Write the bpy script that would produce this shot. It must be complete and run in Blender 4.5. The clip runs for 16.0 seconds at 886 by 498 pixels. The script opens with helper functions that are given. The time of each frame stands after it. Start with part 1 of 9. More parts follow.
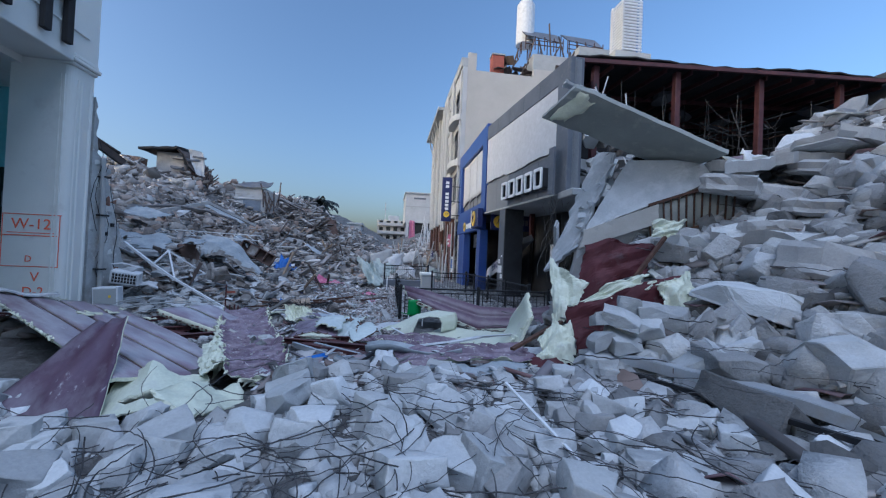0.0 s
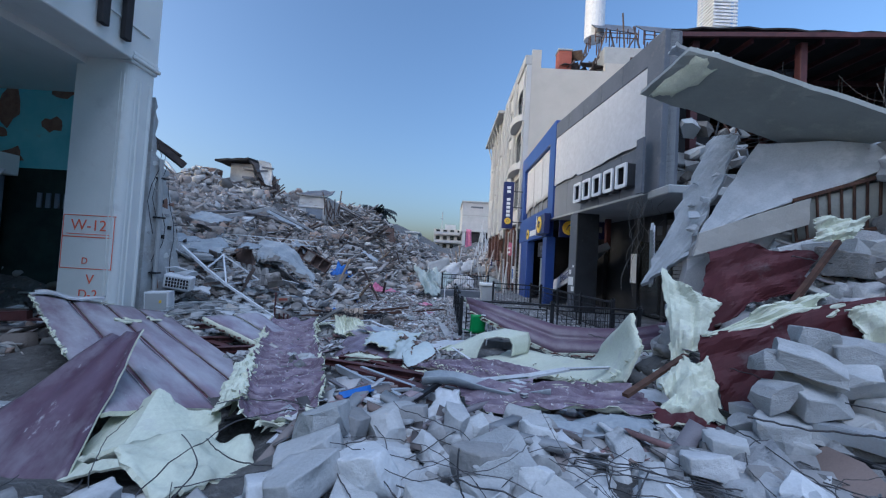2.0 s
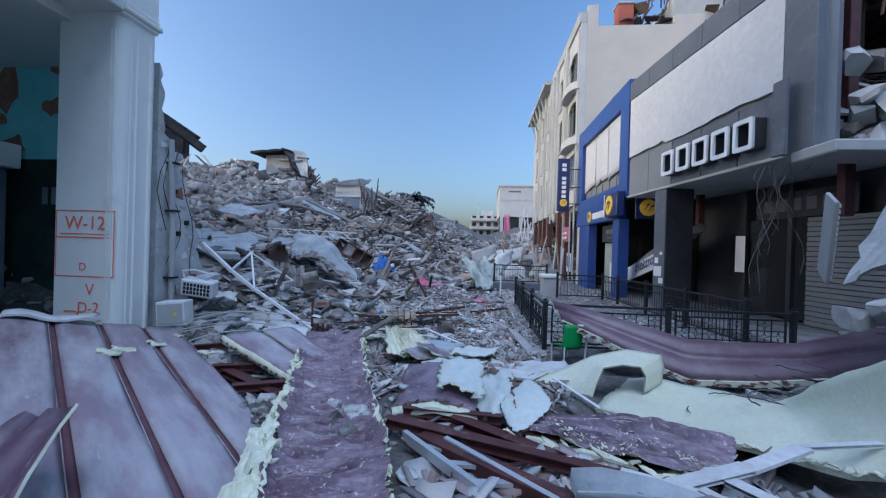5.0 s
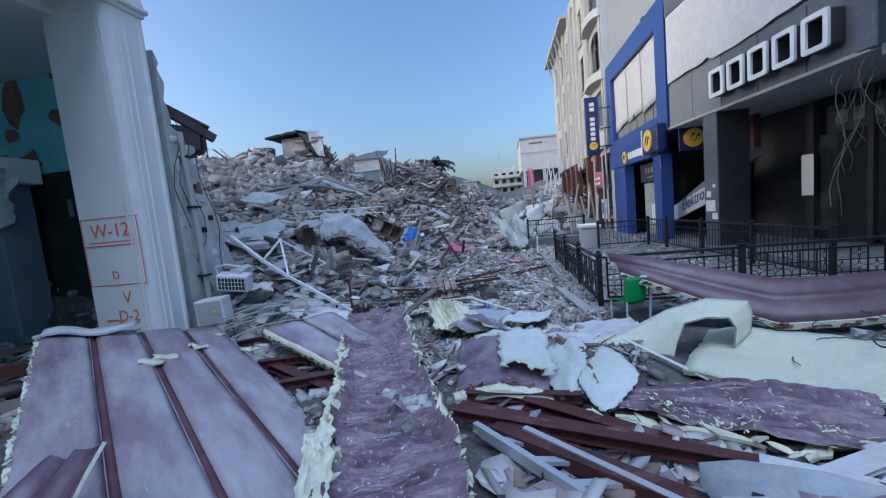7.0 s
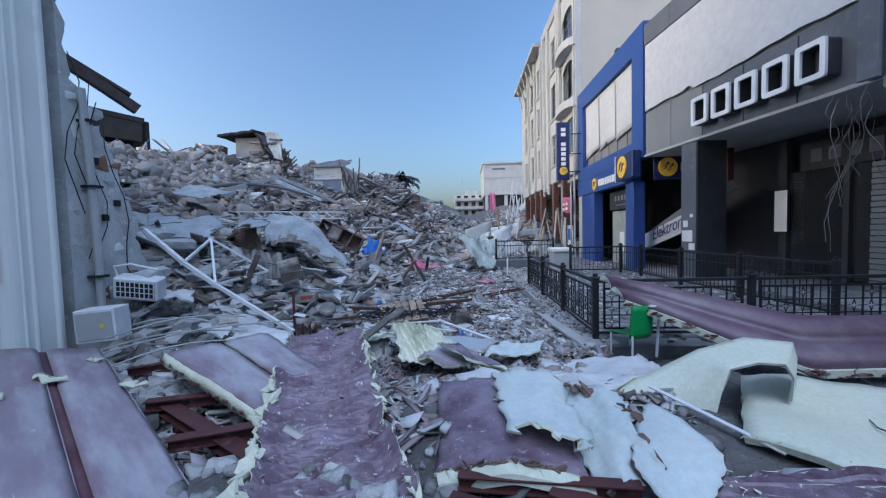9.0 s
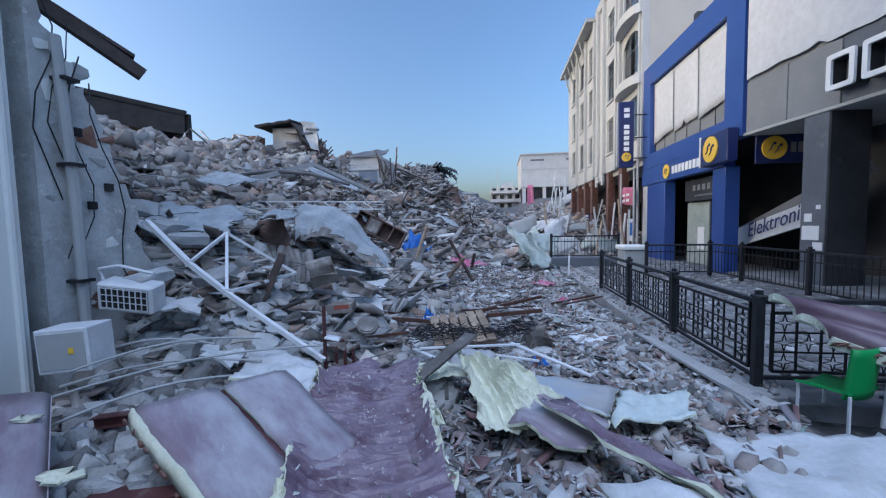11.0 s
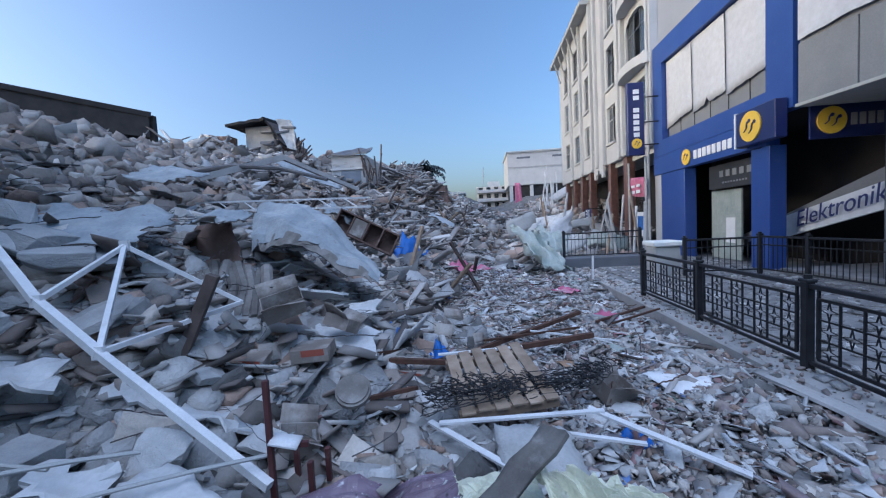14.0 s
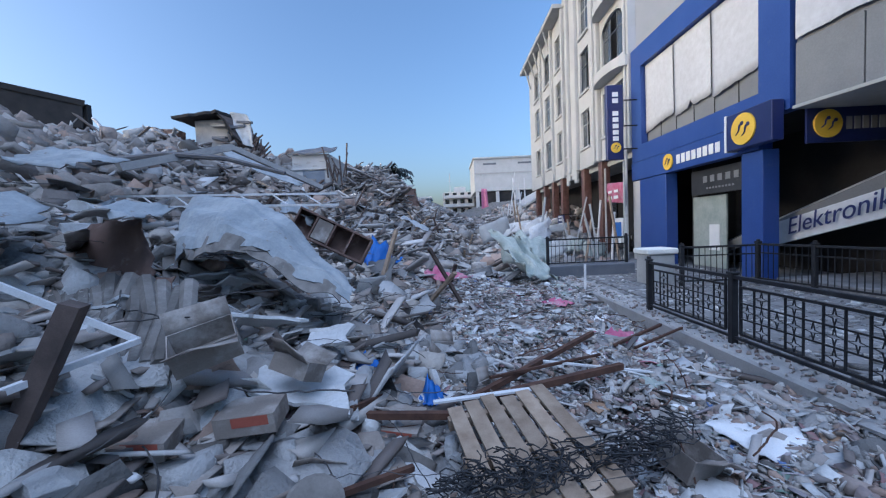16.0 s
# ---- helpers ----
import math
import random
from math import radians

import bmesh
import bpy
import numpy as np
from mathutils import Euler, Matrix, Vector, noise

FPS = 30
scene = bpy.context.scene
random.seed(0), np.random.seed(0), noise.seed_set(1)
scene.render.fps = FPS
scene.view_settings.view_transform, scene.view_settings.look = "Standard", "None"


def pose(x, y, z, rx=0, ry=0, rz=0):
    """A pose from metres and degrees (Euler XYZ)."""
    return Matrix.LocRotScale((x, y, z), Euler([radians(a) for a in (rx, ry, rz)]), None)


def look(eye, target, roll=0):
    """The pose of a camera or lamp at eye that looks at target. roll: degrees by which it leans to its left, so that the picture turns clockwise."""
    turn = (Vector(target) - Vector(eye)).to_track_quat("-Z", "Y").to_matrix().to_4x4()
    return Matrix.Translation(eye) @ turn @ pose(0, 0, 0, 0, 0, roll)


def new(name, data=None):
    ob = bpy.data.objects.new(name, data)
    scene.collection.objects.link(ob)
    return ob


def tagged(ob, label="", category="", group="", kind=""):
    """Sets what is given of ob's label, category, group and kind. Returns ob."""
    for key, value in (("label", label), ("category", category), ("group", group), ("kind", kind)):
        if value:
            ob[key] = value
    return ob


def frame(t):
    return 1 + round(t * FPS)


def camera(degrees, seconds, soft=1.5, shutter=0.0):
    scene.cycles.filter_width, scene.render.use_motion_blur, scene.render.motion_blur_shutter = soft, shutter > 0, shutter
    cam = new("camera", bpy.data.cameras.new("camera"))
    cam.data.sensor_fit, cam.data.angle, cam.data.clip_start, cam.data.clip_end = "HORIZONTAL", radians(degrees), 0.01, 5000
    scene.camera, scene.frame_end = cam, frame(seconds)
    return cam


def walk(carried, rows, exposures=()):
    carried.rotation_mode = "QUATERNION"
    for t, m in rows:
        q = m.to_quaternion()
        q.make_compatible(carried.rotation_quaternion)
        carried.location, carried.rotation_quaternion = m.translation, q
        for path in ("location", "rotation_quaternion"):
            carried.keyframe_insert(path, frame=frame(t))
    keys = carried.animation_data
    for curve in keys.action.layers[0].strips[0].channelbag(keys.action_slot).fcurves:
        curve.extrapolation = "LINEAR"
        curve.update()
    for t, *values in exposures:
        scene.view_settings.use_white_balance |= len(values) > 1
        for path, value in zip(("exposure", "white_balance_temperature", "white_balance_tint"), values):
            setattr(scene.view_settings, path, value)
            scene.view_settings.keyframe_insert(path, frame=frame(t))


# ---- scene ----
cam = camera(98.2, 16.0, soft=1.2)
PATH = [
    (0, (2.189, -2.66, 1.973), (2.468, -0.68, 2.005), 2.5),
    (0.5, (2.051, -2.414, 2.013), (2.303, -0.43, 2.031), 3.1),
    (1, (2.088, -2.098, 1.952), (2.257, -0.105, 1.961), 3.0),
    (1.5, (2.166, -1.56, 1.902), (2.224, 0.439, 1.937), 3.1),
    (2, (2.088, -1.22, 1.915), (2.075, 0.779, 1.982), 3.3),
    (2.5, (1.912, -0.781, 1.912), (1.844, 1.216, 1.99), 2.9),
    (3, (1.777, -0.48, 1.842), (1.616, 1.513, 1.896), 3.1),
    (3.5, (1.621, 0.189, 1.836), (1.362, 2.172, 1.858), 4.1),
    (3.7, (1.576, 0.378, 1.826), (1.313, 2.361, 1.845), 4.1),
    (5.8, (1.083, 1.192, 2.122), (0.941, 3.185, 2.032), -0.4),
    (6, (1.066, 1.255, 2.113), (0.898, 3.244, 1.989), -1.6),
    (6.5, (0.963, 1.353, 2.074), (0.714, 3.327, 1.878), -4.2),
    (7, (0.953, 1.545, 2.028), (0.621, 3.508, 1.84), -5.5),
    (7.5, (0.992, 1.829, 2.013), (0.66, 3.796, 1.87), -5.5),
    (8, (0.813, 2.123, 1.902), (0.59, 4.106, 1.761), -4.7),
    (8.5, (0.614, 2.393, 1.869), (0.495, 4.385, 1.728), -3.2),
    (9, (0.519, 2.774, 1.802), (0.409, 4.769, 1.704), -1.5),
    (9.5, (0.392, 3.273, 1.802), (0.214, 5.264, 1.733), -0.5),
    (10, (0.228, 3.649, 1.793), (-0.035, 5.63, 1.725), -0.7),
    (10.2, (0.124, 3.808, 1.798), (-0.158, 5.786, 1.719), -1.0),
    (12.3, (-0.486, 5.43, 1.84), (-0.734, 7.406, 1.662), -1.9),
    (12.5, (-0.539, 5.545, 1.834), (-0.756, 7.525, 1.65), -2.6),
    (13, (-0.59, 5.941, 1.808), (-0.789, 7.921, 1.609), -3.5),
    (13.5, (-0.658, 6.203, 1.806), (-0.875, 8.184, 1.629), -3.6),
    (14, (-0.839, 6.525, 1.785), (-1.052, 8.51, 1.66), -3.1),
    (14.5, (-0.939, 6.796, 1.805), (-1.126, 8.785, 1.707), -2.7),
    (15, (-1.006, 7.154, 1.756), (-1.181, 9.144, 1.66), -2.9),
    (15.5, (-1.15, 7.492, 1.71), (-1.279, 9.485, 1.602), -2.7),
    (16, (-1.291, 7.801, 1.759), (-1.32, 9.798, 1.653), -2.5),
]
walk(cam, [(t, look(eye, target, roll)) for t, eye, target, roll in PATH],
     ((0.0, 0.72, 4850, 12), (1.5, 0.77, 4850, 12), (3.5, 0.86, 4850, 12), (8.0, 0.93, 4900, 12), (13.0, 0.95, 4850, 13), (16.0, 0.98, 4800, 13)))

# ---- world and light: clear sky after the sun has left the street ----
world = bpy.data.worlds.new("world")
scene.world = world
world.use_nodes = True
wn = world.node_tree
sky = wn.nodes.new("ShaderNodeTexSky")
sky.sky_type = 'NISHITA'
sky.sun_disc = False
sky.sun_elevation = radians(11)
sky.sun_rotation = radians(250)
sky.altitude = 0
sky.air_density = 1.0
sky.dust_density = 4.5
sky.ozone_density = 1.0
wn.links.new(sky.outputs[0], wn.nodes["Background"].inputs[0])
wn.nodes["Background"].inputs[1].default_value = 0.15
sun = new("sun", bpy.data.lights.new("sun", 'SUN'))
sun.data.energy = 1.0
sun.data.angle = radians(50)
sun.data.color = (1.0, 0.98, 0.96)
sun.matrix_world = look((2, -8, 16), (0, 0, 0))

# ---- materials ----
MATS = {}


def surf(name, c1, c2, scale=2.0, rough=0.85, metal=0.0, bump=0.25, bscale=30.0, dist=0.02,
         island=0.0, cols=(), dust=None, dustcut=0.55, dustscale=3.0, objrand=0.0, spec=0.35, scuff=None, scuffscale=22.0, scuffcut=0.66, run=None):
    """A procedural surface: two mottled colours, fine grain and relief, worn dust, variation piece by piece."""
    m = bpy.data.materials.new(name)
    m.use_nodes = True
    t = m.node_tree
    N, L = t.nodes, t.links
    b = N["Principled BSDF"]
    co = N.new("ShaderNodeTexCoord").outputs["Object"]
    if run:
        mp0 = N.new("ShaderNodeMapping")
        mp0.vector_type = 'TEXTURE'
        mp0.inputs["Rotation"].default_value = (0, 0, radians(run[0]))
        mp0.inputs["Scale"].default_value = (run[1], 1, 1)
        L.new(co, mp0.inputs["Vector"])
        co = mp0.outputs[0]

    def noi(s, det=5.0, ro=0.6):
        n = N.new("ShaderNodeTexNoise")
        n.inputs["Scale"].default_value = s
        n.inputs["Detail"].default_value = det
        n.inputs["Roughness"].default_value = ro
        L.new(co, n.inputs["Vector"])
        return n.outputs["Fac"]

    def mix(fac, a, c, mode='MIX'):
        x = N.new("ShaderNodeMix")
        x.data_type = 'RGBA'
        x.blend_type = mode
        for sock, val in ((x.inputs["Factor"], fac), (x.inputs["A"], a), (x.inputs["B"], c)):
            if isinstance(val, (int, float)):
                sock.default_value = val
            elif isinstance(val, tuple):
                sock.default_value = (*val, 1)
            else:
                L.new(val, sock)
        return x.outputs["Result"]

    def ramp(fac, stops, interp='LINEAR'):
        r = N.new("ShaderNodeValToRGB")
        r.color_ramp.interpolation = interp
        e = r.color_ramp.elements
        while len(e) < len(stops):
            e.new(0.5)
        for k, (p, c) in zip(e, stops):
            k.position = p
            k.color = (*c, 1)
        L.new(fac, r.inputs[0])
        return r.outputs[0]

    base = ramp(noi(scale), ((0.32, c1), (0.68, c2)))
    if cols:
        geo = N.new("ShaderNodeNewGeometry").outputs["Random Per Island"]
        n = len(cols)
        pick = ramp(geo, [(i / n, c) for i, c in enumerate(cols)], 'CONSTANT')
        base = mix(0.82, base, pick)
    if island or objrand:
        if island:
            rnd = N.new("ShaderNodeNewGeometry").outputs["Random Per Island"]
        else:
            rnd = N.new("ShaderNodeObjectInfo").outputs["Random"]
        k = max(island, objrand)
        mp = N.new("ShaderNodeMath")
        mp.operation = 'MULTIPLY'
        mp.inputs[1].default_value = 7.31
        L.new(rnd, mp.inputs[0])
        fr = N.new("ShaderNodeMath")
        fr.operation = 'FRACT'
        L.new(mp.outputs[0], fr.inputs[0])
        base = mix(1.0, base, ramp(fr.outputs[0], ((0.0, (1 - k,) * 3), (1.0, (1 + 0.3 * k,) * 3))), 'MULTIPLY')
    grain = ramp(noi(bscale * 2.5, 3.0, 0.7), ((0.3, (0.86,) * 3), (0.7, (1.06,) * 3)))
    base = mix(0.8, base, grain, 'MULTIPLY')
    if dust:
        d = ramp(noi(dustscale, 8.0, 0.68), ((dustcut - 0.1, (0, 0, 0)), (dustcut + 0.12, (1, 1, 1))))
        base = mix(d, base, dust)
    if scuff:
        d = ramp(noi(scuffscale, 6.0, 0.7), ((scuffcut - 0.03, (0, 0, 0)), (scuffcut + 0.05, (1, 1, 1))))
        base = mix(d, base, scuff)
    L.new(base, b.inputs["Base Color"])
    b.inputs["Roughness"].default_value = rough
    b.inputs["Metallic"].default_value = metal
    b.inputs["Specular IOR Level"].default_value = spec
    if bump:
        bp = N.new("ShaderNodeBump")
        bp.inputs["Strength"].default_value = bump
        bp.inputs["Distance"].default_value = dist
        L.new(noi(bscale, 6.0, 0.65), bp.inputs["Height"])
        L.new(bp.outputs[0], b.inputs["Normal"])
    MATS[name] = m
    return m


# fines coloured darker so gaps between the pale lumps read as shade
M_rubble = surf("rubble_fines_gap_shade", (0.07, 0.068, 0.066), (0.2, 0.195, 0.19), 1.3, 0.95, bump=1.0, bscale=9, dist=0.12,
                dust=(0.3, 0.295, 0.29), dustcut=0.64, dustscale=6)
M_conc = surf("broken_concrete", (0.41, 0.42, 0.425), (0.58, 0.59, 0.595), 1.6, 0.92, bump=0.6, bscale=14, dist=0.03,
              objrand=0.3, dust=(0.4, 0.395, 0.385), dustcut=0.66, dustscale=2.0)
M_concp = surf("rubble_concrete", (0.325, 0.325, 0.325), (0.495, 0.495, 0.495), 2.5, 0.92, bump=0.9, bscale=12, dist=0.05,
               island=0.4, cols=((0.48, 0.485, 0.49), (0.6, 0.605, 0.61), (0.36, 0.36, 0.36), (0.26, 0.255, 0.25), (0.54, 0.54, 0.53), (0.15, 0.148, 0.145)))
M_mixp = surf("rubble_mixed", (0.319, 0.297, 0.270), (0.569, 0.534, 0.495), 2.5, 0.92, bump=0.8, bscale=12, dist=0.04,
              island=0.45, cols=((0.569, 0.539, 0.510), (0.540, 0.522, 0.496), (0.414, 0.383, 0.344), (0.307, 0.264, 0.234), (0.637, 0.594, 0.542), (0.376, 0.270, 0.213),
                                 (0.558, 0.548, 0.538), (0.159, 0.149, 0.138), (0.274, 0.198, 0.159), (0.376, 0.358, 0.340), (0.114, 0.110, 0.107)))
M_wallp = surf("rubble_plaster", (0.260, 0.238, 0.216), (0.380, 0.355, 0.329), 2.0, 0.94, bump=0.9, bscale=7, dist=0.06,
               island=0.38, cols=((0.360, 0.331, 0.303), (0.400, 0.372, 0.344), (0.303, 0.275, 0.249), (0.419, 0.394, 0.371), (0.293, 0.241, 0.207), (0.237, 0.210, 0.194), (0.158, 0.139, 0.129)))
M_nearp = surf("white_rubble", (0.45, 0.46, 0.465), (0.6, 0.61, 0.615), 2.0, 0.92, bump=0.6, bscale=14, dist=0.03,
               island=0.25, cols=((0.55, 0.56, 0.565), (0.66, 0.67, 0.675), (0.45, 0.455, 0.455), (0.6, 0.605, 0.6), (0.3, 0.295, 0.29), (0.57, 0.575, 0.58), (0.48, 0.475, 0.46)))
M_scrap = surf("street_scraps", (0.28, 0.27, 0.27), (0.5, 0.49, 0.49), 3.0, 0.8, bump=0.3, bscale=25, dist=0.01,
               island=0.4, cols=((0.5, 0.51, 0.52), (0.3, 0.26, 0.24), (0.68, 0.69, 0.7), (0.2, 0.165, 0.15), (0.44, 0.43, 0.42), (0.33, 0.3, 0.33),
                                 (0.6, 0.6, 0.6), (0.13, 0.12, 0.12), (0.48, 0.45, 0.43), (0.28, 0.2, 0.17), (0.55, 0.57, 0.6), (0.38, 0.29, 0.3), (0.24, 0.12, 0.12)))
M_litter = surf("coloured_litter", (0.3, 0.3, 0.3), (0.5, 0.5, 0.5), 3.0, 0.6, bump=0.3, bscale=25, dist=0.01,
                island=0.3, cols=((0.72, 0.73, 0.75), (0.1, 0.2, 0.5), (0.5, 0.16, 0.22), (0.75, 0.72, 0.6), (0.66, 0.68, 0.72), (0.42, 0.26, 0.14), (0.2, 0.32, 0.26), (0.8, 0.8, 0.8)))
M_brown = surf("brown_masonry_crumbs", (0.16, 0.13, 0.115), (0.3, 0.26, 0.24), 3.0, 0.92, bump=0.6, bscale=14, dist=0.02,
               island=0.25, cols=((0.33, 0.28, 0.255), (0.42, 0.395, 0.375), (0.24, 0.185, 0.165), (0.5, 0.485, 0.47), (0.36, 0.3, 0.29), (0.56, 0.55, 0.54), (0.3, 0.26, 0.245)))
M_plankp = surf("splintered_timber", (0.2, 0.17, 0.15), (0.38, 0.34, 0.31), 6.0, 0.85, bump=0.4, bscale=40, dist=0.01, island=0.45,
                cols=((0.33, 0.3, 0.28), (0.2, 0.17, 0.155), (0.5, 0.48, 0.46), (0.13, 0.115, 0.11), (0.6, 0.59, 0.58), (0.42, 0.4, 0.39)))
M_wood = surf("raw_timber", (0.27, 0.2, 0.14), (0.45, 0.36, 0.27), 5.0, 0.8, bump=0.4, bscale=45, dist=0.006, objrand=0.3)
M_darkwood = surf("dark_stained_timber", (0.06, 0.047, 0.042), (0.125, 0.095, 0.083), 5.0, 0.75, bump=0.4, bscale=45, dist=0.006)
M_board = surf("brown_chipboard", (0.11, 0.074, 0.062), (0.18, 0.12, 0.098), 3.0, 0.75, bump=0.3, bscale=60, dist=0.004, dust=(0.42, 0.36, 0.32), dustcut=0.66)
M_card = surf("cardboard", (0.22, 0.195, 0.175), (0.32, 0.285, 0.255), 2.5, 0.9, bump=0.3, bscale=30, dist=0.008, objrand=0.35, dust=(0.44, 0.42, 0.4), dustcut=0.6)
M_maroon = surf("maroon_sheet_metal", (0.18, 0.122, 0.155), (0.33, 0.285, 0.335), 1.1, 0.36, bump=0.12, bscale=6, dist=0.01,
                dust=(0.42, 0.41, 0.44), dustcut=0.53, dustscale=2.2, spec=0.5, scuff=(0.58, 0.57, 0.6), scuffscale=11.0, scuffcut=0.68, run=(-37.4, 4.0))
M_strip = surf("crushed_maroon_metal", (0.09, 0.046, 0.072), (0.25, 0.2, 0.26), 4.0, 0.34, bump=0.5, bscale=16, dist=0.02,
               dust=(0.23, 0.18, 0.22), dustcut=0.56, dustscale=3.0, spec=0.5, scuff=(0.58, 0.57, 0.59), scuffscale=18.0, scuffcut=0.63)
M_mauve = surf("mauve_sandwich_panel", (0.0978, 0.0553, 0.0808), (0.136, 0.085, 0.119), 0.9, 0.4, bump=0.12, bscale=7, dist=0.01,
               dust=(0.17, 0.132, 0.153), dustcut=0.56, dustscale=1.6, spec=0.5, scuff=(0.306, 0.272, 0.281), scuffscale=16.0, scuffcut=0.7)
M_worn = surf("scraped_maroon_sheet", (0.07, 0.036, 0.058), (0.13, 0.085, 0.12), 2.0, 0.38, bump=0.15, bscale=7, dist=0.01,
              dust=(0.2, 0.17, 0.2), dustcut=0.54, dustscale=3.0, spec=0.5, scuff=(0.42, 0.4, 0.42), scuffscale=9.0, scuffcut=0.66, run=(105, 6.0))
M_seam = surf("dark_panel_seam", (0.085, 0.032, 0.045), (0.14, 0.075, 0.09), 3.0, 0.6, bump=0.2, bscale=20, dist=0.006)
M_maroon2 = surf("deep_maroon_sheet", (0.055, 0.0085, 0.013), (0.085, 0.0155, 0.021), 1.4, 0.72, bump=0.15, bscale=8, dist=0.01,
                 dust=(0.126, 0.1, 0.105), dustcut=0.66, dustscale=2.5, spec=0.45, scuff=(0.21, 0.194, 0.189), scuffscale=14.0, scuffcut=0.7)
M_foam = surf("pale_yellow_foam", (0.6, 0.61, 0.46), (0.74, 0.75, 0.6), 4.0, 0.9, bump=0.6, bscale=18, dist=0.02, dust=(0.52, 0.51, 0.44), dustcut=0.63, scuff=(0.36, 0.32, 0.25), scuffscale=9.0, scuffcut=0.7)
M_skin = surf("white_panel_skin", (0.5, 0.555, 0.54), (0.6, 0.65, 0.635), 1.5, 0.55, bump=0.1, bscale=8, dist=0.01, dust=(0.55, 0.55, 0.5), dustcut=0.66, scuff=(0.42, 0.36, 0.28), scuffscale=8.0, scuffcut=0.72)
M_foams = surf("cream_panel_skin", (0.58, 0.61, 0.48), (0.68, 0.7, 0.57), 1.5, 0.6, bump=0.06, bscale=10, dist=0.01, dust=(0.52, 0.52, 0.47), dustcut=0.66, scuff=(0.36, 0.32, 0.28), scuffscale=11.0, scuffcut=0.73)
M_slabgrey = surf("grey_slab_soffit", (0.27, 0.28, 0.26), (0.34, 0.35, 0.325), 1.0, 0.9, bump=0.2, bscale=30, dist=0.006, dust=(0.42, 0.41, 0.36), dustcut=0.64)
M_red = surf("red_oxide_steel", (0.055, 0.02, 0.022), (0.1, 0.038, 0.036), 4.0, 0.55, bump=0.3, bscale=40, dist=0.004, dust=(0.24, 0.19, 0.18), dustcut=0.66)
M_rust = surf("rusty_steel", (0.06, 0.035, 0.028), (0.13, 0.072, 0.05), 8.0, 0.85, bump=0.5, bscale=60, dist=0.004, metal=0.2)
M_rebar = surf("grey_rebar", (0.05, 0.05, 0.055), (0.13, 0.125, 0.125), 8.0, 0.7, bump=0.4, bscale=80, dist=0.003, metal=0.3, island=0.4)
M_black = surf("black_painted_iron", (0.012, 0.013, 0.016), (0.026, 0.027, 0.031), 6.0, 0.5, bump=0.2, bscale=60, dist=0.003, dust=(0.1, 0.1, 0.105), dustcut=0.74)
M_white = surf("white_painted_steel", (0.62, 0.63, 0.65), (0.76, 0.77, 0.78), 4.0, 0.45, bump=0.1, bscale=30, dist=0.004, dust=(0.46, 0.44, 0.42), dustcut=0.66)
M_alu = surf("bare_aluminium", (0.5, 0.52, 0.55), (0.62, 0.64, 0.67), 3.0, 0.4, metal=0.5, bump=0.1, bscale=30, dist=0.004, dust=(0.46, 0.45, 0.44), dustcut=0.6)
M_wsheet = surf("dusty_white_sheet", (0.5, 0.51, 0.52), (0.66, 0.67, 0.68), 1.6, 0.6, bump=0.25, bscale=9, dist=0.02, dust=(0.4, 0.39, 0.37), dustcut=0.6, scuff=(0.27, 0.24, 0.22), scuffscale=12.0, scuffcut=0.7)
M_tin = surf("dull_tin_sheet", (0.27, 0.3, 0.325), (0.37, 0.4, 0.43), 2.6, 0.85, bump=0.4, bscale=12, dist=0.02, dust=(0.44, 0.46, 0.475), dustcut=0.6, dustscale=2.0, spec=0.15, scuff=(0.2, 0.17, 0.15), scuffscale=6.0, scuffcut=0.66)
M_oldboard = surf("weathered_grey_board", (0.15, 0.14, 0.13), (0.27, 0.255, 0.24), 4.0, 0.9, bump=0.4, bscale=30, dist=0.01, objrand=0.4, dust=(0.36, 0.35, 0.335), dustcut=0.62)
M_wallgrey = surf("patchy_grey_render", (0.42, 0.43, 0.43), (0.6, 0.61, 0.6), 1.6, 0.92, bump=0.7, bscale=9, dist=0.04, dust=(0.34, 0.32, 0.3), dustcut=0.6, dustscale=2.2, scuff=(0.7, 0.7, 0.68), scuffscale=5.0, scuffcut=0.62)
M_stone = surf("painted_stucco", (0.72, 0.73, 0.7), (0.79, 0.8, 0.77), 0.7, 0.85, bump=0.12, bscale=50, dist=0.004, dust=(0.55, 0.55, 0.53), dustcut=0.68, dustscale=1.2, scuff=(0.4, 0.38, 0.36), scuffscale=7.0, scuffcut=0.74)
M_soffit = surf("grey_plaster", (0.36, 0.37, 0.37), (0.44, 0.45, 0.45), 1.0, 0.9, bump=0.2, bscale=30, dist=0.006, dust=(0.3, 0.29, 0.28), dustcut=0.66)
M_turq = surf("turquoise_paint", (0.2, 0.56, 0.62), (0.3, 0.67, 0.72), 1.2, 0.8, bump=0.2, bscale=20, dist=0.008, dust=(0.3, 0.24, 0.2), dustcut=0.69, dustscale=1.1)
M_dgreen = surf("dark_green_boarding", (0.012, 0.022, 0.02), (0.03, 0.045, 0.04), 2.0, 0.6, bump=0.15, bscale=20, dist=0.006)
M_steelblue = surf("grey_blue_shutter", (0.16, 0.19, 0.24), (0.22, 0.25, 0.3), 1.5, 0.6, bump=0.15, bscale=20, dist=0.006)
M_brick = surf("exposed_brick", (0.2, 0.11, 0.08), (0.32, 0.19, 0.14), 6.0, 0.95, bump=0.8, bscale=18, dist=0.03)
M_spray = surf("orange_spray_paint", (0.75, 0.13, 0.07), (0.85, 0.2, 0.1), 30.0, 0.7, bump=0.0)
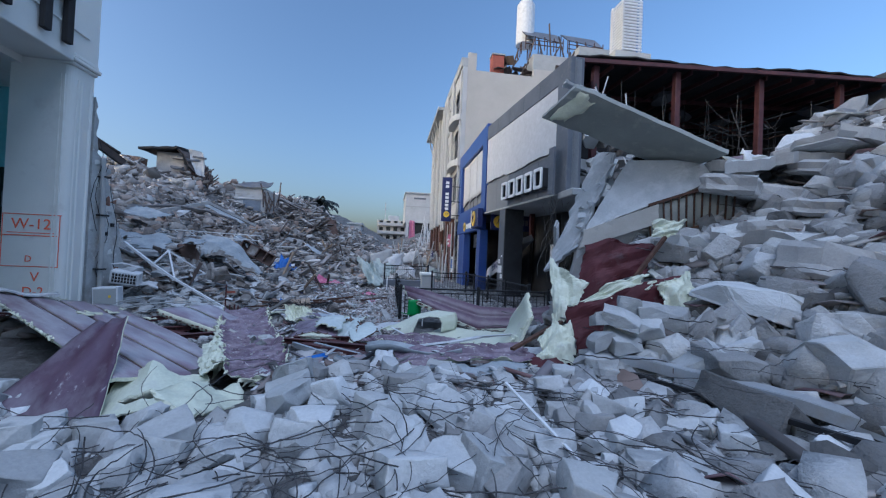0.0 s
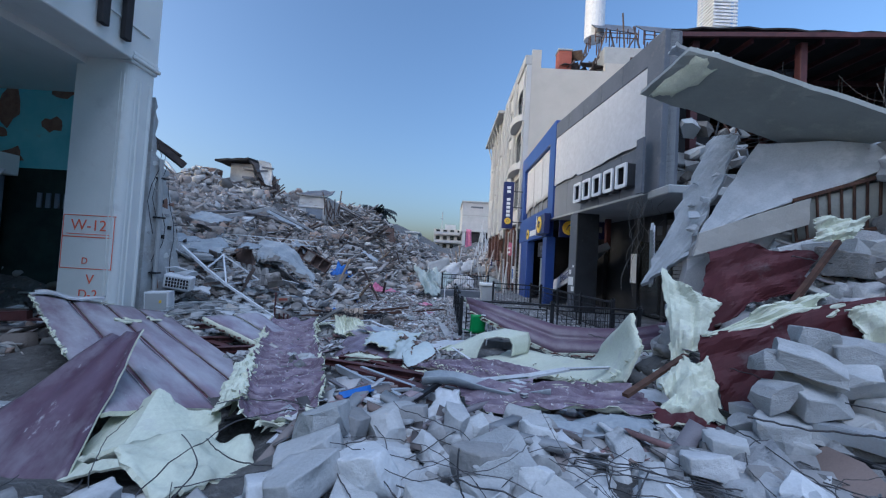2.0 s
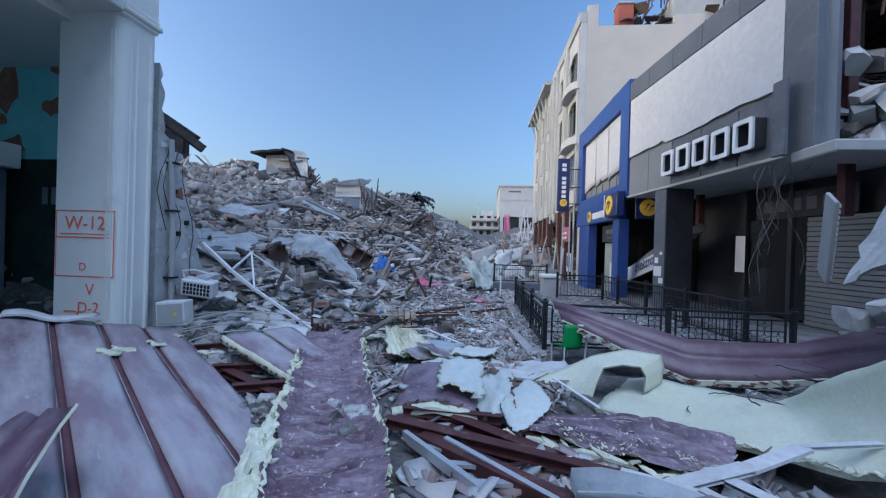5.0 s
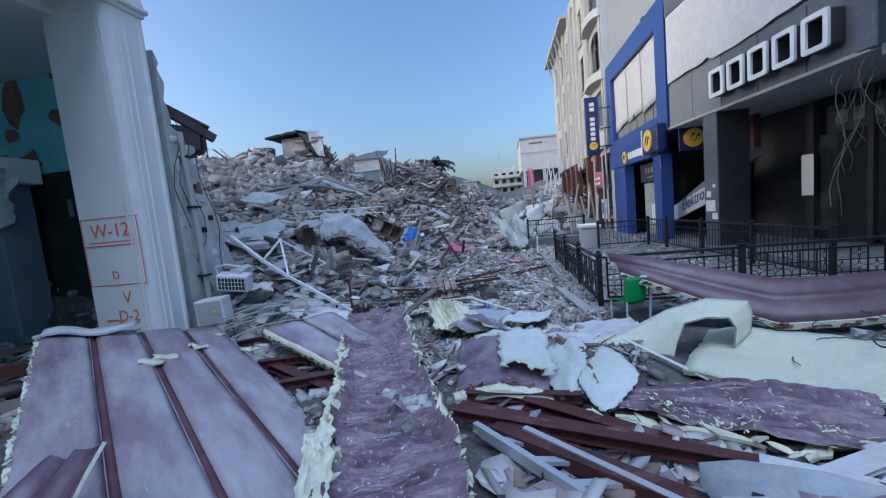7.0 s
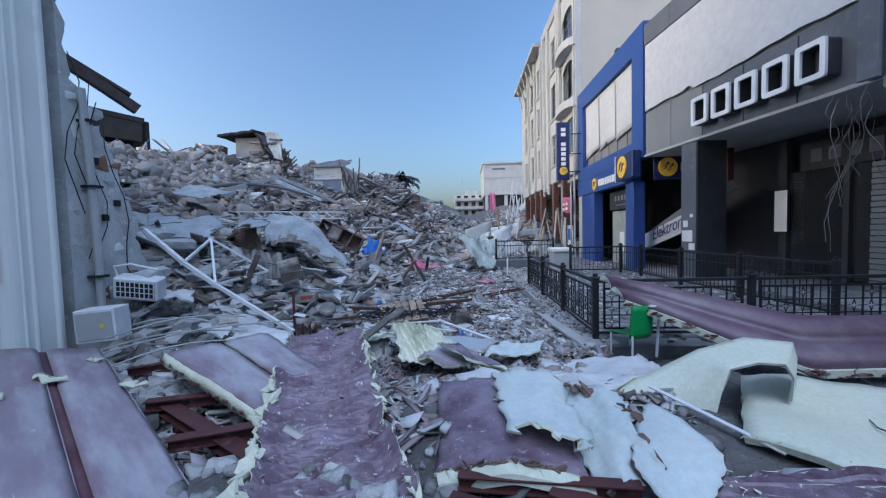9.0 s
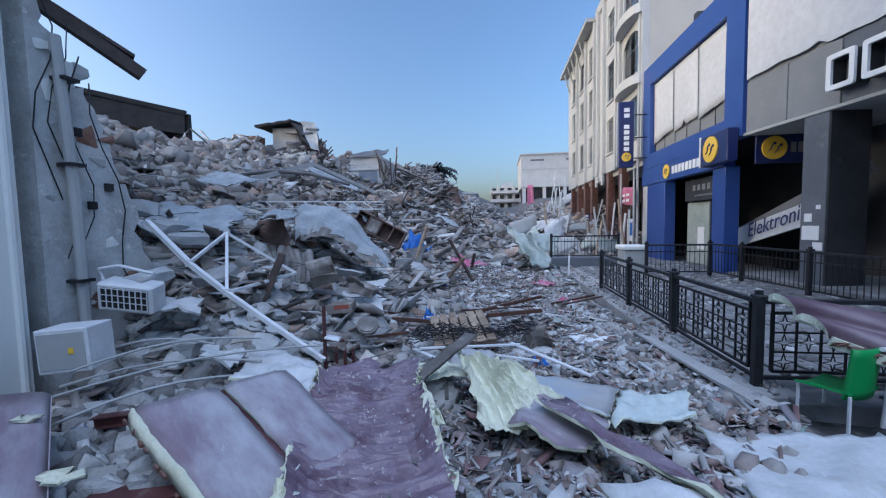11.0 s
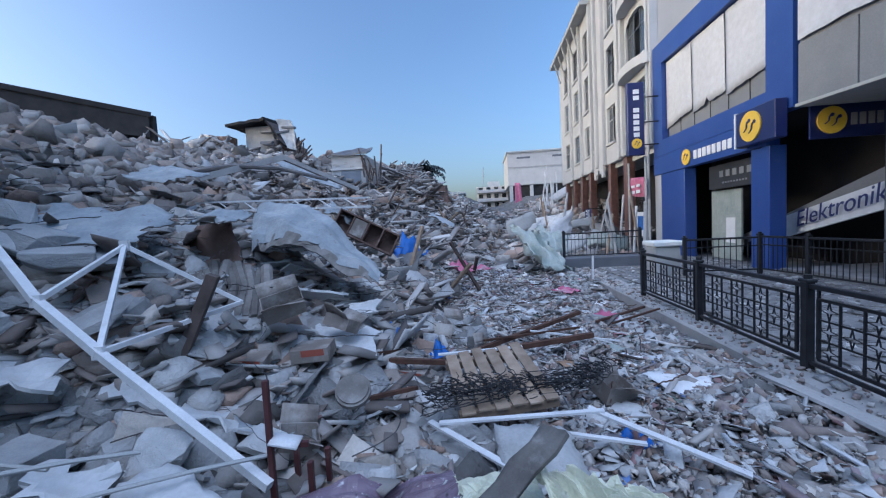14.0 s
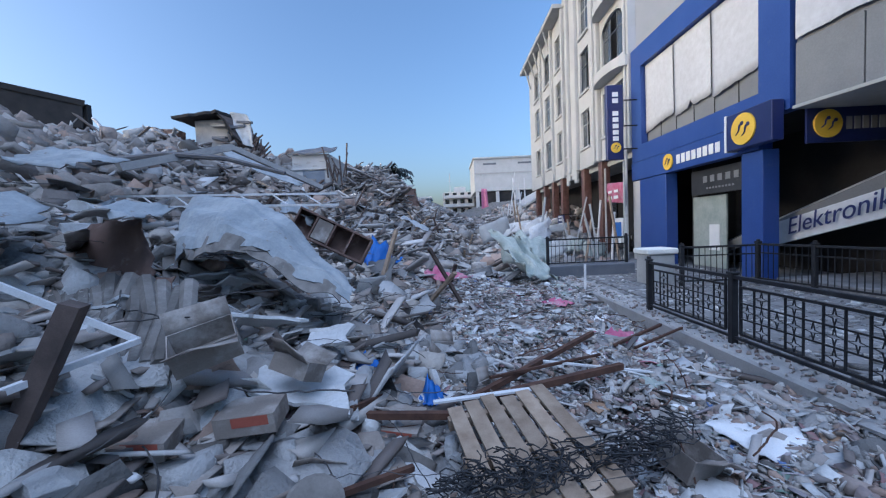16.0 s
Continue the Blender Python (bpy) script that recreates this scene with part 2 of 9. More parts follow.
M_grey = surf("weathered_render", (0.33, 0.33, 0.33), (0.46, 0.45, 0.44), 1.1, 0.92, bump=0.4, bscale=16, dist=0.02, dust=(0.25, 0.24, 0.23), dustcut=0.64, dustscale=1.5)
M_cream = surf("cream_render", (0.44, 0.42, 0.385), (0.505, 0.485, 0.45), 0.5, 0.9, bump=0.1, bscale=20, dist=0.006, dust=(0.4, 0.374, 0.339), dustcut=0.66, dustscale=0.5)
M_facade = surf("white_render", (0.43, 0.44, 0.45), (0.5, 0.51, 0.52), 0.6, 0.85, bump=0.1, bscale=20, dist=0.006, dust=(0.36, 0.352, 0.338), dustcut=0.68, dustscale=0.8)
M_blue = surf("bright_blue_cladding", (0.027, 0.064, 0.265), (0.038, 0.08, 0.3), 0.8, 0.4, bump=0.05, bscale=10, dist=0.004, dust=(0.0859, 0.113, 0.265), dustcut=0.7, spec=0.5)
M_navy = surf("navy_sign", (0.012, 0.02, 0.1), (0.02, 0.03, 0.13), 1.0, 0.4, bump=0.04, bscale=10, dist=0.004, spec=0.5)
M_yellow = surf("yellow_acrylic", (0.75, 0.5, 0.04), (0.85, 0.58, 0.06), 2.0, 0.4, bump=0.0)
M_letter = surf("white_acrylic", (0.74, 0.75, 0.77), (0.82, 0.83, 0.84), 2.0, 0.4, bump=0.0)
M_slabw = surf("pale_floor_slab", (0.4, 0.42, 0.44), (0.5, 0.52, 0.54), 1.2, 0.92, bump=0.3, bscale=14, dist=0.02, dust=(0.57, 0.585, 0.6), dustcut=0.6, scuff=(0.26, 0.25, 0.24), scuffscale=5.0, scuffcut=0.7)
M_banner = surf("white_banner_cloth", (0.52, 0.535, 0.57), (0.58, 0.595, 0.63), 0.5, 0.7, bump=0.02, bscale=2, dist=0.004, dust=(0.66, 0.66, 0.65), dustcut=0.72)
M_panel = surf("grey_cladding_panel", (0.2, 0.207, 0.22), (0.25, 0.258, 0.27), 0.7, 0.55, bump=0.06, bscale=10, dist=0.004, dust=(0.22, 0.22, 0.22), dustcut=0.66)
M_fascia = surf("slate_fascia_panel", (0.1, 0.11, 0.13), (0.15, 0.16, 0.185), 0.8, 0.5, bump=0.06, bscale=10, dist=0.004, dust=(0.2, 0.2, 0.21), dustcut=0.66)
# charcoal for real cladding, and for shade on interior back walls
M_char = surf("charcoal_cladding_and_interior_shade", (0.03, 0.032, 0.036), (0.055, 0.057, 0.062), 0.8, 0.5, bump=0.06, bscale=10, dist=0.004, dust=(0.13, 0.13, 0.13), dustcut=0.7)
# near-black: interior shade put into the colour; also plain dark parts
M_dark = surf("interior_shade_and_black", (0.018, 0.018, 0.02), (0.035, 0.034, 0.035), 1.0, 0.9, bump=0.2, bscale=10, dist=0.01)
M_pave = surf("grey_paving", (0.152, 0.152, 0.156), (0.224, 0.224, 0.228), 1.5, 0.85, bump=0.2, bscale=30, dist=0.004, dust=(0.304, 0.3, 0.296), dustcut=0.55, dustscale=2)
M_asph = surf("dusty_asphalt", (0.05, 0.05, 0.05), (0.09, 0.088, 0.085), 1.5, 0.95, bump=0.3, bscale=60, dist=0.004, dust=(0.26, 0.25, 0.24), dustcut=0.5)
M_brownst = surf("brown_marble", (0.1, 0.05, 0.04), (0.17, 0.09, 0.075), 3.0, 0.4, bump=0.05, bscale=20, dist=0.003)
M_green = surf("green_moulded_plastic", (0.03, 0.25, 0.06), (0.04, 0.31, 0.08), 1.5, 0.4, bump=0.05, bscale=30, dist=0.002, dust=(0.2, 0.3, 0.2), dustcut=0.7)
M_bluerag = surf("blue_plastic_sheet", (0.03, 0.11, 0.42), (0.05, 0.17, 0.52), 3.0, 0.5, bump=0.4, bscale=14, dist=0.03)
M_pink = surf("pink_cloth", (0.42, 0.1, 0.2), (0.55, 0.2, 0.3), 4.0, 0.9, bump=0.5, bscale=14, dist=0.03, dust=(0.45, 0.36, 0.38), dustcut=0.6)
M_drape = surf("pale_green_plastic_sheet", (0.3, 0.35, 0.325), (0.42, 0.46, 0.435), 2.5, 0.45, bump=0.5, bscale=8, dist=0.04)
M_leaf = surf("palm_foliage", (0.035, 0.05, 0.055), (0.08, 0.1, 0.105), 5.0, 0.6, bump=0.1, island=0.4)
M_bark = surf("palm_bark", (0.1, 0.08, 0.06), (0.17, 0.14, 0.11), 8.0, 0.9, bump=0.6, bscale=20, dist=0.02)
M_roofred = surf("red_brown_roof_steel", (0.065, 0.024, 0.027), (0.1, 0.038, 0.041), 3.0, 0.6, bump=0.1, bscale=30, dist=0.003)
M_tile = surf("weathered_roof_sheet", (0.1, 0.1, 0.11), (0.17, 0.17, 0.18), 1.5, 0.7, bump=0.2, bscale=15, dist=0.01)
M_redbr = surf("orange_red_paint", (0.3, 0.085, 0.06), (0.38, 0.12, 0.08), 2.0, 0.8, bump=0.2, bscale=20, dist=0.006)


def glass(name, tint):
    m = bpy.data.materials.new(name)
    m.use_nodes = True
    b = m.node_tree.nodes["Principled BSDF"]
    b.inputs["Base Color"].default_value = (*tint, 1)
    b.inputs["Roughness"].default_value = 0.06
    b.inputs["Transmission Weight"].default_value = 0.75
    b.inputs["IOR"].default_value = 1.45
    return m


M_glass = glass("dusty_window_glass", (0.22, 0.25, 0.28))
M_shopglass = glass("tinted_shop_glass", (0.1, 0.11, 0.12))

# ---- building helpers ----


def finish(name, me, mats, parent=None, label="", smooth=False):
    for mm in (mats if isinstance(mats, (list, tuple)) else [mats]):
        me.materials.append(mm)
    if smooth:
        me.polygons.foreach_set("use_smooth", [True] * len(me.polygons))
    ob = new(name, me)
    if parent is not None:
        ob.parent = parent
    if label:
        ob["label"] = label
    return ob


def part(name, bm, mats, parent=None, label="", smooth=False):
    """Links a bmesh as one mesh object."""
    bmesh.ops.recalc_face_normals(bm, faces=bm.faces)
    me = bpy.data.meshes.new(name)
    bm.to_mesh(me)
    bm.free()
    return finish(name, me, mats, parent, label, smooth)


def thing(name, label, category, at=(0, 0, 0), rot=(0, 0, 0), group="", kind=""):
    e = new(name)
    e.empty_display_size = 0.2
    e.matrix_basis = pose(*at, *rot)
    return tagged(e, label, category, group, kind)


def box(bm, lo, hi, m=None, bev=0.0):
    """A box between two corners, its edges chamfered by bev."""
    b2 = bmesh.new()
    bmesh.ops.create_cube(b2, size=1.0)
    for v in b2.verts:
        v.co = Vector([lo[i] + (v.co[i] + 0.5) * (hi[i] - lo[i]) for i in range(3)])
    if bev:
        bmesh.ops.bevel(b2, geom=list(b2.edges), offset=bev, segments=1, affect='EDGES')
    if m is not None:
        bmesh.ops.transform(b2, matrix=m, verts=b2.verts)
    join(bm, b2)


def join(bm, b2):
    mp = {}
    for v in b2.verts:
        mp[v] = bm.verts.new(v.co)
    for f in b2.faces:
        nf = bm.faces.new([mp[v] for v in f.verts])
        nf.material_index = f.material_index
    b2.free()


def boxpart(name, lo, hi, mat, parent=None, label="", bev=0.01, m=None):
    bm = bmesh.new()
    box(bm, lo, hi, m, bev)
    return part(name, bm, mat, parent, label)


def tube(bm, pts, r, n=6, r2=None):
    """A round bar through the points, tapering to r2."""
    pts = [Vector(p) for p in pts]
    rings = []
    up = Vector((0.13, 0.21, 1)).normalized()
    for i, p in enumerate(pts):
        d = (pts[min(i + 1, len(pts) - 1)] - pts[max(i - 1, 0)]).normalized()
        a = d.cross(up)
        if a.length < 0.05:
            a = d.cross(Vector((1, 0, 0)))
        a.normalize()
        b = d.cross(a)
        rr = r if r2 is None else r + (r2 - r) * i / (len(pts) - 1)
        rings.append([bm.verts.new(p + rr * (math.cos(6.2832 * k / n) * a + math.sin(6.2832 * k / n) * b)) for k in range(n)])
    for A, B in zip(rings, rings[1:]):
        for k in range(n):
            bm.faces.new((A[k], A[(k + 1) % n], B[(k + 1) % n], B[k]))
    bm.faces.new(rings[0][::-1])
    bm.faces.new(rings[-1])


def bar(bm, a, b, w, h, up=(0, 0, 1)):
    """A square bar from a to b."""
    a, b = Vector(a), Vector(b)
    d = (b - a).normalized()
    s = d.cross(Vector(up)).normalized()
    u = s.cross(d)
    q = [a + s * i * w / 2 + u * j * h / 2 for i, j in ((-1, -1), (1, -1), (1, 1), (-1, 1))]
    va = [bm.verts.new(p) for p in q]
    vb = [bm.verts.new(p + (b - a)) for p in q]
    bm.faces.new(va[::-1])
    bm.faces.new(vb)
    for k in range(4):
        bm.faces.new((va[k], va[(k + 1) % 4], vb[(k + 1) % 4], vb[k]))


def sheet(name, grid, thick, mats, parent=None, label="", smooth=True, jag=0.0, seed=0):
    """A bent sheet with thickness over rows of points; second material on its rim and back."""
    rnd = random.Random(seed)
    g = [[Vector(p) for p in row] for row in grid]
    R, C = len(g), len(g[0])
    if jag:
        for i in range(R):
            for j in range(C):
                if i in (0, R - 1) or j in (0, C - 1):
                    g[i][j] += Vector((rnd.uniform(-jag, jag), rnd.uniform(-jag, jag), rnd.uniform(-jag, jag) * 0.4))
    bm = bmesh.new()
    nrm = [[None] * C for _ in range(R)]
    for i in range(R):
        for j in range(C):
            du = g[i][min(j + 1, C - 1)] - g[i][max(j - 1, 0)]
            dv = g[min(i + 1, R - 1)][j] - g[max(i - 1, 0)][j]
            n = du.cross(dv)
            n = n.normalized() if n.length > 1e-9 else Vector((0, 0, 1))
            nrm[i][j] = n
    if sum(n.z for row in nrm for n in row) < 0:
        nrm = [[-n for n in row] for row in nrm]
    if thick > 0.1:
        mean = Vector((0, 0, 0))
        for row in nrm:
            for n in row:
                mean += n
        nrm = [[mean.normalized()] * C] * R
    top = [[bm.verts.new(g[i][j]) for j in range(C)] for i in range(R)]
    bot = [[bm.verts.new(g[i][j] - nrm[i][j] * thick) for j in range(C)] for i in range(R)]
    for i in range(R - 1):
        for j in range(C - 1):
            f = bm.faces.new((top[i][j], top[i][j + 1], top[i + 1][j + 1], top[i + 1][j]))
            f.smooth = smooth
            f = bm.faces.new((bot[i][j], bot[i + 1][j], bot[i + 1][j + 1], bot[i][j + 1]))
            f.material_index = 1
            f.smooth = smooth
    rim = [(0, j) for j in range(C)] + [(i, C - 1) for i in range(1, R)] + [(R - 1, j) for j in range(C - 2, -1, -1)] + [(i, 0) for i in range(R - 2, 0, -1)]
    for (a, b), (c, d) in zip(rim, rim[1:] + rim[:1]):
        f = bm.faces.new((top[a][b], top[c][d], bot[c][d], bot[a][b]))
        f.material_index = 1
    mats = list(mats) if isinstance(mats, (list, tuple)) else [mats, mats]
    return part(name, bm, mats, parent, label)


def patch(c00, c10, c11, c01, nu, nv, fn=None):
    """Rows of points over four corners; fn(u, v) lifts them along the patch's normal."""
    c = [Vector(p) for p in (c00, c10, c11, c01)]
    n = (c[1] - c[0]).cross(c[3] - c[0]).normalized()
    if n.z < 0:
        n = -n
    rows = []
    for j in range(nv + 1):
        v = j / nv
        row = []
        for i in range(nu + 1):
            u = i / nu
            p = (c[0] * (1 - u) + c[1] * u) * (1 - v) + (c[3] * (1 - u) + c[2] * u) * v
            row.append(p + n * fn(u, v) if fn else p)
        rows.append(row)
    return rows


def hull(rnd, n=12, flat=1.0):
    """A broken lump: the hull of some random points, of about unit size."""
    bm = bmesh.new()
    for _ in range(n):
        v = Vector((rnd.uniform(-1, 1), rnd.uniform(-1, 1), rnd.uniform(-1, 1)))
        m = max(abs(v.x), abs(v.y), abs(v.z))
        v *= (0.5 / m) * rnd.uniform(0.8, 1.0)
        v.z *= flat
        bm.verts.new(v)
    bmesh.ops.convex_hull(bm, input=bm.verts)
    for v in [v for v in bm.verts if not v.link_faces]:
        bm.verts.remove(v)
    return bm


def chop(rnd, cuts=4, flat=0.8, nick=0.0):
    """A broken lump of about unit size: a crooked block with corners split off along plane breaks."""
    bm = bmesh.new()
    bmesh.ops.create_cube(bm, size=1.0)
    for v in bm.verts:
        v.co = Vector([c * rnd.uniform(0.78, 1.08) for c in v.co])
    for _ in range(cuts):
        n = Vector((rnd.gauss(0, 1), rnd.gauss(0, 1), rnd.gauss(0, 0.8))).normalized()
        r = bmesh.ops.bisect_plane(bm, geom=list(bm.verts) + list(bm.edges) + list(bm.faces), dist=1e-4, plane_co=n * rnd.uniform(0.3, 0.5), plane_no=n, clear_outer=True)
        edges = [e for e in r["geom_cut"] if isinstance(e, bmesh.types.BMEdge)]
        if len(edges) > 2:
            bmesh.ops.contextual_create(bm, geom=edges)
    for v in bm.verts:
        v.co.z *= flat
        if nick:
            v.co += Vector((rnd.uniform(-nick, nick), rnd.uniform(-nick, nick), rnd.uniform(-nick, nick) * flat))
    return bm


def raw(bm):
    """Vertices and triangles of a bmesh as arrays."""
    bmesh.ops.recalc_face_normals(bm, faces=bm.faces)
    bmesh.ops.triangulate(bm, faces=bm.faces)
    bm.verts.index_update()
    v = np.array([x.co[:] for x in bm.verts])
    f = np.array([[x.index for x in q.verts] for q in bm.faces])
    bm.free()
    return v, f


def from_arrays(name, V, Fc, mats, parent=None):
    me = bpy.data.meshes.new(name)
    me.vertices.add(len(V))
    me.vertices.foreach_set("co", V.astype(np.float32).ravel())
    k = Fc.shape[1]
    me.loops.add(Fc.size)
    me.loops.foreach_set("vertex_index", Fc.astype(np.int32).ravel())
    me.polygons.add(len(Fc))
    me.polygons.foreach_set("loop_start", np.arange(0, Fc.size, k, dtype=np.int32))
    me.update(calc_edges=True)
    me.validate()
    return finish(name, me, mats, parent)


def rotations(rs, n, tilt=3.14):
    """n random turns: any heading, tipped by up to tilt."""
    a = rs.uniform(0, 6.2832, n)
    t = rs.uniform(-tilt, tilt, n)
    w = rs.uniform(0, 6.2832, n)
    ca, sa, ct, st, cw, sw = np.cos(a), np.sin(a), np.cos(t), np.sin(t), np.cos(w), np.sin(w)
    z = np.zeros(n)
    o = np.ones(n)
    Rz = np.stack([np.stack([ca, -sa, z], 1), np.stack([sa, ca, z], 1), np.stack([z, z, o], 1)], 1)
    Rx = np.stack([np.stack([o, z, z], 1), np.stack([z, ct, -st], 1), np.stack([z, st, ct], 1)], 1)
    Rw = np.stack([np.stack([cw, -sw, z], 1), np.stack([sw, cw, z], 1), np.stack([z, z, o], 1)], 1)
    return Rz @ Rx @ Rw


def strew(name, label, mat, temps, pos, size, rs, tilt=3.14):
    """Many small pieces in one mesh."""
    n = len(pos)
    which = rs.randint(0, len(temps), n)
    R = rotations(rs, n, tilt)
    Vs, Fs, off = [], [], 0
    for k, (v, f) in enumerate(temps):
        idx = np.nonzero(which == k)[0]
        if len(idx) == 0:
            continue
        P = np.einsum('nij,nvj->nvi', R[idx], v[None] * size[idx][:, None, :]) + pos[idx][:, None, :]
        Fs.append((f[None] + (np.arange(len(idx)) * len(v))[:, None, None] + off).reshape(-1, 3))
        Vs.append(P.reshape(-1, 3))
        off += len(idx) * len(v)
    ob = from_arrays(name, np.concatenate(Vs), np.concatenate(Fs), mat)
    return tagged(ob, label, "rubble", kind="stuff")


# ---- the lie of the rubble ----


def lattice(i, j, s):
    h = np.sin(i * 127.1 + j * 311.7 + s * 74.7) * 43758.5453
    return h - np.floor(h)


def vnoise(x, y, s=0):
    xi, yi = np.floor(x), np.floor(y)
    fx, fy = x - xi, y - yi
    fx, fy = fx * fx * (3 - 2 * fx), fy * fy * (3 - 2 * fy)
    a = lattice(xi, yi, s) * (1 - fx) + lattice(xi + 1, yi, s) * fx
    b = lattice(xi, yi + 1, s) * (1 - fx) + lattice(xi + 1, yi + 1, s) * fx
    return (a * (1 - fy) + b * fy) * 2 - 1


def step(a, b, x):
    t = np.clip((x - a) / (b - a), 0, 1)
    return t * t * (3 - 2 * t)


def lie(x, y, rough=True):
    """Height of the rubble at a place of the plan."""
    x, y = np.asarray(x, float), np.asarray(y, float)
    street = -0.22 + 0.065 * np.maximum(0, y - 22)
    street = street + (0.10 + 0.22) * (1 - step(4.5, 9.5, y)) + 0.30 * (1 - step(1.5, 4.2, y)) * step(-3.5, -0.5, x)
    xe = -1.7 + 3.0 * step(22, 45, y)
    amp = 9.2
    d = np.maximum(0, xe - x)
    left = (amp * (1 - np.exp(-(d / 13.0) ** 1.2)) - 0.25 * step(2, 5, d)) * step(8.2, 10.5, y)
    left = left * (1 - 0.25 * step(20, 45, d))
    dr = np.maximum(0, (x - 5.4) + 0.45 * np.maximum(y - 2.0, -2))
    right = np.minimum(0.56 * dr, 5.3) * (1 - step(5.8, 7.2, y)) * step(-9, -3, y)
    right = right * (1 - 0.85 * step(4.4, 5.4, y) * (1 - step(6.4, 7.6, x)))
    rise = np.maximum(0, (x - 4.0) * 0.35) * step(26, 45, y)
    h = street + left + right * step(4.6, 5.6, x) + np.minimum(rise, 2.5)
    for cx, cy, rx, ry, dp in ((-0.2, 2.0, 1.1, 0.8, 0.34), (-3.6, 12.3, 0.9, 0.7, 0.45), (-5.3, 10.5, 0.8, 0.6, 0.4), (1.6, 5.2, 0.8, 0.6, 0.15), (-1.9, 6.0, 0.9, 0.6, 0.32), (-10.0, 32.5, 2.6, 4.0, 1.0), (-7.6, 45.0, 2.0, 4.0, -1.2)):
        h = h - dp * np.exp(-((x - cx) / rx) ** 2 - ((y - cy) / ry) ** 2)
    if rough:
        k = 0.25 + 0.75 * step(0.2, 3.0, left + right)
        h = h + k * (0.55 * vnoise(x / 2.6, y / 2.6, 1) + 0.28 * vnoise(x / 1.1, y / 1.1, 2)) + 0.07 * vnoise(x / 0.35, y / 0.35, 3)
        far = step(20, 40, y)
        h = h + far * 0.6 * vnoise(x / 5.0, y / 5.0, 4)
    h = np.where((x > 2.45) & (y > 8.7) & (y < 30), np.minimum(h, -0.3), h)
    return h


def axis(a, b, fine0, fine1, s, grow):
    out = [fine0]
    while out[-1] < fine1:
        out.append(out[-1] + s)
    st = s
    while out[-1] < b:
        st *= grow
        out.append(out[-1] + st)
    lo = []
    st, p = s, fine0
    while p > a:
        st *= grow
        p -= st
        lo.append(p)
    return np.array(lo[::-1] + out)


ground = boxpart("ground", (-2500, -2500, -1.6), (2500, 2500, -0.9), M_asph, bev=0.0)
tagged(ground, "dusty grey asphalt ground under the rubble", "ground", kind="structure")
gx, gy = axis(-75, 30, -11, 11, 0.16, 1.06), axis(-16, 130, -4, 22, 0.16, 1.05)
GX, GY = np.meshgrid(gx, gy)
GZ = lie(GX, GY)
nx, ny = len(gx), len(gy)
idx = np.arange(nx * ny).reshape(ny, nx)
quads = np.stack([idx[:-1, :-1], idx[:-1, 1:], idx[1:, 1:], idx[1:, :-1]], -1).reshape(-1, 4)
# bed carries the crevice shade in its base colour
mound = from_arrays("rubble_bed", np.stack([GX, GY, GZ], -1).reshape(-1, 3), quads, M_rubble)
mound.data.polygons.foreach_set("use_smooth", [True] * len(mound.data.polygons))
tagged(mound, "bed of crushed plaster, grit and concrete dust, darkened as shade between lumps", "rubble", kind="stuff")

# ---- large structure ----


def pierced(bm, org, du, u0, u1, z0, z1, holes, depth):
    """A wall in the upright plane through org along du, with openings; depth runs to its left."""
    org, du = Vector(org), Vector(du).normalized()
    nn = Vector((-du.y, du.x, 0))
    us = sorted({u0, u1, *[min(max(h[k], u0), u1) for h in holes for k in (0, 1)]})
    zs = sorted({z0, z1, *[min(max(h[k], z0), z1) for h in holes for k in (2, 3)]})
    m = Matrix(((du.x, nn.x, 0, org.x), (du.y, nn.y, 0, org.y), (0, 0, 1, org.z), (0, 0, 0, 1)))
    for za, zb in zip(zs, zs[1:]):
        run = None
        for ua, ub in zip(us, us[1:]):
            um, zm = (ua + ub) / 2, (za + zb) / 2
            solid = not any(h[0] < um < h[1] and h[2] < zm < h[3] for h in holes)
            if solid:
                run = (run[0], ub) if run else (ua, ub)
            if run and (not solid or ub == us[-1]):
                box(bm, (run[0], 0, za), (run[1], depth, zb), m)
                run = None
    return m


def words(body, size, m, mat, parent, name="lettering", shear=0.0, depth=0.004, label=""):
    """Lettering in the built-in font, as a mesh."""
    c = bpy.data.curves.new(name, 'FONT')
    c.body, c.size, c.extrude, c.shear = body, size, depth, shear
    c.align_x = 'CENTER'
    tmp = bpy.data.objects.new("tmp", c)
    me = bpy.data.meshes.new_from_object(tmp)
    bpy.data.objects.remove(tmp)
    bpy.data.curves.remove(c)
    me.transform(m)
    return finish(name, me, mat, parent, label)


def upright(org, du):
    """A frame whose x runs along du, y up, z out of the wall."""
    du = Vector(du).normalized()
    out = du.cross(Vector((0, 0, 1)))
    return Matrix(((du.x, 0, out.x, org[0]), (du.y, 0, out.y, org[1]), (0, 1, 0, org[2]), (0, 0, 0, 1)))


def disc(bm, m, r, t, n=24):
    b2 = bmesh.new()
    bmesh.ops.create_cone(b2, cap_ends=True, segments=n, radius1=r, radius2=r, depth=t)
    bmesh.ops.transform(b2, matrix=m, verts=b2.verts)
    join(bm, b2)


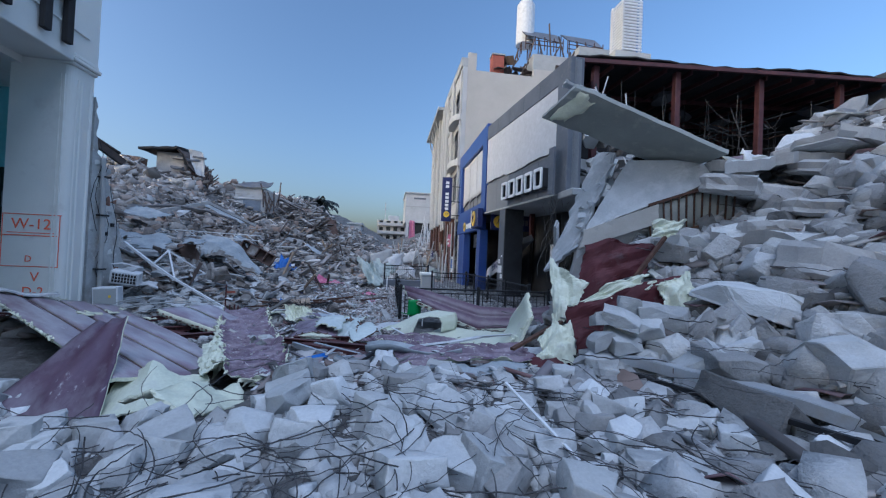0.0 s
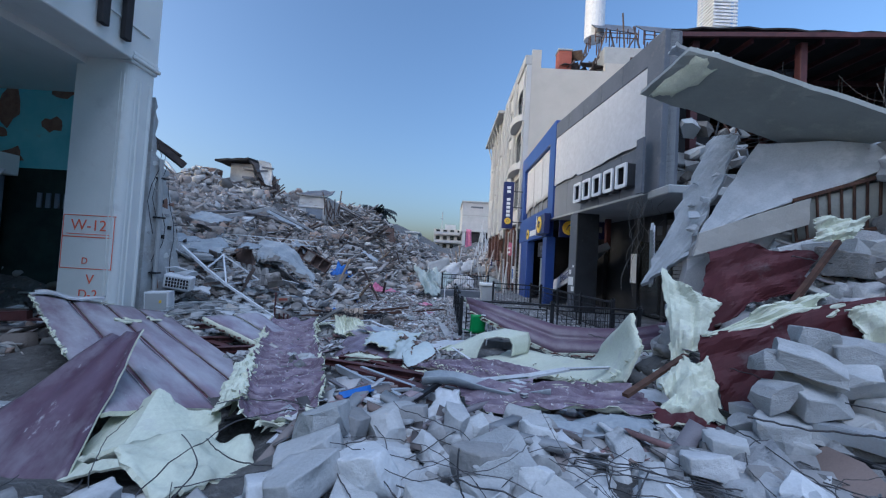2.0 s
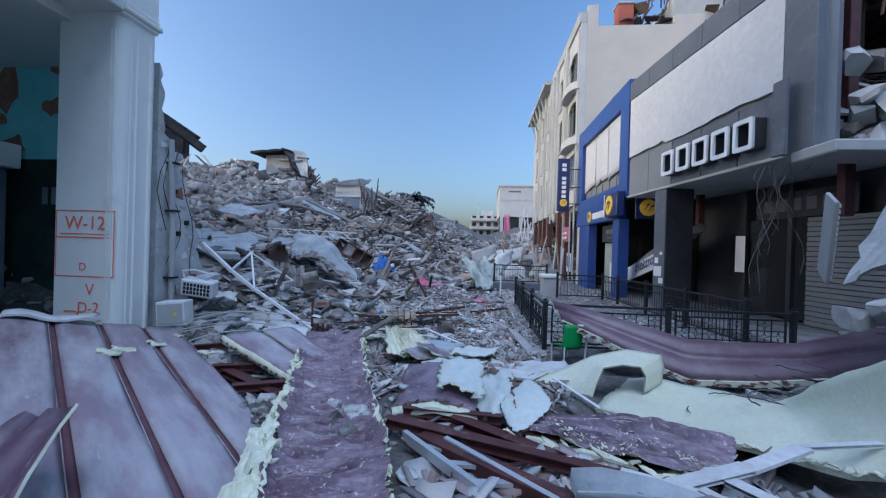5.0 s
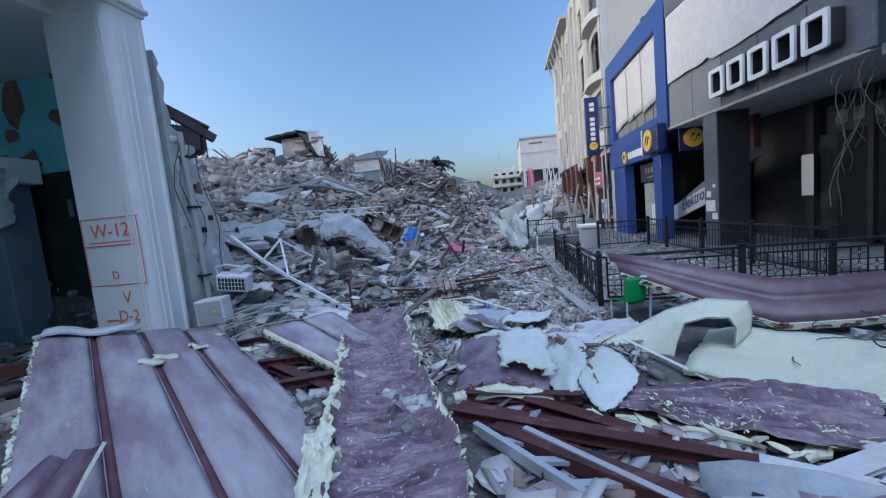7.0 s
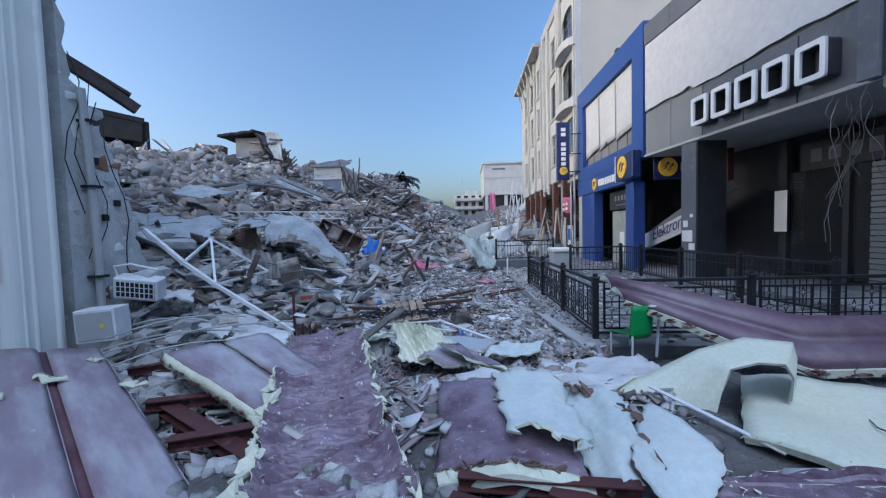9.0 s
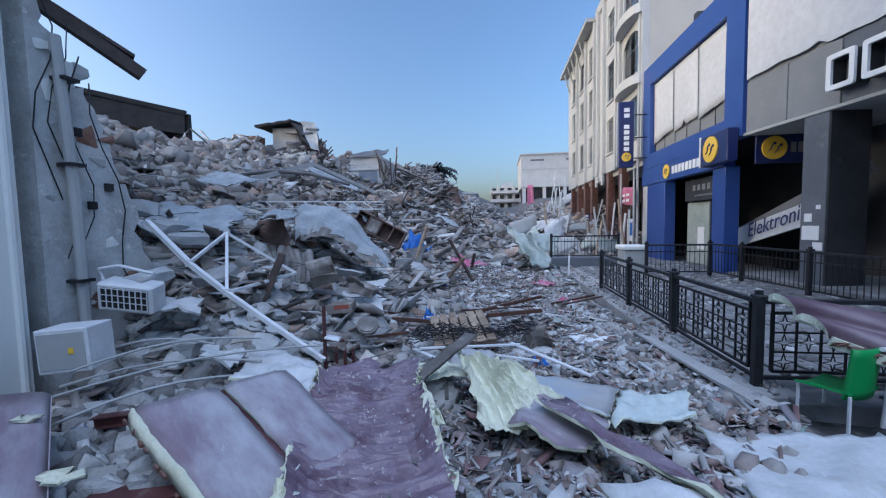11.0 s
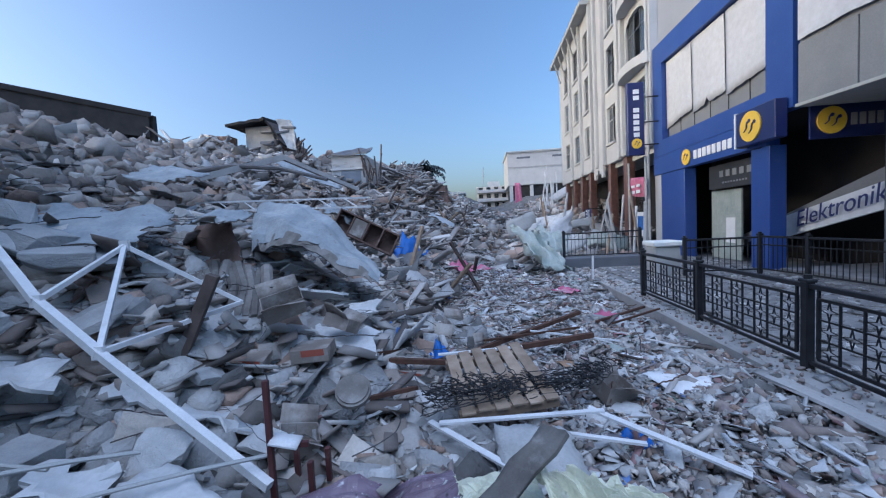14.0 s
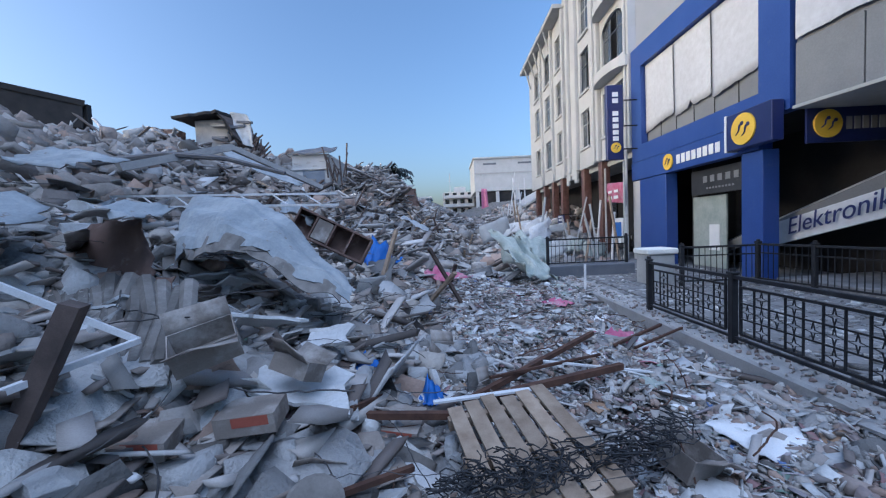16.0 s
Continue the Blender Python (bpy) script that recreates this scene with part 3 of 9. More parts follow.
def swirl_badge(parent, m, r):
    """A round yellow badge with two dark comma strokes."""
    bm = bmesh.new()
    disc(bm, m, r, 0.04)
    part("badge", bm, M_yellow, parent, "round yellow badge")
    bm = bmesh.new()
    for dx, dy in ((-0.3, 0.06), (0.2, -0.1)):
        pts = [m @ Vector((r * (dx - 0.24 + 0.5 * k / 6 + 0.09 * math.sin(k * 0.9)), r * (dy - 0.34 + 0.62 * k / 6), 0.03)) for k in range(7)]
        tube(bm, pts, r * 0.035, 5, r * 0.07)
        disc(bm, m @ Matrix.Translation((r * (dx + 0.28), r * (dy + 0.32), 0.02)), r * 0.13, 0.03, 12)
    part("badge_stroke", bm, M_navy, parent)


# pavement and kerb beside the shops
pavement = boxpart("pavement", (2.75, 8.6, -0.4), (12.0, 60.0, -0.02), M_pave, bev=0.0)
tagged(pavement, "dusty grey shop pavement behind the railings", "pavement", kind="structure")
for k in range(26):
    for j in range(7):
        if 3.1 + j * 0.62 > 7.1:
            continue
        s = boxpart("paving_slab", (0, 0, 0), (0.6, 0.6, 0.03), M_pave, pavement, bev=0.004) if k == 0 and j == 0 else None
        if s is None:
            s = new("paving_slab", slab0.data)
            s.parent = pavement
        else:
            slab0 = s
        s.location = (3.1 + j * 0.62, 9.35 + k * 0.62, -0.022 + 0.004 * ((k * 7 + j * 3) % 3))
kerb = boxpart("kerb", (2.3, 8.75, -0.5), (2.9, 22.5, 0.0), M_grey, bev=0.03)
tagged(kerb, "low grey concrete kerb wall under the railing", "kerb", kind="structure")

# white apartment house
apt = thing("apartment_building", "four-storey white apartment house with shattered windows", "building", (7.1, 25.5, 0))
rows_z = ((6.2, 8.35), (9.45, 11.85), (12.75, 15.0))
holes, wins = [], []
for u0, u1 in ((0.5, 2.9), (4.75, 6.15), (9.2, 11.3), (12.7, 14.5), (16.2, 18.0)):
    for z0, z1 in rows_z:
        holes.append((u0, u1, z0, z1))
        wins.append((u0, u1, z0, z1))
holes.append((8.3, 8.95, 6.3, 14.8))
wins.append((8.3, 8.95, 6.3, 14.8))
bm = bmesh.new()
AD = (0, 1, 0)
pierced(bm, (0, 0, 0), (0, 1, 0), 0.0, 20.0, 5.0, 16.2, holes, -0.35)
part("front_wall", bm, M_facade, apt)
for u in (3.1, 3.7, 6.5, 8.0, 9.05, 11.9, 15.2):
    boxpart("pilaster", (-0.22, u, 5.0), (0.0, u + 0.28, 16.4), M_facade, apt, bev=0.03)
for z in (8.75, 12.2):
    bm = bmesh.new()
    for k in range(7):
        a0, a1 = k / 7 * math.pi, (k + 1) / 7 * math.pi
        y0, y1 = 1.7 - 1.65 * math.cos(a0), 1.7 - 1.65 * math.cos(a1)
        d0, d1 = 0.12 + 0.5 * math.sin(a0), 0.12 + 0.5 * math.sin(a1)
        vs = [bm.verts.new(p) for p in ((0, y0, z), (0, y1, z), (-d1, y1, z), (-d0, y0, z), (0, y0, z + 0.45), (0, y1, z + 0.45), (-d1, y1, z + 0.45), (-d0, y0, z + 0.45))]
        for f in ((0, 1, 2, 3), (4, 5, 6, 7), (2, 3, 7, 6), (0, 3, 7, 4), (1, 2, 6, 5)):
            bm.faces.new([vs[i] for i in f])
    bmesh.ops.remove_doubles(bm, verts=bm.verts, dist=0.001)
    part("bay_ledge", bm, M_facade, apt, "curved white ledge of a bay")
bm = bmesh.new()
box(bm, (0.36, 0.0, 0.0), (13.5, 0.3, 16.0))
box(bm, (5.5, 0.0, 16.0), (7.2, 0.3, 16.6))
box(bm, (0.36, 0.0, 16.0), (1.0, 0.3, 17.3))
part("side_wall", bm, M_cream, apt, "blank cream gable wall")
bm = bmesh.new()
box(bm, (0.36, 19.7, 0), (13.5, 20.0, 16))
box(bm, (13.2, 0.3, 0), (13.5, 19.7, 16))
part("back_wall", bm, M_cream, apt)
bm = bmesh.new()
for z in (4.7, 8.6, 12.0, 15.6):
    box(bm, (0.36, 0.31, z), (13.1, 19.69, z + 0.25))
box(bm, (4.5, 0.31, 4.96), (4.7, 19.69, 15.55))
part("floor_slab", bm, M_soffit, apt)
bm = bmesh.new()
box(bm, (-0.75, 9.0, 16.2), (0.4, 20.6, 16.5), bev=0.03)
box(bm, (-0.12, 0.0, 16.21), (0.35, 9.0, 16.9), bev=0.03)
part("roof_edge", bm, M_soffit, apt)
for k in range(5):
    bm = bmesh.new()
    bar(bm, (-0.72, 12.0 + k * 1.7, 16.55), (-0.1, 12.2 + k * 1.7, 14.4 + 0.3 * (k % 2)), 0.1, 0.1)
    part("eaves_bracket", bm, M_soffit, apt, "broken eaves bracket")
rw = random.Random(5)
for u0, u1, z0, z1 in wins:
    w = bmesh.new()
    n = 3 if u1 - u0 > 2 else 2
    lay = [[w.verts.new((x, y, z)) for y, z in ((u0 + o, z0 + o), (u1 - o, z0 + o), (u1 - o, z1 - o), (u0 + o, z1 - o))] for x, o in ((0.1, 0.0), (0.1, 0.06), (0.16, 0.06), (0.16, 0.0))]
    for A, B in zip(lay, lay[1:] + lay[:1]):
        for i in range(4):
            w.faces.new((A[i], A[(i + 1) % 4], B[(i + 1) % 4], B[i]))
    fm = M_soffit if rw.random() < 0.5 else M_fascia
    win = part("window", w, fm, apt, "white-walled window with a thin metal frame")
    for k in range(1, n):
        uu = u0 + (u1 - u0 - 0.06) * k / n
        boxpart("glazing_bar", (0.104, uu, z0 + 0.06), (0.156, uu + 0.05, z1 - 0.06), fm, win, bev=0)
    boxpart("transom", (0.1, u0 + 0.06, z0 + (z1 - z0) * 0.62), (0.16, u1 - 0.06, z0 + (z1 - z0) * 0.62 + 0.05), fm, win, bev=0)
    for k in range(n):
        if rw.random() < 0.35:
            continue
        a = u0 + (u1 - u0) * k / n
        boxpart("pane", (0.12, a + 0.05, z0 + 0.05), (0.13, a + (u1 - u0) / n - 0.02, z1 - 0.06), M_glass, win, bev=0)
    boxpart("window_sill", (-0.12, u0 - 0.1, z0 - 0.14), (0.05, u1 + 0.1, z0 - 0.005), M_facade, win, bev=0.02)
    if u1 - u0 > 2.2 and z0 > 9:
        arc = bmesh.new()
        for k in range(6):
            a0, a1 = math.pi * k / 6, math.pi * (k + 1) / 6
            c, r = (u0 + u1) / 2, (u1 - u0) / 2
            q = [(c - r * math.cos(a0), z1 - 0.6 + 0.6 * math.sin(a0)), (c - r * math.cos(a1), z1 - 0.6 + 0.6 * math.sin(a1))]
            for x in (-0.004, 0.09):
                arc.faces.new([arc.verts.new((x, yy, zz)) for yy, zz in (q[0], q[1], (q[1][0], z1 + 0.02), (q[0][0], z1 + 0.02))])
        part("window_arch", arc, M_facade, win, "rounded window head")
for u in (3.3, 6.0, 10.4, 12.8, 15.4, 18.4):
    boxpart("column", (0.05, u, -0.02), (0.5, u + 0.5, 5.0), M_brownst, apt, "brown marble shop column", 0.02)
# shop wall coloured near-black to stand in for shade inside the shops
bm = bmesh.new()
box(bm, (2.4, 0.35, 0), (2.6, 19.6, 4.7))
part("shop_wall", bm, M_dark, apt, "recessed shop fronts, interior shade coloured near-black")
for u, s in ((1.0, 2.2), (6.7, 2.8), (11.1, 1.3), (16.0, 1.8)):
    boxpart("shop_window", (2.3, u, 0.3), (2.39, u + s, 3.0), M_shopglass, apt, bev=0.02)
bm = bmesh.new()
for k in range(5):
    box(bm, (-0.06 + 0.004 * k, 7.0 + 0.42 * k, 4.3 + 0.28 * min(k, 4 - k)), (0.08, 7.42 + 0.42 * k, 5.25))
part("sign_board", bm, M_facade, apt, "stepped white shop canopy board")
boxpart("round_shop_sign", (-0.9, 7.2, 1.5), (-0.82, 8.5, 2.3), M_navy, apt, "small blue hanging sign", 0.02)
for z in (1.7, 1.95, 2.15):
    boxpart("sign_bar", (-0.91, 7.4, z), (-0.9, 8.3, z + 0.08), M_letter, apt, bev=0)
boxpart("sign_bracket", (-0.88, 7.8, 2.3), (0.1, 7.86, 2.36), M_black, apt, bev=0)
bm = bmesh.new()
tube(bm, [(-0.06, 0.25, 0), (-0.06, 0.25, 8), (-0.06, 0.25, 16)], 0.06, 8)
part("drain_pipe", bm, M_facade, apt)

# torn pink banner in front of the shops
ban = thing("banner", "torn pink shop banner on two poles", "banner", (6.7, 25.6, 0))
sheet("cloth", patch((0, -0.3, 2.55), (0, 1.6, 2.75), (0.05, 1.65, 3.65), (-0.05, -0.35, 3.5), 10, 5, lambda u, v: 0.06 * math.sin(u * 9) + 0.03 * math.sin(v * 6)), 0.006, M_pink, ban, jag=0.03)
bm = bmesh.new()
for u in (0.1, 0.75):
    box(bm, (-0.09, u, 2.8), (-0.075, u + 0.45, 2.95))
    box(bm, (-0.09, u, 3.1), (-0.075, u + 0.4, 3.22))
part("print", bm, M_letter, ban)
bm = bmesh.new()
for y in (-0.36, 1.68):
    tube(bm, [(0, y, 0), (0, y, 4.4)], 0.05, 8)
part("pole", bm, M_soffit, ban)
poster = thing("shop_poster", "faded white poster board leaning at a shop column", "poster", (7.0, 26.1, 0))
boxpart("board", (0, 0, 0.7), (0.04, 1.1, 1.9), M_letter, poster, bev=0.005)
boxpart("picture", (-0.006, 0.15, 1.0), (-0.001, 0.95, 1.7), M_bluerag, poster, bev=0)

# roof clutter on the apartment house
att = thing("rooftop_shelter", "wrecked rooftop shelter with bent posts and torn cladding", "shelter", (7.1, 25.5, 16))
bm = bmesh.new()
box(bm, (5.6, 0.5, 0.0), (9.4, 3.5, 2.1), bev=0.04)
box(bm, (9.4, 0.6, 0.0), (12.8, 3.5, 3.2), bev=0.04)
part("hut", bm, M_soffit, att)
bm = bmesh.new()
rr = random.Random(9)
for k in range(26):
    a = Vector((rr.uniform(3.6, 9.2), rr.uniform(0.6, 3), 0.1 + rr.uniform(0, 1.6)))
    bar(bm, a, a + Vector((rr.uniform(-1.1, 1.1), rr.uniform(-0.6, 0.6), rr.uniform(0.5, 3.2))), 0.09, 0.09)
part("broken_post", bm, M_darkwood, att)
bm = bmesh.new()
for k in range(24):
    m = pose(rr.uniform(3.0, 8.5), rr.uniform(0.5, 2.6), rr.uniform(0.1, 1.5), rr.uniform(-50, 50), rr.uniform(-50, 50), rr.uniform(0, 180))
    box(bm, (-0.6, -0.35, -0.02), (0.6, 0.35, 0.02), m)
part("torn_cladding", bm, M_darkwood, att)
chim = thing("chimney", "square orange-red chimney block on the roof", "chimney", (9.5, 26.2, 16.0))
boxpart("shaft", (0, 0, 0), (0.95, 0.8, 1.75), M_redbr, chim, bev=0.03)
boxpart("cap", (-0.06, -0.06, 1.75), (1.01, 0.86, 1.87), M_soffit, chim, bev=0.02)
for n, (x0, x1) in enumerate(((12.4, 15.6), (16.0, 19.1))):
    sp = thing("solar_panel", "tilted dark rooftop solar collector on a frame", "solar panel", (x0, 27, 19.2), group="rooftop solar collectors")
    sheet("collector", patch((0, 0, 0.9), (x1 - x0, 0, 0.6), (x1 - x0, 1.5, 2.1), (0, 1.5, 2.2), 3, 2), 0.06, [M_fascia, M_char], sp, smooth=False)
    bm = bmesh.new()
    for k in range(5):
        u = (x1 - x0) * k / 4
        tube(bm, [(u, 0.02, -0.2), (u, 0.02, 0.9)], 0.04)
        tube(bm, [(u, 1.4, -0.2), (u, 1.4, 2.0)], 0.04)
    for z in (0.2, 0.55):
        tube(bm, [(0, 0, z), (x1 - x0, 0, z)], 0.035)
    part("support", bm, M_rust, sp)
tank = thing("water_tank", "white upright rooftop water tank", "water tank", (12.85, 28.6, 19.2))
bm = bmesh.new()
disc(bm, pose(0, 0, 2.6), 0.75, 3.4, 20)
disc(bm, pose(0, 0, 4.4), 0.6, 0.3, 20)
part("drum", bm, M_white, tank)
bm = bmesh.new()
for a in range(4):
    x, y = 0.6 * math.cos(a * 1.57 + 0.8), 0.6 * math.sin(a * 1.57 + 0.8)
    tube(bm, [(x, y, -0.05), (x, y, 1.0)], 0.05)
part("leg", bm, M_rust, tank)
lv = thing("louvre_tower", "white slatted ventilation tower on a concrete base", "ventilation tower", (16.7, 20.6, 0))
boxpart("base", (-0.7, -0.5, 9.0), (1.85, 1.6, 15.7), M_soffit, lv, bev=0.04)
bm = bmesh.new()
for x, y in ((-0.1, -0.3), (1.1, -0.3), (-0.1, 1.0), (1.1, 1.0)):
    box(bm, (x, y, 15.7), (x + 0.1, y + 0.1, 19.4))
part("frame", bm, M_white, lv)
for k in range(17):
    z = 15.85 + k * 0.2
    s = boxpart("slat", (-0.15, -0.36, z), (1.25, -0.31, z + 0.12), M_white, lv, bev=0.01)
    t = boxpart("slat", (-0.16, -0.3, z), (-0.11, 1.1, z + 0.12), M_white, lv, bev=0.01)
boxpart("inner_duct", (0.05, -0.15, 15.7), (1.0, 0.9, 19.2), M_soffit, lv, bev=0.02)

# blue phone shop
BX = 7.18
blue = thing("phone_shop", "bright blue clad phone shop front with torn banners", "shop", (BX, 17.45, 0))
bm = bmesh.new()
pierced(bm, (0, 0, 0), (0, 1, 0), 0.0, 8.0, 4.32, 9.2, [(0.95, 7.15, 5.0, 8.3)], -0.4)
part("blue_frame", bm, M_blue, blue)
bm = bmesh.new()
box(bm, (0.28, 0.9, 4.9), (0.36, 7.2, 8.4))
part("back_panel", bm, M_panel, blue, "grey cladding panels behind the banner")
bm = bmesh.new()
for k in range(7):
    box(bm, (0.262, 0.95 + k * 1.03, 5.0), (0.279, 0.975 + k * 1.03, 8.3))
part("panel_joint", bm, M_dark, blue)
for k in range(3):
    a, b = 1.02 + k * 2.05, 3.0 + k * 2.05
    g = patch((0.18, a, 5.72 + 0.1 * (k == 0)), (0.18, b, 5.55 - 0.1 * (k == 2)), (0.18, b, 8.25), (0.18, a, 8.25), 12, 8,
              lambda u, v: 0.03 * math.sin(u * 7 + k) * (1 - v))
    for i, p in enumerate(g[0]):
        p.z += 0.02 * math.sin(i * 2.3 + k) + (0.2 if (k == 1 and i == 6) else 0)
    sheet("torn_banner", g, 0.01, M_banner, blue, "torn white banner")
bm = bmesh.new()
box(bm, (-0.03, 0.9, 3.52), (0.35, 8.0, 4.3), bev=0.01)
part("sign_band", bm, M_blue, blue)
swirl_badge(blue, upright((-0.06, 5.1, 3.9), (0, -1, 0)), 0.3)
for k in range(8):
    boxpart("sign_bar", (-0.055, 2.35 + k * 0.29, 3.74), (-0.03, 2.35 + k * 0.29 + 0.21, 4.06), M_letter, blue, "white raised sign block", 0.01)
lb = thing("logo_box", "square navy light box with a round yellow badge", "sign", (BX, 17.5, 0))
boxpart("case", (-0.35, 0.05, 3.6), (-0.035, 1.6, 4.6), M_navy, lb, bev=0.02)
boxpart("rim", (-0.37, 1.6, 3.58), (-0.02, 1.66, 4.62), M_letter, lb, bev=0.005)
swirl_badge(lb, upright((-0.37, 0.95, 4.1), (0, -1, 0)), 0.42)
boxpart("return_panel", (0.36, -0.06, 3.45), (2.6, 0.0, 4.3), M_navy, blue, "navy return sign", 0.01)
swirl_badge(blue, upright((0.85, -0.08, 3.9), (1, 0, 0)), 0.34)
for k in range(6):
    boxpart("sign_bar", (1.3 + k * 0.2, -0.075, 3.75), (1.44 + k * 0.2, -0.061, 4.05), M_panel, blue, bev=0)
for a, b in ((0.8, 1.55), (5.35, 7.35)):
    boxpart("pier", (0.0, a, -0.02), (0.45, b, 3.5), M_blue, blue, "blue clad pier", 0.015)
boxpart("pier_side", (0.02, 7.36, 0), (0.5, 8.0, 3.5), M_facade, blue, bev=0.01)
# inner walls near-black: the unlit shop depth is in their colour
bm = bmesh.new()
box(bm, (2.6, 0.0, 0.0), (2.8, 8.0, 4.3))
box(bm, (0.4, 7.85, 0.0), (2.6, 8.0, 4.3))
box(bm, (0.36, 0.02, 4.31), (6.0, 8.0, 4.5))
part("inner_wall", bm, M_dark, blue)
boxpart("name_board", (0.5, 1.9, 2.55), (0.58, 4.6, 3.4), M_char, blue, "black shop name board", 0.01)
for k in range(5):
    boxpart("name_bar", (0.485, 2.3 + k * 0.36, 2.95), (0.499, 2.5 + k * 0.36, 3.17), M_panel, blue, bev=0)
for k in range(9):
    boxpart("name_bar", (0.487, 2.5 + k * 0.15, 2.72), (0.499, 2.58 + k * 0.15, 2.78), M_panel, blue, bev=0)
bm = bmesh.new()
box(bm, (0.75, 3.2, 0.0), (0.82, 4.9, 2.5), bev=0.01)
part("door_glass", bm, M_drape, blue, "pale frosted shop door")
boxpart("door_poster", (0.735, 3.5, 0.6), (0.748, 4.0, 1.5), M_letter, blue, bev=0)
boxpart("upper_house", (0.42, 0.02, 4.6), (6.0, 7.98, 9.0), M_soffit, blue, bev=0)

# projecting blue blade sign
bl = thing("blade_sign", "tall navy projecting sign with white blocks", "sign", (5.82, 24.85, 0))
boxpart("case", (0, 0, 4.44), (0.72, 0.2, 7.64), M_navy, bl, bev=0.02)
for k in range(8):
    if k != 5:
        boxpart("sign_bar", (0.25, -0.012, 5.25 + k * 0.27), (0.5, -0.001, 5.25 + k * 0.27 + 0.19), M_letter, bl, bev=0)
swirl_badge(bl, upright((0.37, -0.02, 4.95), (1, 0, 0)), 0.22)
for z in (4.9, 5.9, 7.0):
    bm = bmesh.new()
    tube(bm, [(0.72, 0.1, z), (1.4, 0.1, z)], 0.03)
    part("bracket", bm, M_black, bl)

# grey fashion shop: front runs at a slight angle
FD = Vector((0.112, -0.9937, 0)).normalized()
fs = thing("fashion_shop", "grey clad fashion shop front with torn white panel", "shop", (BX, 17.38, 0))


def along(bm, u0, u1, z0, z1, d0, d1, bev=0.0):
    """A box on the shop front: u along it, d into the building."""
    m = Matrix(((FD.x, -FD.y, 0, 0), (FD.y, FD.x, 0, 0), (0, 0, 1, 0), (0, 0, 0, 1)))
    box(bm, (u0, d0, z0), (u1, d1, z1), m, bev)


def onfront(name, u0, u1, z0, z1, d0, d1, mat, label="", bev=0.008):
    bm = bmesh.new()
    along(bm, u0, u1, z0, z1, d0, d1, bev)
    return part(name, bm, mat, fs, label)


onfront("upper_wall", 0.0, 7.85, 4.4, 8.9, 0.12, 0.4, M_panel)
for k in range(5):
    onfront("fascia_panel", 0.0 + k * 1.42, 1.4 + k * 1.42, 8.25, 8.98, 0.0, 0.12, M_fascia, "slate fascia panel", 0.012)
g = []
for j in range(9):
    row = []
    for i in range(29):
        u = 0.06 + 6.95 * i / 28
        lo = 5.9 + 0.015 * math.sin(i * 1.7) + 0.05 * math.sin(i * 0.35) + (0.1 if i == 9 else 0)
        z = lo + (8.22 - lo) * j / 8
        p = FD * u + Vector((-FD.y, FD.x, 0)) * (0.04 + 0.008 * math.sin(i * 0.8) * (1 - j / 8))
        row.append((p.x, p.y, z))
    g.append(row)
sheet("white_panel", g, 0.03, [M_banner, M_banner], fs, "torn white display panel", smooth=False)
for k in range(5):
    onfront("sign_panel", 0.02 + k * 1.42, 1.41 + k * 1.42, 4.36, 5.84, 0.06, 0.12, M_panel if k < 2 else M_fascia, "slate grey sign panel", 0.01)
# white raised shapes of the shop sign
def lozenge(bm, u0, u1, z0, z1, t, d0, d1, o=0.0):
    """A hollow rounded shape on the shop front, its band t wide."""
    mm = Matrix(((FD.x, -FD.y, 0, 0), (FD.y, FD.x, 0, 0), (0, 0, 1, 0), (0, 0, 0, 1)))
    cu, cz, ru, rz, n = (u0 + u1) / 2, (z0 + z1) / 2, (u1 - u0) / 2, (z1 - z0) / 2, 28
    lay = []
    for k, d in ((1, d0), (0, d0), (0, d1), (1, d1)):
        ring = []
        for i in range(n):
            a = 6.2832 * i / n
            c, q = math.cos(a), math.sin(a)
            e = 0.16
            x = (ru - (t - o if k == 0 else o)) * math.copysign(abs(c) ** e, c)
            z = (rz - (t - o if k == 0 else o)) * math.copysign(abs(q) ** e, q)
            ring.append(bm.verts.new(mm @ Vector((cu + x, d, cz + z))))
        lay.append(ring)
    for A, B in zip(lay, lay[1:] + lay[:1]):
        for i in range(n):
            bm.faces.new((A[i], A[(i + 1) % n], B[(i + 1) % n], B[i]))


for u, z0, z1 in ((2.85, 4.62, 5.4), (3.62, 4.62, 5.4), (4.4, 4.62, 5.4), (5.18, 4.62, 5.4), (5.96, 4.62, 5.4)):
    for nm, mt, d0, d1, o in (("sign_shape", M_letter, -0.3, -0.24, 0.0), ("sign_shape_return", M_char, -0.24, 0.06, 0.012)):
        bm = bmesh.new()
        lozenge(bm, u, u + 0.62, z0, z1, 0.11, d0, d1, o)
        part(nm, bm, mt, fs, "raised hollow white sign shape" if mt is M_letter else "")
onfront("end_pier", 7.1, 7.85, 4.3, 8.95, -0.06, 0.5, M_fascia, "slate end pier, split from the wall", 0.02)
onfront("end_pier_flap", 7.16, 7.5, 4.25, 5.9, -0.35, -0.27, M_fascia, "hanging cladding flap", 0.01)
onfront("soffit", 0.0, 7.9, 4.28, 4.36, 0.0, 2.9, M_soffit, "grey plaster soffit")
# back wall's charcoal colour carries the shop's interior shade
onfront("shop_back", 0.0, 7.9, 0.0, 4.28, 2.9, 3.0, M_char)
onfront("column", 1.95, 2.65, -0.02, 4.28, 0.05, 1.0, M_char, "charcoal clad column with torn posters", 0.02)
# lighter slate plate: the column's lit side put into colour
onfront("column_face", 1.99, 2.63, 0.0, 4.27, 0.03, 0.049, M_fascia)
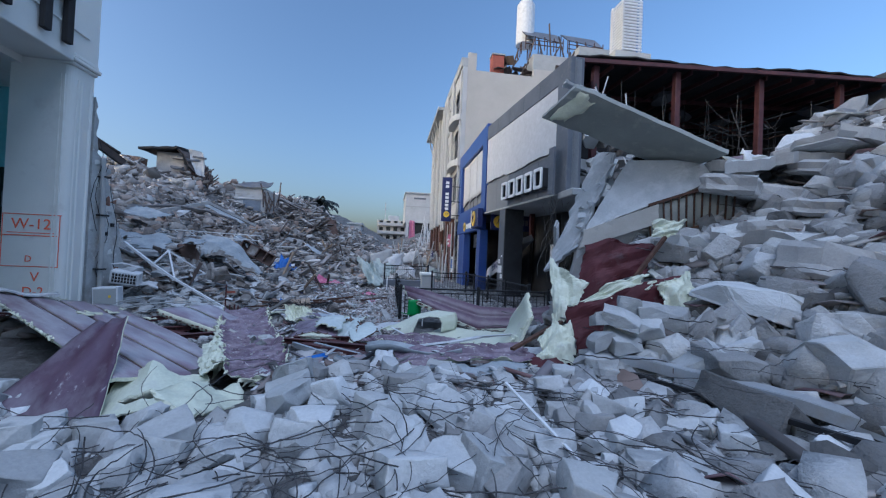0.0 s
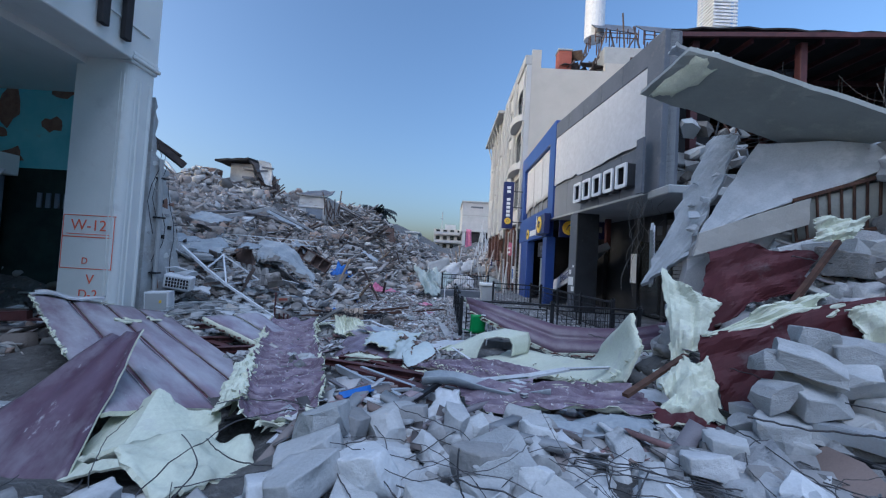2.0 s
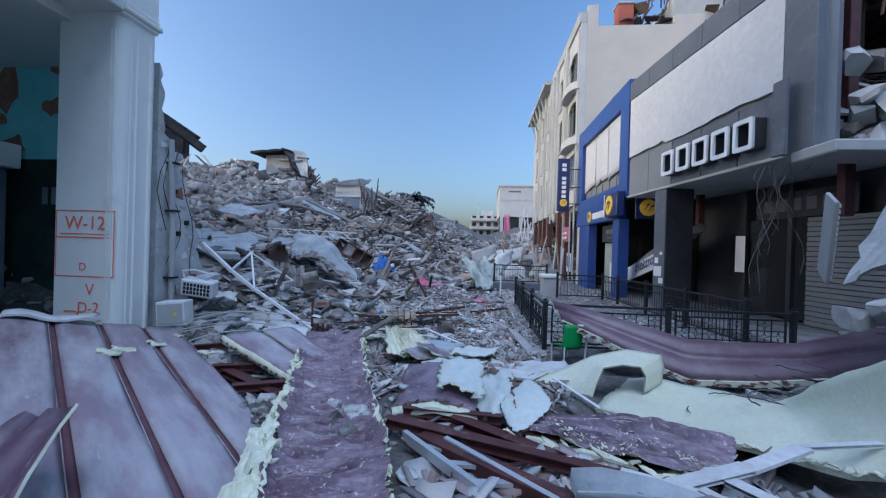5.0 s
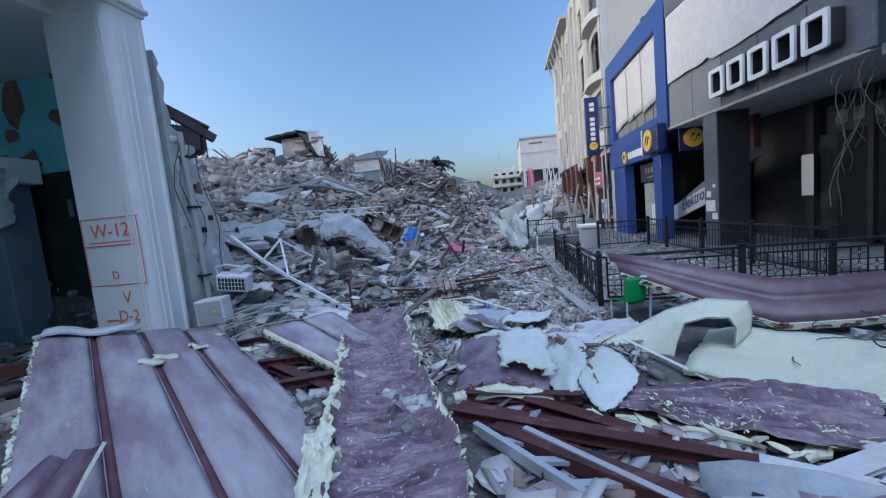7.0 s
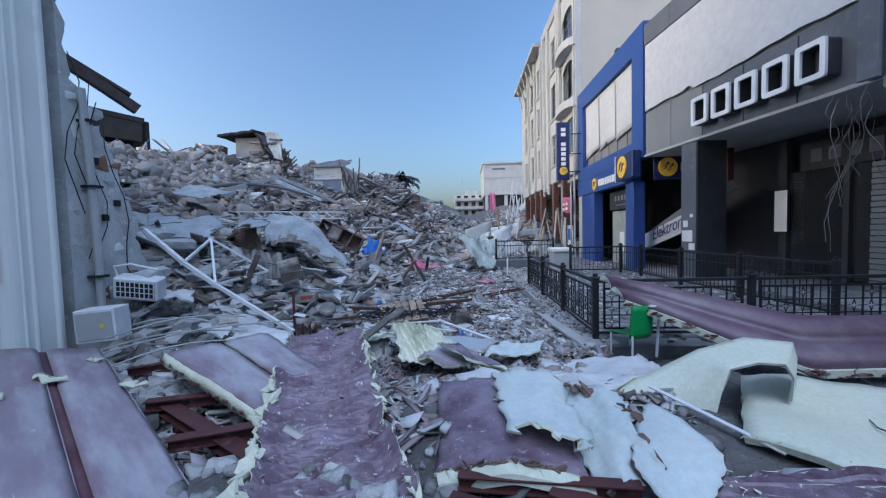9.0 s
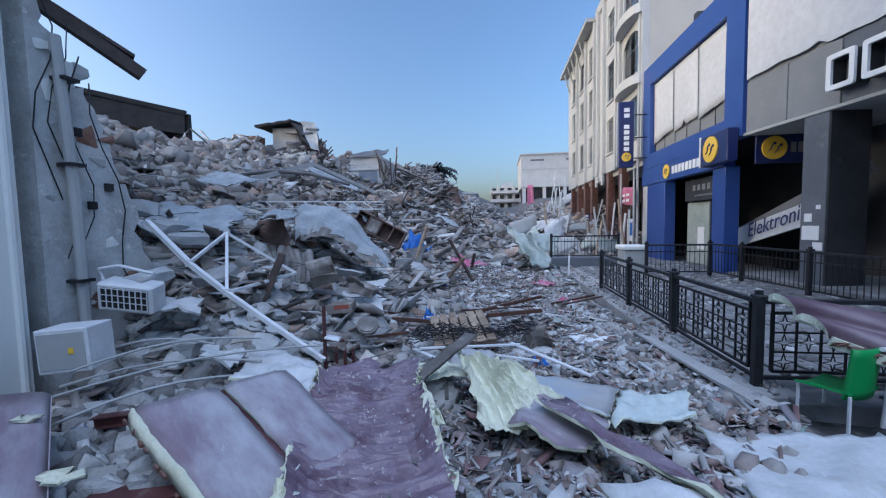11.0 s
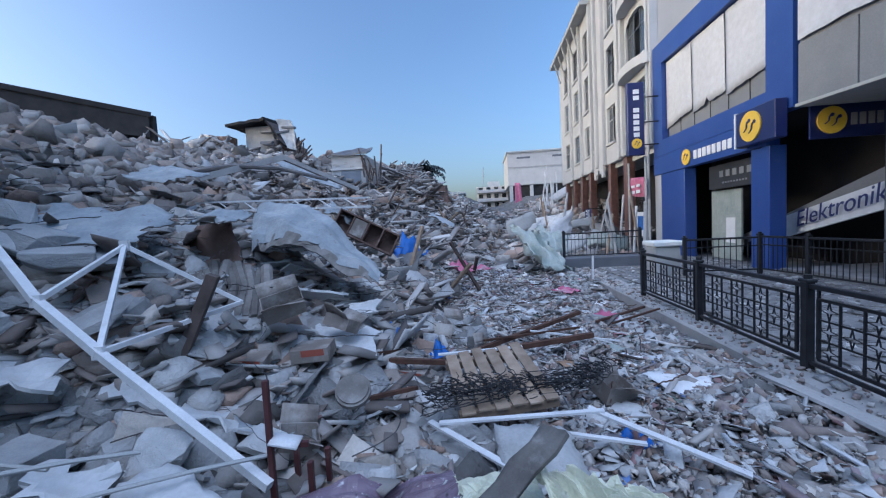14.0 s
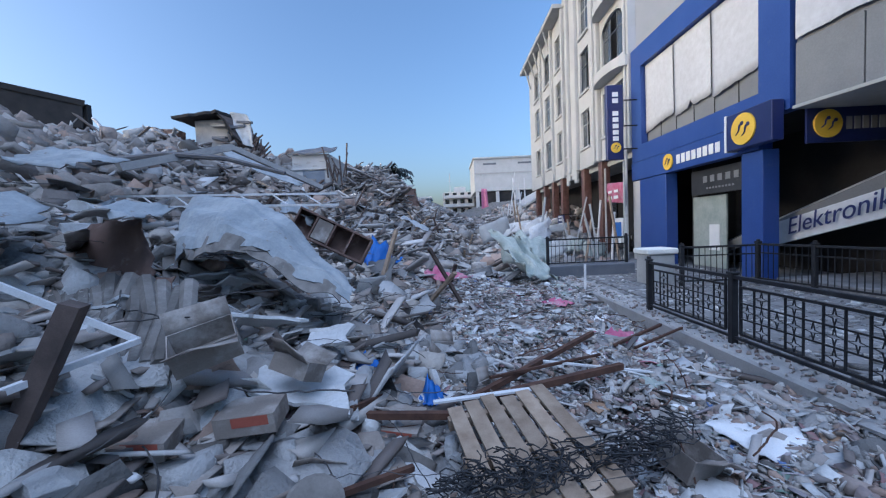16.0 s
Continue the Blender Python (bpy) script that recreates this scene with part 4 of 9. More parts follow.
for a, b, c, d in ((2.05, 2.5, 1.25, 1.6), (2.1, 2.3, 1.7, 1.9), (2.35, 2.6, 1.0, 1.2), (2.4, 2.52, 2.0, 2.1)):
    onfront("torn_poster", a, b, c, d, 0.018, 0.029, M_letter, bev=0)
onfront("shop_glass", 2.75, 5.2, 0.25, 3.2, 2.6, 2.63, M_shopglass, "broken dark shop window", 0)
onfront("window_post", 2.8, 3.05, 0.0, 4.2, 2.5, 2.75, M_char)
onfront("window_post", 4.55, 4.7, 0.0, 4.2, 2.5, 2.75, M_char)
onfront("inner_sign", 3.4, 6.4, 3.2, 3.95, 2.55, 2.6, M_char)
for k in range(5):
    onfront("inner_sign_bar", 3.7 + k * 0.46, 4.0 + k * 0.46, 3.4, 3.75, 2.53, 2.548, M_fascia, bev=0)
for k in range(22):
    onfront("shutter_slat", 5.2, 7.7, 0.2 + k * 0.135, 0.315 + k * 0.135, 2.45 + 0.015 * (k % 2), 2.53, M_panel, bev=0.01)
onfront("terrace", -0.2, 7.9, -0.02, 0.16, -0.2, 2.9, M_pave, "low shop terrace step", 0.01)
onfront("hanging_poster", 2.8, 3.2, 1.5, 2.7, 2.36, 2.38, M_letter)
# room block near-black, standing in for an unlit interior
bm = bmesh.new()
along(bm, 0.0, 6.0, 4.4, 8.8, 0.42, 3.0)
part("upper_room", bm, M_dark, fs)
# fallen awning sign of an electronics shop
aw = thing("fallen_awning", "fallen grey awning slab with white electronics lettering board", "awning", (0, 0, 0))
sheet("slab", patch((8.2, 22.9, 0.2), (8.2, 15.7, 2.75), (9.2, 15.7, 3.2), (9.2, 22.9, 0.65), 6, 2), 0.3, [M_soffit, M_panel], aw, smooth=False)
sheet("letter_board", patch((8.05, 19.9, 0.62), (8.05, 14.9, 1.91), (8.12, 14.9, 2.56), (8.12, 19.9, 1.27), 4, 2), 0.06, [M_banner, M_banner], aw, smooth=False)
fr = Matrix.Translation((8.0, 17.2, 1.5)) @ upright((0, 0, 0), (0, -1, 0)) @ pose(0, 0, 0, 0, 0, 14.4)
words("Elektronik", 0.62, fr, M_navy, aw, shear=0.35)

# wrecked steel hall roof beside the shop
hall = thing("steel_hall", "collapsed hall with red-brown steel posts under a tin roof", "building", (8.5, 10.1, 0))
# roof underside near-black: ceiling shade is painted in, only the top is tin
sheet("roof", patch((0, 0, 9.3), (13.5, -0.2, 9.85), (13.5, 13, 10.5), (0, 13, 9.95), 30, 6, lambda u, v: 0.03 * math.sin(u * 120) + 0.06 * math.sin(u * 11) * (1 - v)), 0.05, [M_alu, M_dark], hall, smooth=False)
bm = bmesh.new()
bar(bm, (0, 0.05, 9.14), (13.5, -0.15, 9.7), 0.1, 0.14)
part("eaves_beam", bm, M_roofred, hall)
for k in range(13):
    bm = bmesh.new()
    bar(bm, (0.4 + k * 1.07, 0.15, 9.08 + 0.043 * k), (0.4 + k * 1.07, 12.9, 9.6 + 0.043 * k), 0.07, 0.16)
    part("rafter", bm, M_roofred, hall)
for y in (3.0, 6.0, 9.5):
    bm = bmesh.new()
    bar(bm, (0, y, 9.15), (13.5, y, 9.7), 0.1, 0.16)
    part("purlin", bm, M_roofred, hall)
for x in (0.9, 4.2, 7.8, 11.5):
    for y in (0.25, 6.0):
        boxpart("post", (x - 0.11, y, 3.0), (x + 0.11, y + 0.22, 9.1 + 0.04 * x), M_roofred, hall, "red-brown steel post", 0.015)
# charcoal back wall holds the hall's interior shade in its colour
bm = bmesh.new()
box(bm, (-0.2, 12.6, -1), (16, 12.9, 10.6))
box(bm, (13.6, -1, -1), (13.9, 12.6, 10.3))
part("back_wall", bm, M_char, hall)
boxpart("hall_floor", (0.2, 0.0, 4.7), (13.5, 12.5, 5.0), M_soffit, hall)
rr = random.Random(21)
bm = bmesh.new()
for k in range(60):
    a = Vector((rr.uniform(0.3, 13), rr.uniform(0.3, 5), rr.uniform(7.2, 8.9)))
    b = a + Vector((rr.uniform(-3.5, 3.5), rr.uniform(-1, 1), rr.uniform(-2.6, 0.3)))
    b.x = max(b.x, 0.6)
    sag = rr.uniform(0.1, 0.9)
    tube(bm, [a.lerp(b, t / 7) - Vector((0, 0, sag * 4 * (t / 7) * (1 - t / 7))) for t in range(8)], 0.014, 4)
part("dangling_cable", bm, M_rebar, hall)
for k in range(34):
    x, y = rr.uniform(0.3, 13.2), rr.uniform(0.4, 4.5)
    bm = bmesh.new()
    tube(bm, [(x, y, 8.9), (x + rr.uniform(-0.1, 0.1), y, 8.0), (x + rr.uniform(-0.25, 0.25), y, 8.9 - rr.uniform(1.2, 3.2))], 0.018, 5)
    part("hanger_rod", bm, M_rebar, hall, "bent ceiling hanger rod")
for k in range(22):
    x, y, z = rr.uniform(0.2, 9), rr.uniform(0.5, 4), rr.uniform(6.6, 8.5)
    n = rr.uniform(2, 4.5)
    bm = bmesh.new()
    tube(bm, [(x + n * t / 6, y + 0.1 * math.sin(t + k), z - 0.35 * math.sin(t / 6 * 3.14) * rr.uniform(0.5, 1.2) + rr.uniform(-0.05, 0.05)) for t in range(7)], 0.022, 5)
    part("ceiling_rail", bm, M_rust if k % 2 else M_rebar, hall, "sagging ceiling rail")
for k in range(9):
    a = Vector((3.2 + rr.uniform(0, 8), rr.uniform(-2.2, -0.2), 5.1 + rr.uniform(0, 0.5)))
    d1, d2 = Vector((rr.uniform(0.8, 1.8), rr.uniform(-0.4, 0.4), rr.uniform(-0.5, 0.3))), Vector((rr.uniform(-0.4, 0.4), 0.5, rr.uniform(0.4, 1.0)))
    sheet("torn_cladding", patch(a, a + d1, a + d1 + d2, a + d2, 8, 6, lambda u, v: 0.1 * math.sin(u * 5 + k) * v), 0.02, [(M_mauve, M_wsheet, M_slabgrey)[k % 3], M_foams], hall, "torn cladding sheet hanging out", jag=0.08, seed=300 + k)
for k in range(40):
    m = pose(rr.uniform(0.5, 13), rr.uniform(-0.3, 3), 5.1 + rr.uniform(0, 0.9), rr.uniform(-40, 40), rr.uniform(-40, 40), rr.uniform(0, 180))
    boxpart("torn_ceiling", (-0.5, -0.3, -0.03), (0.5, 0.3, 0.03), M_soffit, hall, bev=0, m=m)
for k in range(5):
    bm = chop(rr, 6, 0.6)
    bmesh.ops.transform(bm, matrix=pose(3 + k * 2.4, 2 + rr.uniform(0, 3), 9.35, 0, 0, rr.uniform(0, 90)) @ Matrix.Diagonal((1.2, 0.8, 0.45, 1)), verts=bm.verts)
    part("roof_lump", bm, M_tile, hall)

# arcade building with the tall pillar
arc = thing("arcade_building", "pale stucco arcade with a tall moulded pillar and turquoise wall", "building", (0, 0, 0))
bm = bmesh.new()
cr = 0.16
ring = [(-6.42, 7.22)] + [(-5.2 - cr + cr * math.sin(a), 7.22 + cr - cr * math.cos(a)) for a in [i * math.pi / 12 for i in range(7)]] + [(-5.2, 7.9), (-6.42, 7.9)]
lo = [bm.verts.new((x, y, -0.3)) for x, y in ring]
hi = [bm.verts.new((x, y, 6.05)) for x, y in ring]
for k in range(len(ring)):
    bm.faces.new((lo[k], lo[(k + 1) % len(ring)], hi[(k + 1) % len(ring)], hi[k]))
bm.faces.new(lo[::-1])
bm.faces.new(hi)
pillar = part("pillar", bm, M_stone, arc)
for y, r in ((7.42, 0.02), (7.54, 0.028), (7.82, 0.04)):
    bm = bmesh.new()
    tube(bm, [(-5.198, y, -0.2), (-5.198, y, 5.7)], r, 8)
    part("fluting", bm, M_stone, pillar, "rounded vertical moulding")
bm = bmesh.new()
for x in (-5.42, -5.34):
    box(bm, (x, 7.2, -0.2), (x + 0.03, 7.225, 5.75))
part("edge_moulding", bm, M_stone, pillar)
bm = bmesh.new()
for k, (o, z0, z1) in enumerate(((0.05, 5.98, 6.06), (0.1, 6.06, 6.16), (0.06, 6.16, 6.26))):
    box(bm, (-5.5, 7.22 - 0.3 * o, z0), (-5.2 + o, 7.9 + o, z1), bev=0.025)
part("capital", bm, M_stone, pillar, "stepped capital band")
bm = bmesh.new()
box(bm, (-6.2, -14, 6.05), (-5.16, 7.95, 9.5), bev=0.02)
part("entablature", bm, M_stone, arc)
for z in (6.75, 8.2):
    boxpart("panel_moulding", (-5.155, -14, z), (-5.12, 7.6, z + 0.05), M_stone, arc, bev=0.01)
bm = bmesh.new()
for k, (y, w) in enumerate(((4.1, 0.5), (4.95, 0.16), (5.5, 0.45), (6.35, 0.5), (6.9, 0.14))):
    box(bm, (-5.12, y - 0.12, 6.3), (-5.0, y + 0.06, 7.35), bev=0.01)
    if w > 0.2:
        box(bm, (-5.12, y + 0.06, 7.2), (-5.0, y + w, 7.35), bev=0.01)
part("sign_bar", bm, M_dark, arc, "dark raised bars of a sign")
boxpart("arcade_soffit", (-16, -14, 5.9), (-6.2, 8.9, 6.2), M_stone, arc, "grey plaster arcade soffit", 0)
boxpart("arcade_upper", (-16, -14, 6.3), (-6.3, 8.1, 12), M_stone, arc, bev=0)
boxpart("turquoise_wall", (-16, 9.0, 3.8), (-6.9, 9.25, 6.75), M_turq, arc, "cracked turquoise plaster wall", 0)
boxpart("turquoise_wall", (-11.6, -14, -0.5), (-11.4, 9.0, 6.0), M_turq, arc, "shaded turquoise side wall", 0)
boxpart("boarding", (-16, 9.02, -0.5), (-6.3, 9.24, 3.8), M_dgreen, arc, "dark green shop boarding", 0)
rb = random.Random(4)
for (x, z, w, h) in ((-9.9, 5.6, 0.35, 1.5), (-10.1, 4.75, 0.22, 0.4), (-8.75, 5.0, 0.3, 0.5), (-8.5, 5.9, 0.3, 0.4), (-9.75, 4.15, 0.35, 0.5), (-10.9, 5.0, 0.4, 0.3), (-10.6, 4.2, 0.5, 0.3)):
    bm = bmesh.new()
    n = 11
    vs = []
    for k in range(n):
        a = 6.2832 * k / n
        q = rb.uniform(0.55, 1.15)
        vs.append((x + w * q * math.cos(a), 8.985, z + h * 0.5 * q * math.sin(a)))
    f = [bm.verts.new(v) for v in vs]
    b = [bm.verts.new((v[0], 9.01, v[2])) for v in vs]
    bm.faces.new(f)
    for k in range(n):
        bm.faces.new((f[k], f[(k + 1) % n], b[(k + 1) % n], b[k]))
    part("bare_brick_patch", bm, M_brick, arc, "plaster loss showing brick")
bm = bmesh.new()
for k in range(6):
    box(bm, (-8.95 + k * 0.24, 8.985, 2.75), (-8.83 + k * 0.24, 9.015, 3.15))
part("dim_sign_bar", bm, M_steelblue, arc)
boxpart("kiosk_shutter", (-11.3, 8.2, -0.3), (-9.75, 8.9, 3.55), M_steelblue, arc, "grey blue shutter", 0.02)
boxpart("kiosk_ledge", (-11.4, 8.0, 3.55), (-9.45, 8.95, 4.1), M_stone, arc, "stucco ledge", 0.02)
sheet("torn_plaster_sheet", patch((-9.75, 8.15, 2.5), (-9.1, 8.0, 2.75), (-8.95, 8.1, 3.6), (-9.7, 8.15, 3.95), 6, 6, lambda u, v: 0.09 * math.sin(u * 6 + v * 4)), 0.03, M_wsheet, arc, "torn hanging plaster sheet", jag=0.08, seed=3)
# spray marks on the pillar
yy = 7.214
bm = bmesh.new()
for x0, x1, z0, z1 in ((-6.4, -5.22, 2.48, 2.497), (-6.4, -6.383, 1.32, 2.48), (-5.262, -5.245, 1.32, 2.48), (-6.4, -5.24, 1.304, 1.32), (-6.38, -5.3, 2.0, 2.022), (-6.3, -5.35, 2.065, 2.08),
                       (-5.95, -5.9, 0.62, 0.66), (-6.2, -5.95, 0.66, 0.69), (-5.75, -5.55, 0.3, 0.33), (-6.0, -5.5, 0.36, 0.4)):
    bm = bmesh.new()
    box(bm, (x0, yy - 0.003, z0), (x1, yy, z1))
    part("spray_line", bm, M_spray, pillar, "orange sprayed frame lines")
for s, x, z, sz in (("W-12", -5.82, 2.16, 0.34), ("D", -5.85, 1.42, 0.2), ("V", -5.7, 0.98, 0.3), ("D-2", -5.72, 0.66, 0.28)):
    words(s, sz, upright((x, yy - 0.004, z), (1, 0, 0)), M_spray, pillar, "spray_mark", depth=0.001, label="orange sprayed search mark")

# broken party wall behind the pillar
pw = thing("party_wall", "broken grey rendered wall stub with a drain pipe and cables", "wall", (0, 0, 0))
prof = [(8.2, -0.5), (10.6, -0.5), (9.75, 0.9), (9.42, 1.7), (9.3, 2.3), (9.18, 2.6), (9.05, 3.1), (8.9, 3.4), (8.78, 3.55), (8.62, 3.65), (8.5, 4.1), (8.38, 4.3), (8.33, 4.9), (8.2, 5.6)]
rp = random.Random(14)
fine = []
for (y0, z0), (y1, z1) in zip(prof, prof[1:]):
    for k in range(4):
        j = 0.07 if k and z0 > -0.4 else 0.0
        fine.append((y0 + (y1 - y0) * k / 4 + rp.uniform(-j, j), z0 + (z1 - z0) * k / 4 + rp.uniform(-j, j)))
prof = fine + [prof[-1]]
bm = bmesh.new()
f = [bm.verts.new((-5.35, y, z)) for y, z in prof]
b = [bm.verts.new((-5.75, y - 0.05, z)) for y, z in prof]
bm.faces.new(f)
bm.faces.new(b[::-1])
for k in range(len(prof)):
    bm.faces.new((f[k], b[k], b[(k + 1) % len(prof)], f[(k + 1) % len(prof)]))
part("wall_stub", bm, M_wallgrey, pw)
bm = bmesh.new()
tube(bm, [(-5.22, 8.5, 0.4), (-5.22, 8.48, 2.4), (-5.25, 8.42, 4.1)], 0.06, 8)
part("drain_pipe", bm, M_soffit, pw, "grey plastic drain pipe")
for z in (1.2, 2.6, 3.6):
    boxpart("pipe_clip", (-5.34, 8.4, z), (-5.14, 8.58, z + 0.04), M_black, pw, bev=0)
for k in range(4):
    bm = bmesh.new()
    y0 = 8.3 + 0.17 * k
    tube(bm, [(-5.3 + 0.05 * math.sin(k * 2 + t), y0 + 0.12 * math.sin(t * 1.3 + k) + 0.07 * t * (k > 2), 4.6 - 0.3 * k - t * 0.4) for t in range(7 + k)], 0.008, 5)
    part("cable", bm, M_black, pw)
# near-black boxes on the wall stand in for shade in socket holes
bm = bmesh.new()
for k, (y, z) in enumerate(((8.72, 2.1), (8.95, 2.35), (8.6, 3.0))):
    box(bm, (-5.36, y, z), (-5.3, y + 0.09, z + 0.1))
part("socket_hole", bm, M_dark, pw)
for k in range(16):
    y, z = rp.uniform(8.3, 9.2), rp.uniform(0.3, 4.0)
    if y > 8.3 + (5.6 - z) * 0.28:
        continue
    bm = hull(rp, 9, 1.0)
    bmesh.ops.transform(bm, matrix=Matrix.Translation((-5.35, y, z)) @ Matrix.Diagonal((0.03, rp.uniform(0.1, 0.35), rp.uniform(0.1, 0.4), 1)), verts=bm.verts)
    part("plaster_patch", bm, (M_stone, M_soffit, M_brick)[k % 3], pw, "flaking plaster patch")
bt = thing("broken_beam", "splintered roof timber hanging from the wall stub", "beam", (0, 0, 0))
bm = bmesh.new()
bar(bm, (-6.6, 9.2, 5.1), (-5.9, 10.2, 4.35), 0.16, 0.18)
bar(bm, (-6.7, 9.3, 5.2), (-6.0, 10.15, 4.6), 0.3, 0.05)
part("timber", bm, M_darkwood, bt)

# ruins on the mound and the far street
hut = thing("collapsed_house", "tilted top storey of a collapsed house on the mound", "house", (-20.3, 36, -0.3))
# roof undersides near-black: shade below them is put into the colour
sheet("roof_slab", patch((-0.1, -0.9, 10.78), (3.1, -0.9, 11.15), (3.3, 3.5, 11.3), (0.1, 3.5, 10.9), 8, 4, lambda u, v: 0.05 * math.sin(u * 6)), 0.2, [M_tile, M_dark], hut, smooth=False, jag=0.09, seed=7)
sheet("roof_slab", patch((2.9, -0.7, 11.2), (4.4, -0.5, 9.0), (4.6, 2.5, 9.2), (3.2, 3, 11.4), 6, 4), 0.16, [M_darkwood, M_dark], hut, "snapped roof slab hanging down", smooth=False, jag=0.12, seed=8)
sheet("white_end", patch((3.75, -0.3, 11.05), (5.0, -0.2, 10.85), (5.15, 0.0, 8.6), (4.4, -0.1, 8.8), 5, 5), 0.12, [M_wsheet, M_wsheet], hut, "white end wall panel", smooth=False, jag=0.08, seed=9)
boxpart("wall", (0.9, 0, 6.5), (3.3, 3, 10.7), M_grey, hut, "bare wall with exposed courses", 0.04)
boxpart("wall", (3.31, 0.2, 6.5), (4.6, 3, 9.3), M_board, hut, "brown inner wall", 0.04)
rr = random.Random(31)
for k in range(14):
    x = rr.uniform(2.4, 4.8)
    m = pose(x, -0.25, rr.uniform(7.5, 10.4), rr.uniform(-8, 8), rr.uniform(-10, 10), rr.uniform(-10, 10))
    boxpart("loose_course", (-0.55, -0.15, -0.09), (0.55, 0.15, 0.09), M_fascia if k % 3 else M_panel, hut, bev=0.02, m=m)
for k in range(30):
    bm = bmesh.new()
    a = Vector((rr.uniform(3.8, 5.8), rr.uniform(-0.8, 1), rr.uniform(7.2, 8.8)))
    bar(bm, a, a + Vector((rr.uniform(-0.5, 1.3), rr.uniform(-0.4, 0.4), rr.uniform(0.6, 1.7) * (1 if a.x < 4.8 else 0.6))), 0.1, 0.06)
    part("splintered_rafter", bm, M_darkwood, hut)
boxpart("tipped_cupboard", (-2.3, -0.8, 8.4), (-0.6, 0.2, 9.9), M_board, hut, "brown cupboard side", 0.03, pose(0, 0, 0, 0, 4, 0))
gab = thing("gabled_house", "small white house buried to its upper floor", "house", (-12.6, 36, -0.3))
boxpart("wall", (0.15, 0, 5), (2.9, 4, 7.9), M_facade, gab, bev=0.05)
boxpart("side_wall", (2.91, 0.1, 5), (3.1, 4, 7.7), M_grey, gab, bev=0.03)
sheet("roof", patch((-0.1, -0.25, 7.95), (3.1, -0.25, 7.95), (2.7, 3, 9.0), (0.7, 3, 9.0), 8, 4, lambda u, v: 0.06 * math.sin(u * 9 + v * 4)), 0.1, [M_tile, M_panel], gab, smooth=False, jag=0.06, seed=2)
# flat plate on the wall; its colour stands in for the storey's shade
boxpart("dark_recess", (0.9, -0.03, 5.6), (2.5, 0.0, 6.7), M_steelblue, gab, "blue-grey plate painted as the shaded open lower storey", 0)
boxpart("string_course", (0.1, -0.1, 6.75), (2.95, -0.005, 6.9), M_facade, gab, bev=0.02)
rq = random.Random(64)
for k in range(7):
    bm = chop(rq, 5, 0.6, 0.05)
    bmesh.ops.transform(bm, matrix=Matrix.Translation((0.4 + rq.random() * 2.2, -0.01, 7.0 + rq.random() * 0.6)) @ Matrix.Diagonal((rq.uniform(0.15, 0.5), 0.04, rq.uniform(0.08, 0.2), 1)), verts=bm.verts)
    part("plaster_loss", bm, M_grey, gab, "patch of lost plaster")
for k in range(12):
    bm = bmesh.new()
    a = Vector((rr.uniform(2.9, 4.4), rr.uniform(-1.0, 0), 5.2 + rr.uniform(0, 1)))
    bar(bm, a, a + Vector((rr.uniform(-0.9, 0.5), 0.2, rr.uniform(0.8, 2.6))), 0.1, 0.06)
    part("leaning_timber", bm, M_darkwood, gab)
# slab, piers and filling walls near-black: shade under the slab painted in
shed = thing("roof_slab_ruin", "long dark roof slab hanging over the mound, its shaded hollow painted near-black", "roof", (0, 0, 0))
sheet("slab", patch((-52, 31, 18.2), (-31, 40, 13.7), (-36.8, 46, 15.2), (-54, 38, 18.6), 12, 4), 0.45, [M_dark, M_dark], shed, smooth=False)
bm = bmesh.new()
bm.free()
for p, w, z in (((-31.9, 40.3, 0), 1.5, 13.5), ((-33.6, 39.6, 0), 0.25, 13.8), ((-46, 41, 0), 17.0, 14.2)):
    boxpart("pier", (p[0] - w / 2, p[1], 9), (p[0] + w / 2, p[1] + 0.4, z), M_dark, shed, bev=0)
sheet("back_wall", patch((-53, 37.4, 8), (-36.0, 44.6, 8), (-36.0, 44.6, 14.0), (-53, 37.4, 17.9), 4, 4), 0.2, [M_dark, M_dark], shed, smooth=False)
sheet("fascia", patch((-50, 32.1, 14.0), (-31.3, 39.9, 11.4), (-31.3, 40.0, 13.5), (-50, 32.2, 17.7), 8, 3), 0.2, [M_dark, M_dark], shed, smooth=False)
fb = thing("fallen_wall_panel", "brown wall panel leaning against dark debris", "panel", (0, 0, 0))
sheet("panel", patch((-5.4, 44, 5.85), (-4.0, 43.8, 5.5), (-3.7, 43.2, 2.4), (-5.1, 43.4, 2.4), 6, 8, lambda u, v: 0.08 * math.sin(u * 4 + v * 3)), 0.12, [M_board, M_darkwood], fb, smooth=False, jag=0.15, seed=12)
palm = thing("palm_tree", "ragged dark palm with broken fronds behind the debris", "tree", (-7.75, 52, 3.1))
bm = bmesh.new()
tube(bm, [(0.05 * math.sin(k), 0, k * 0.9) for k in range(7)], 0.35, 10, 0.25)
part("trunk", bm, M_bark, palm)
bm = bmesh.new()
rr = random.Random(77)
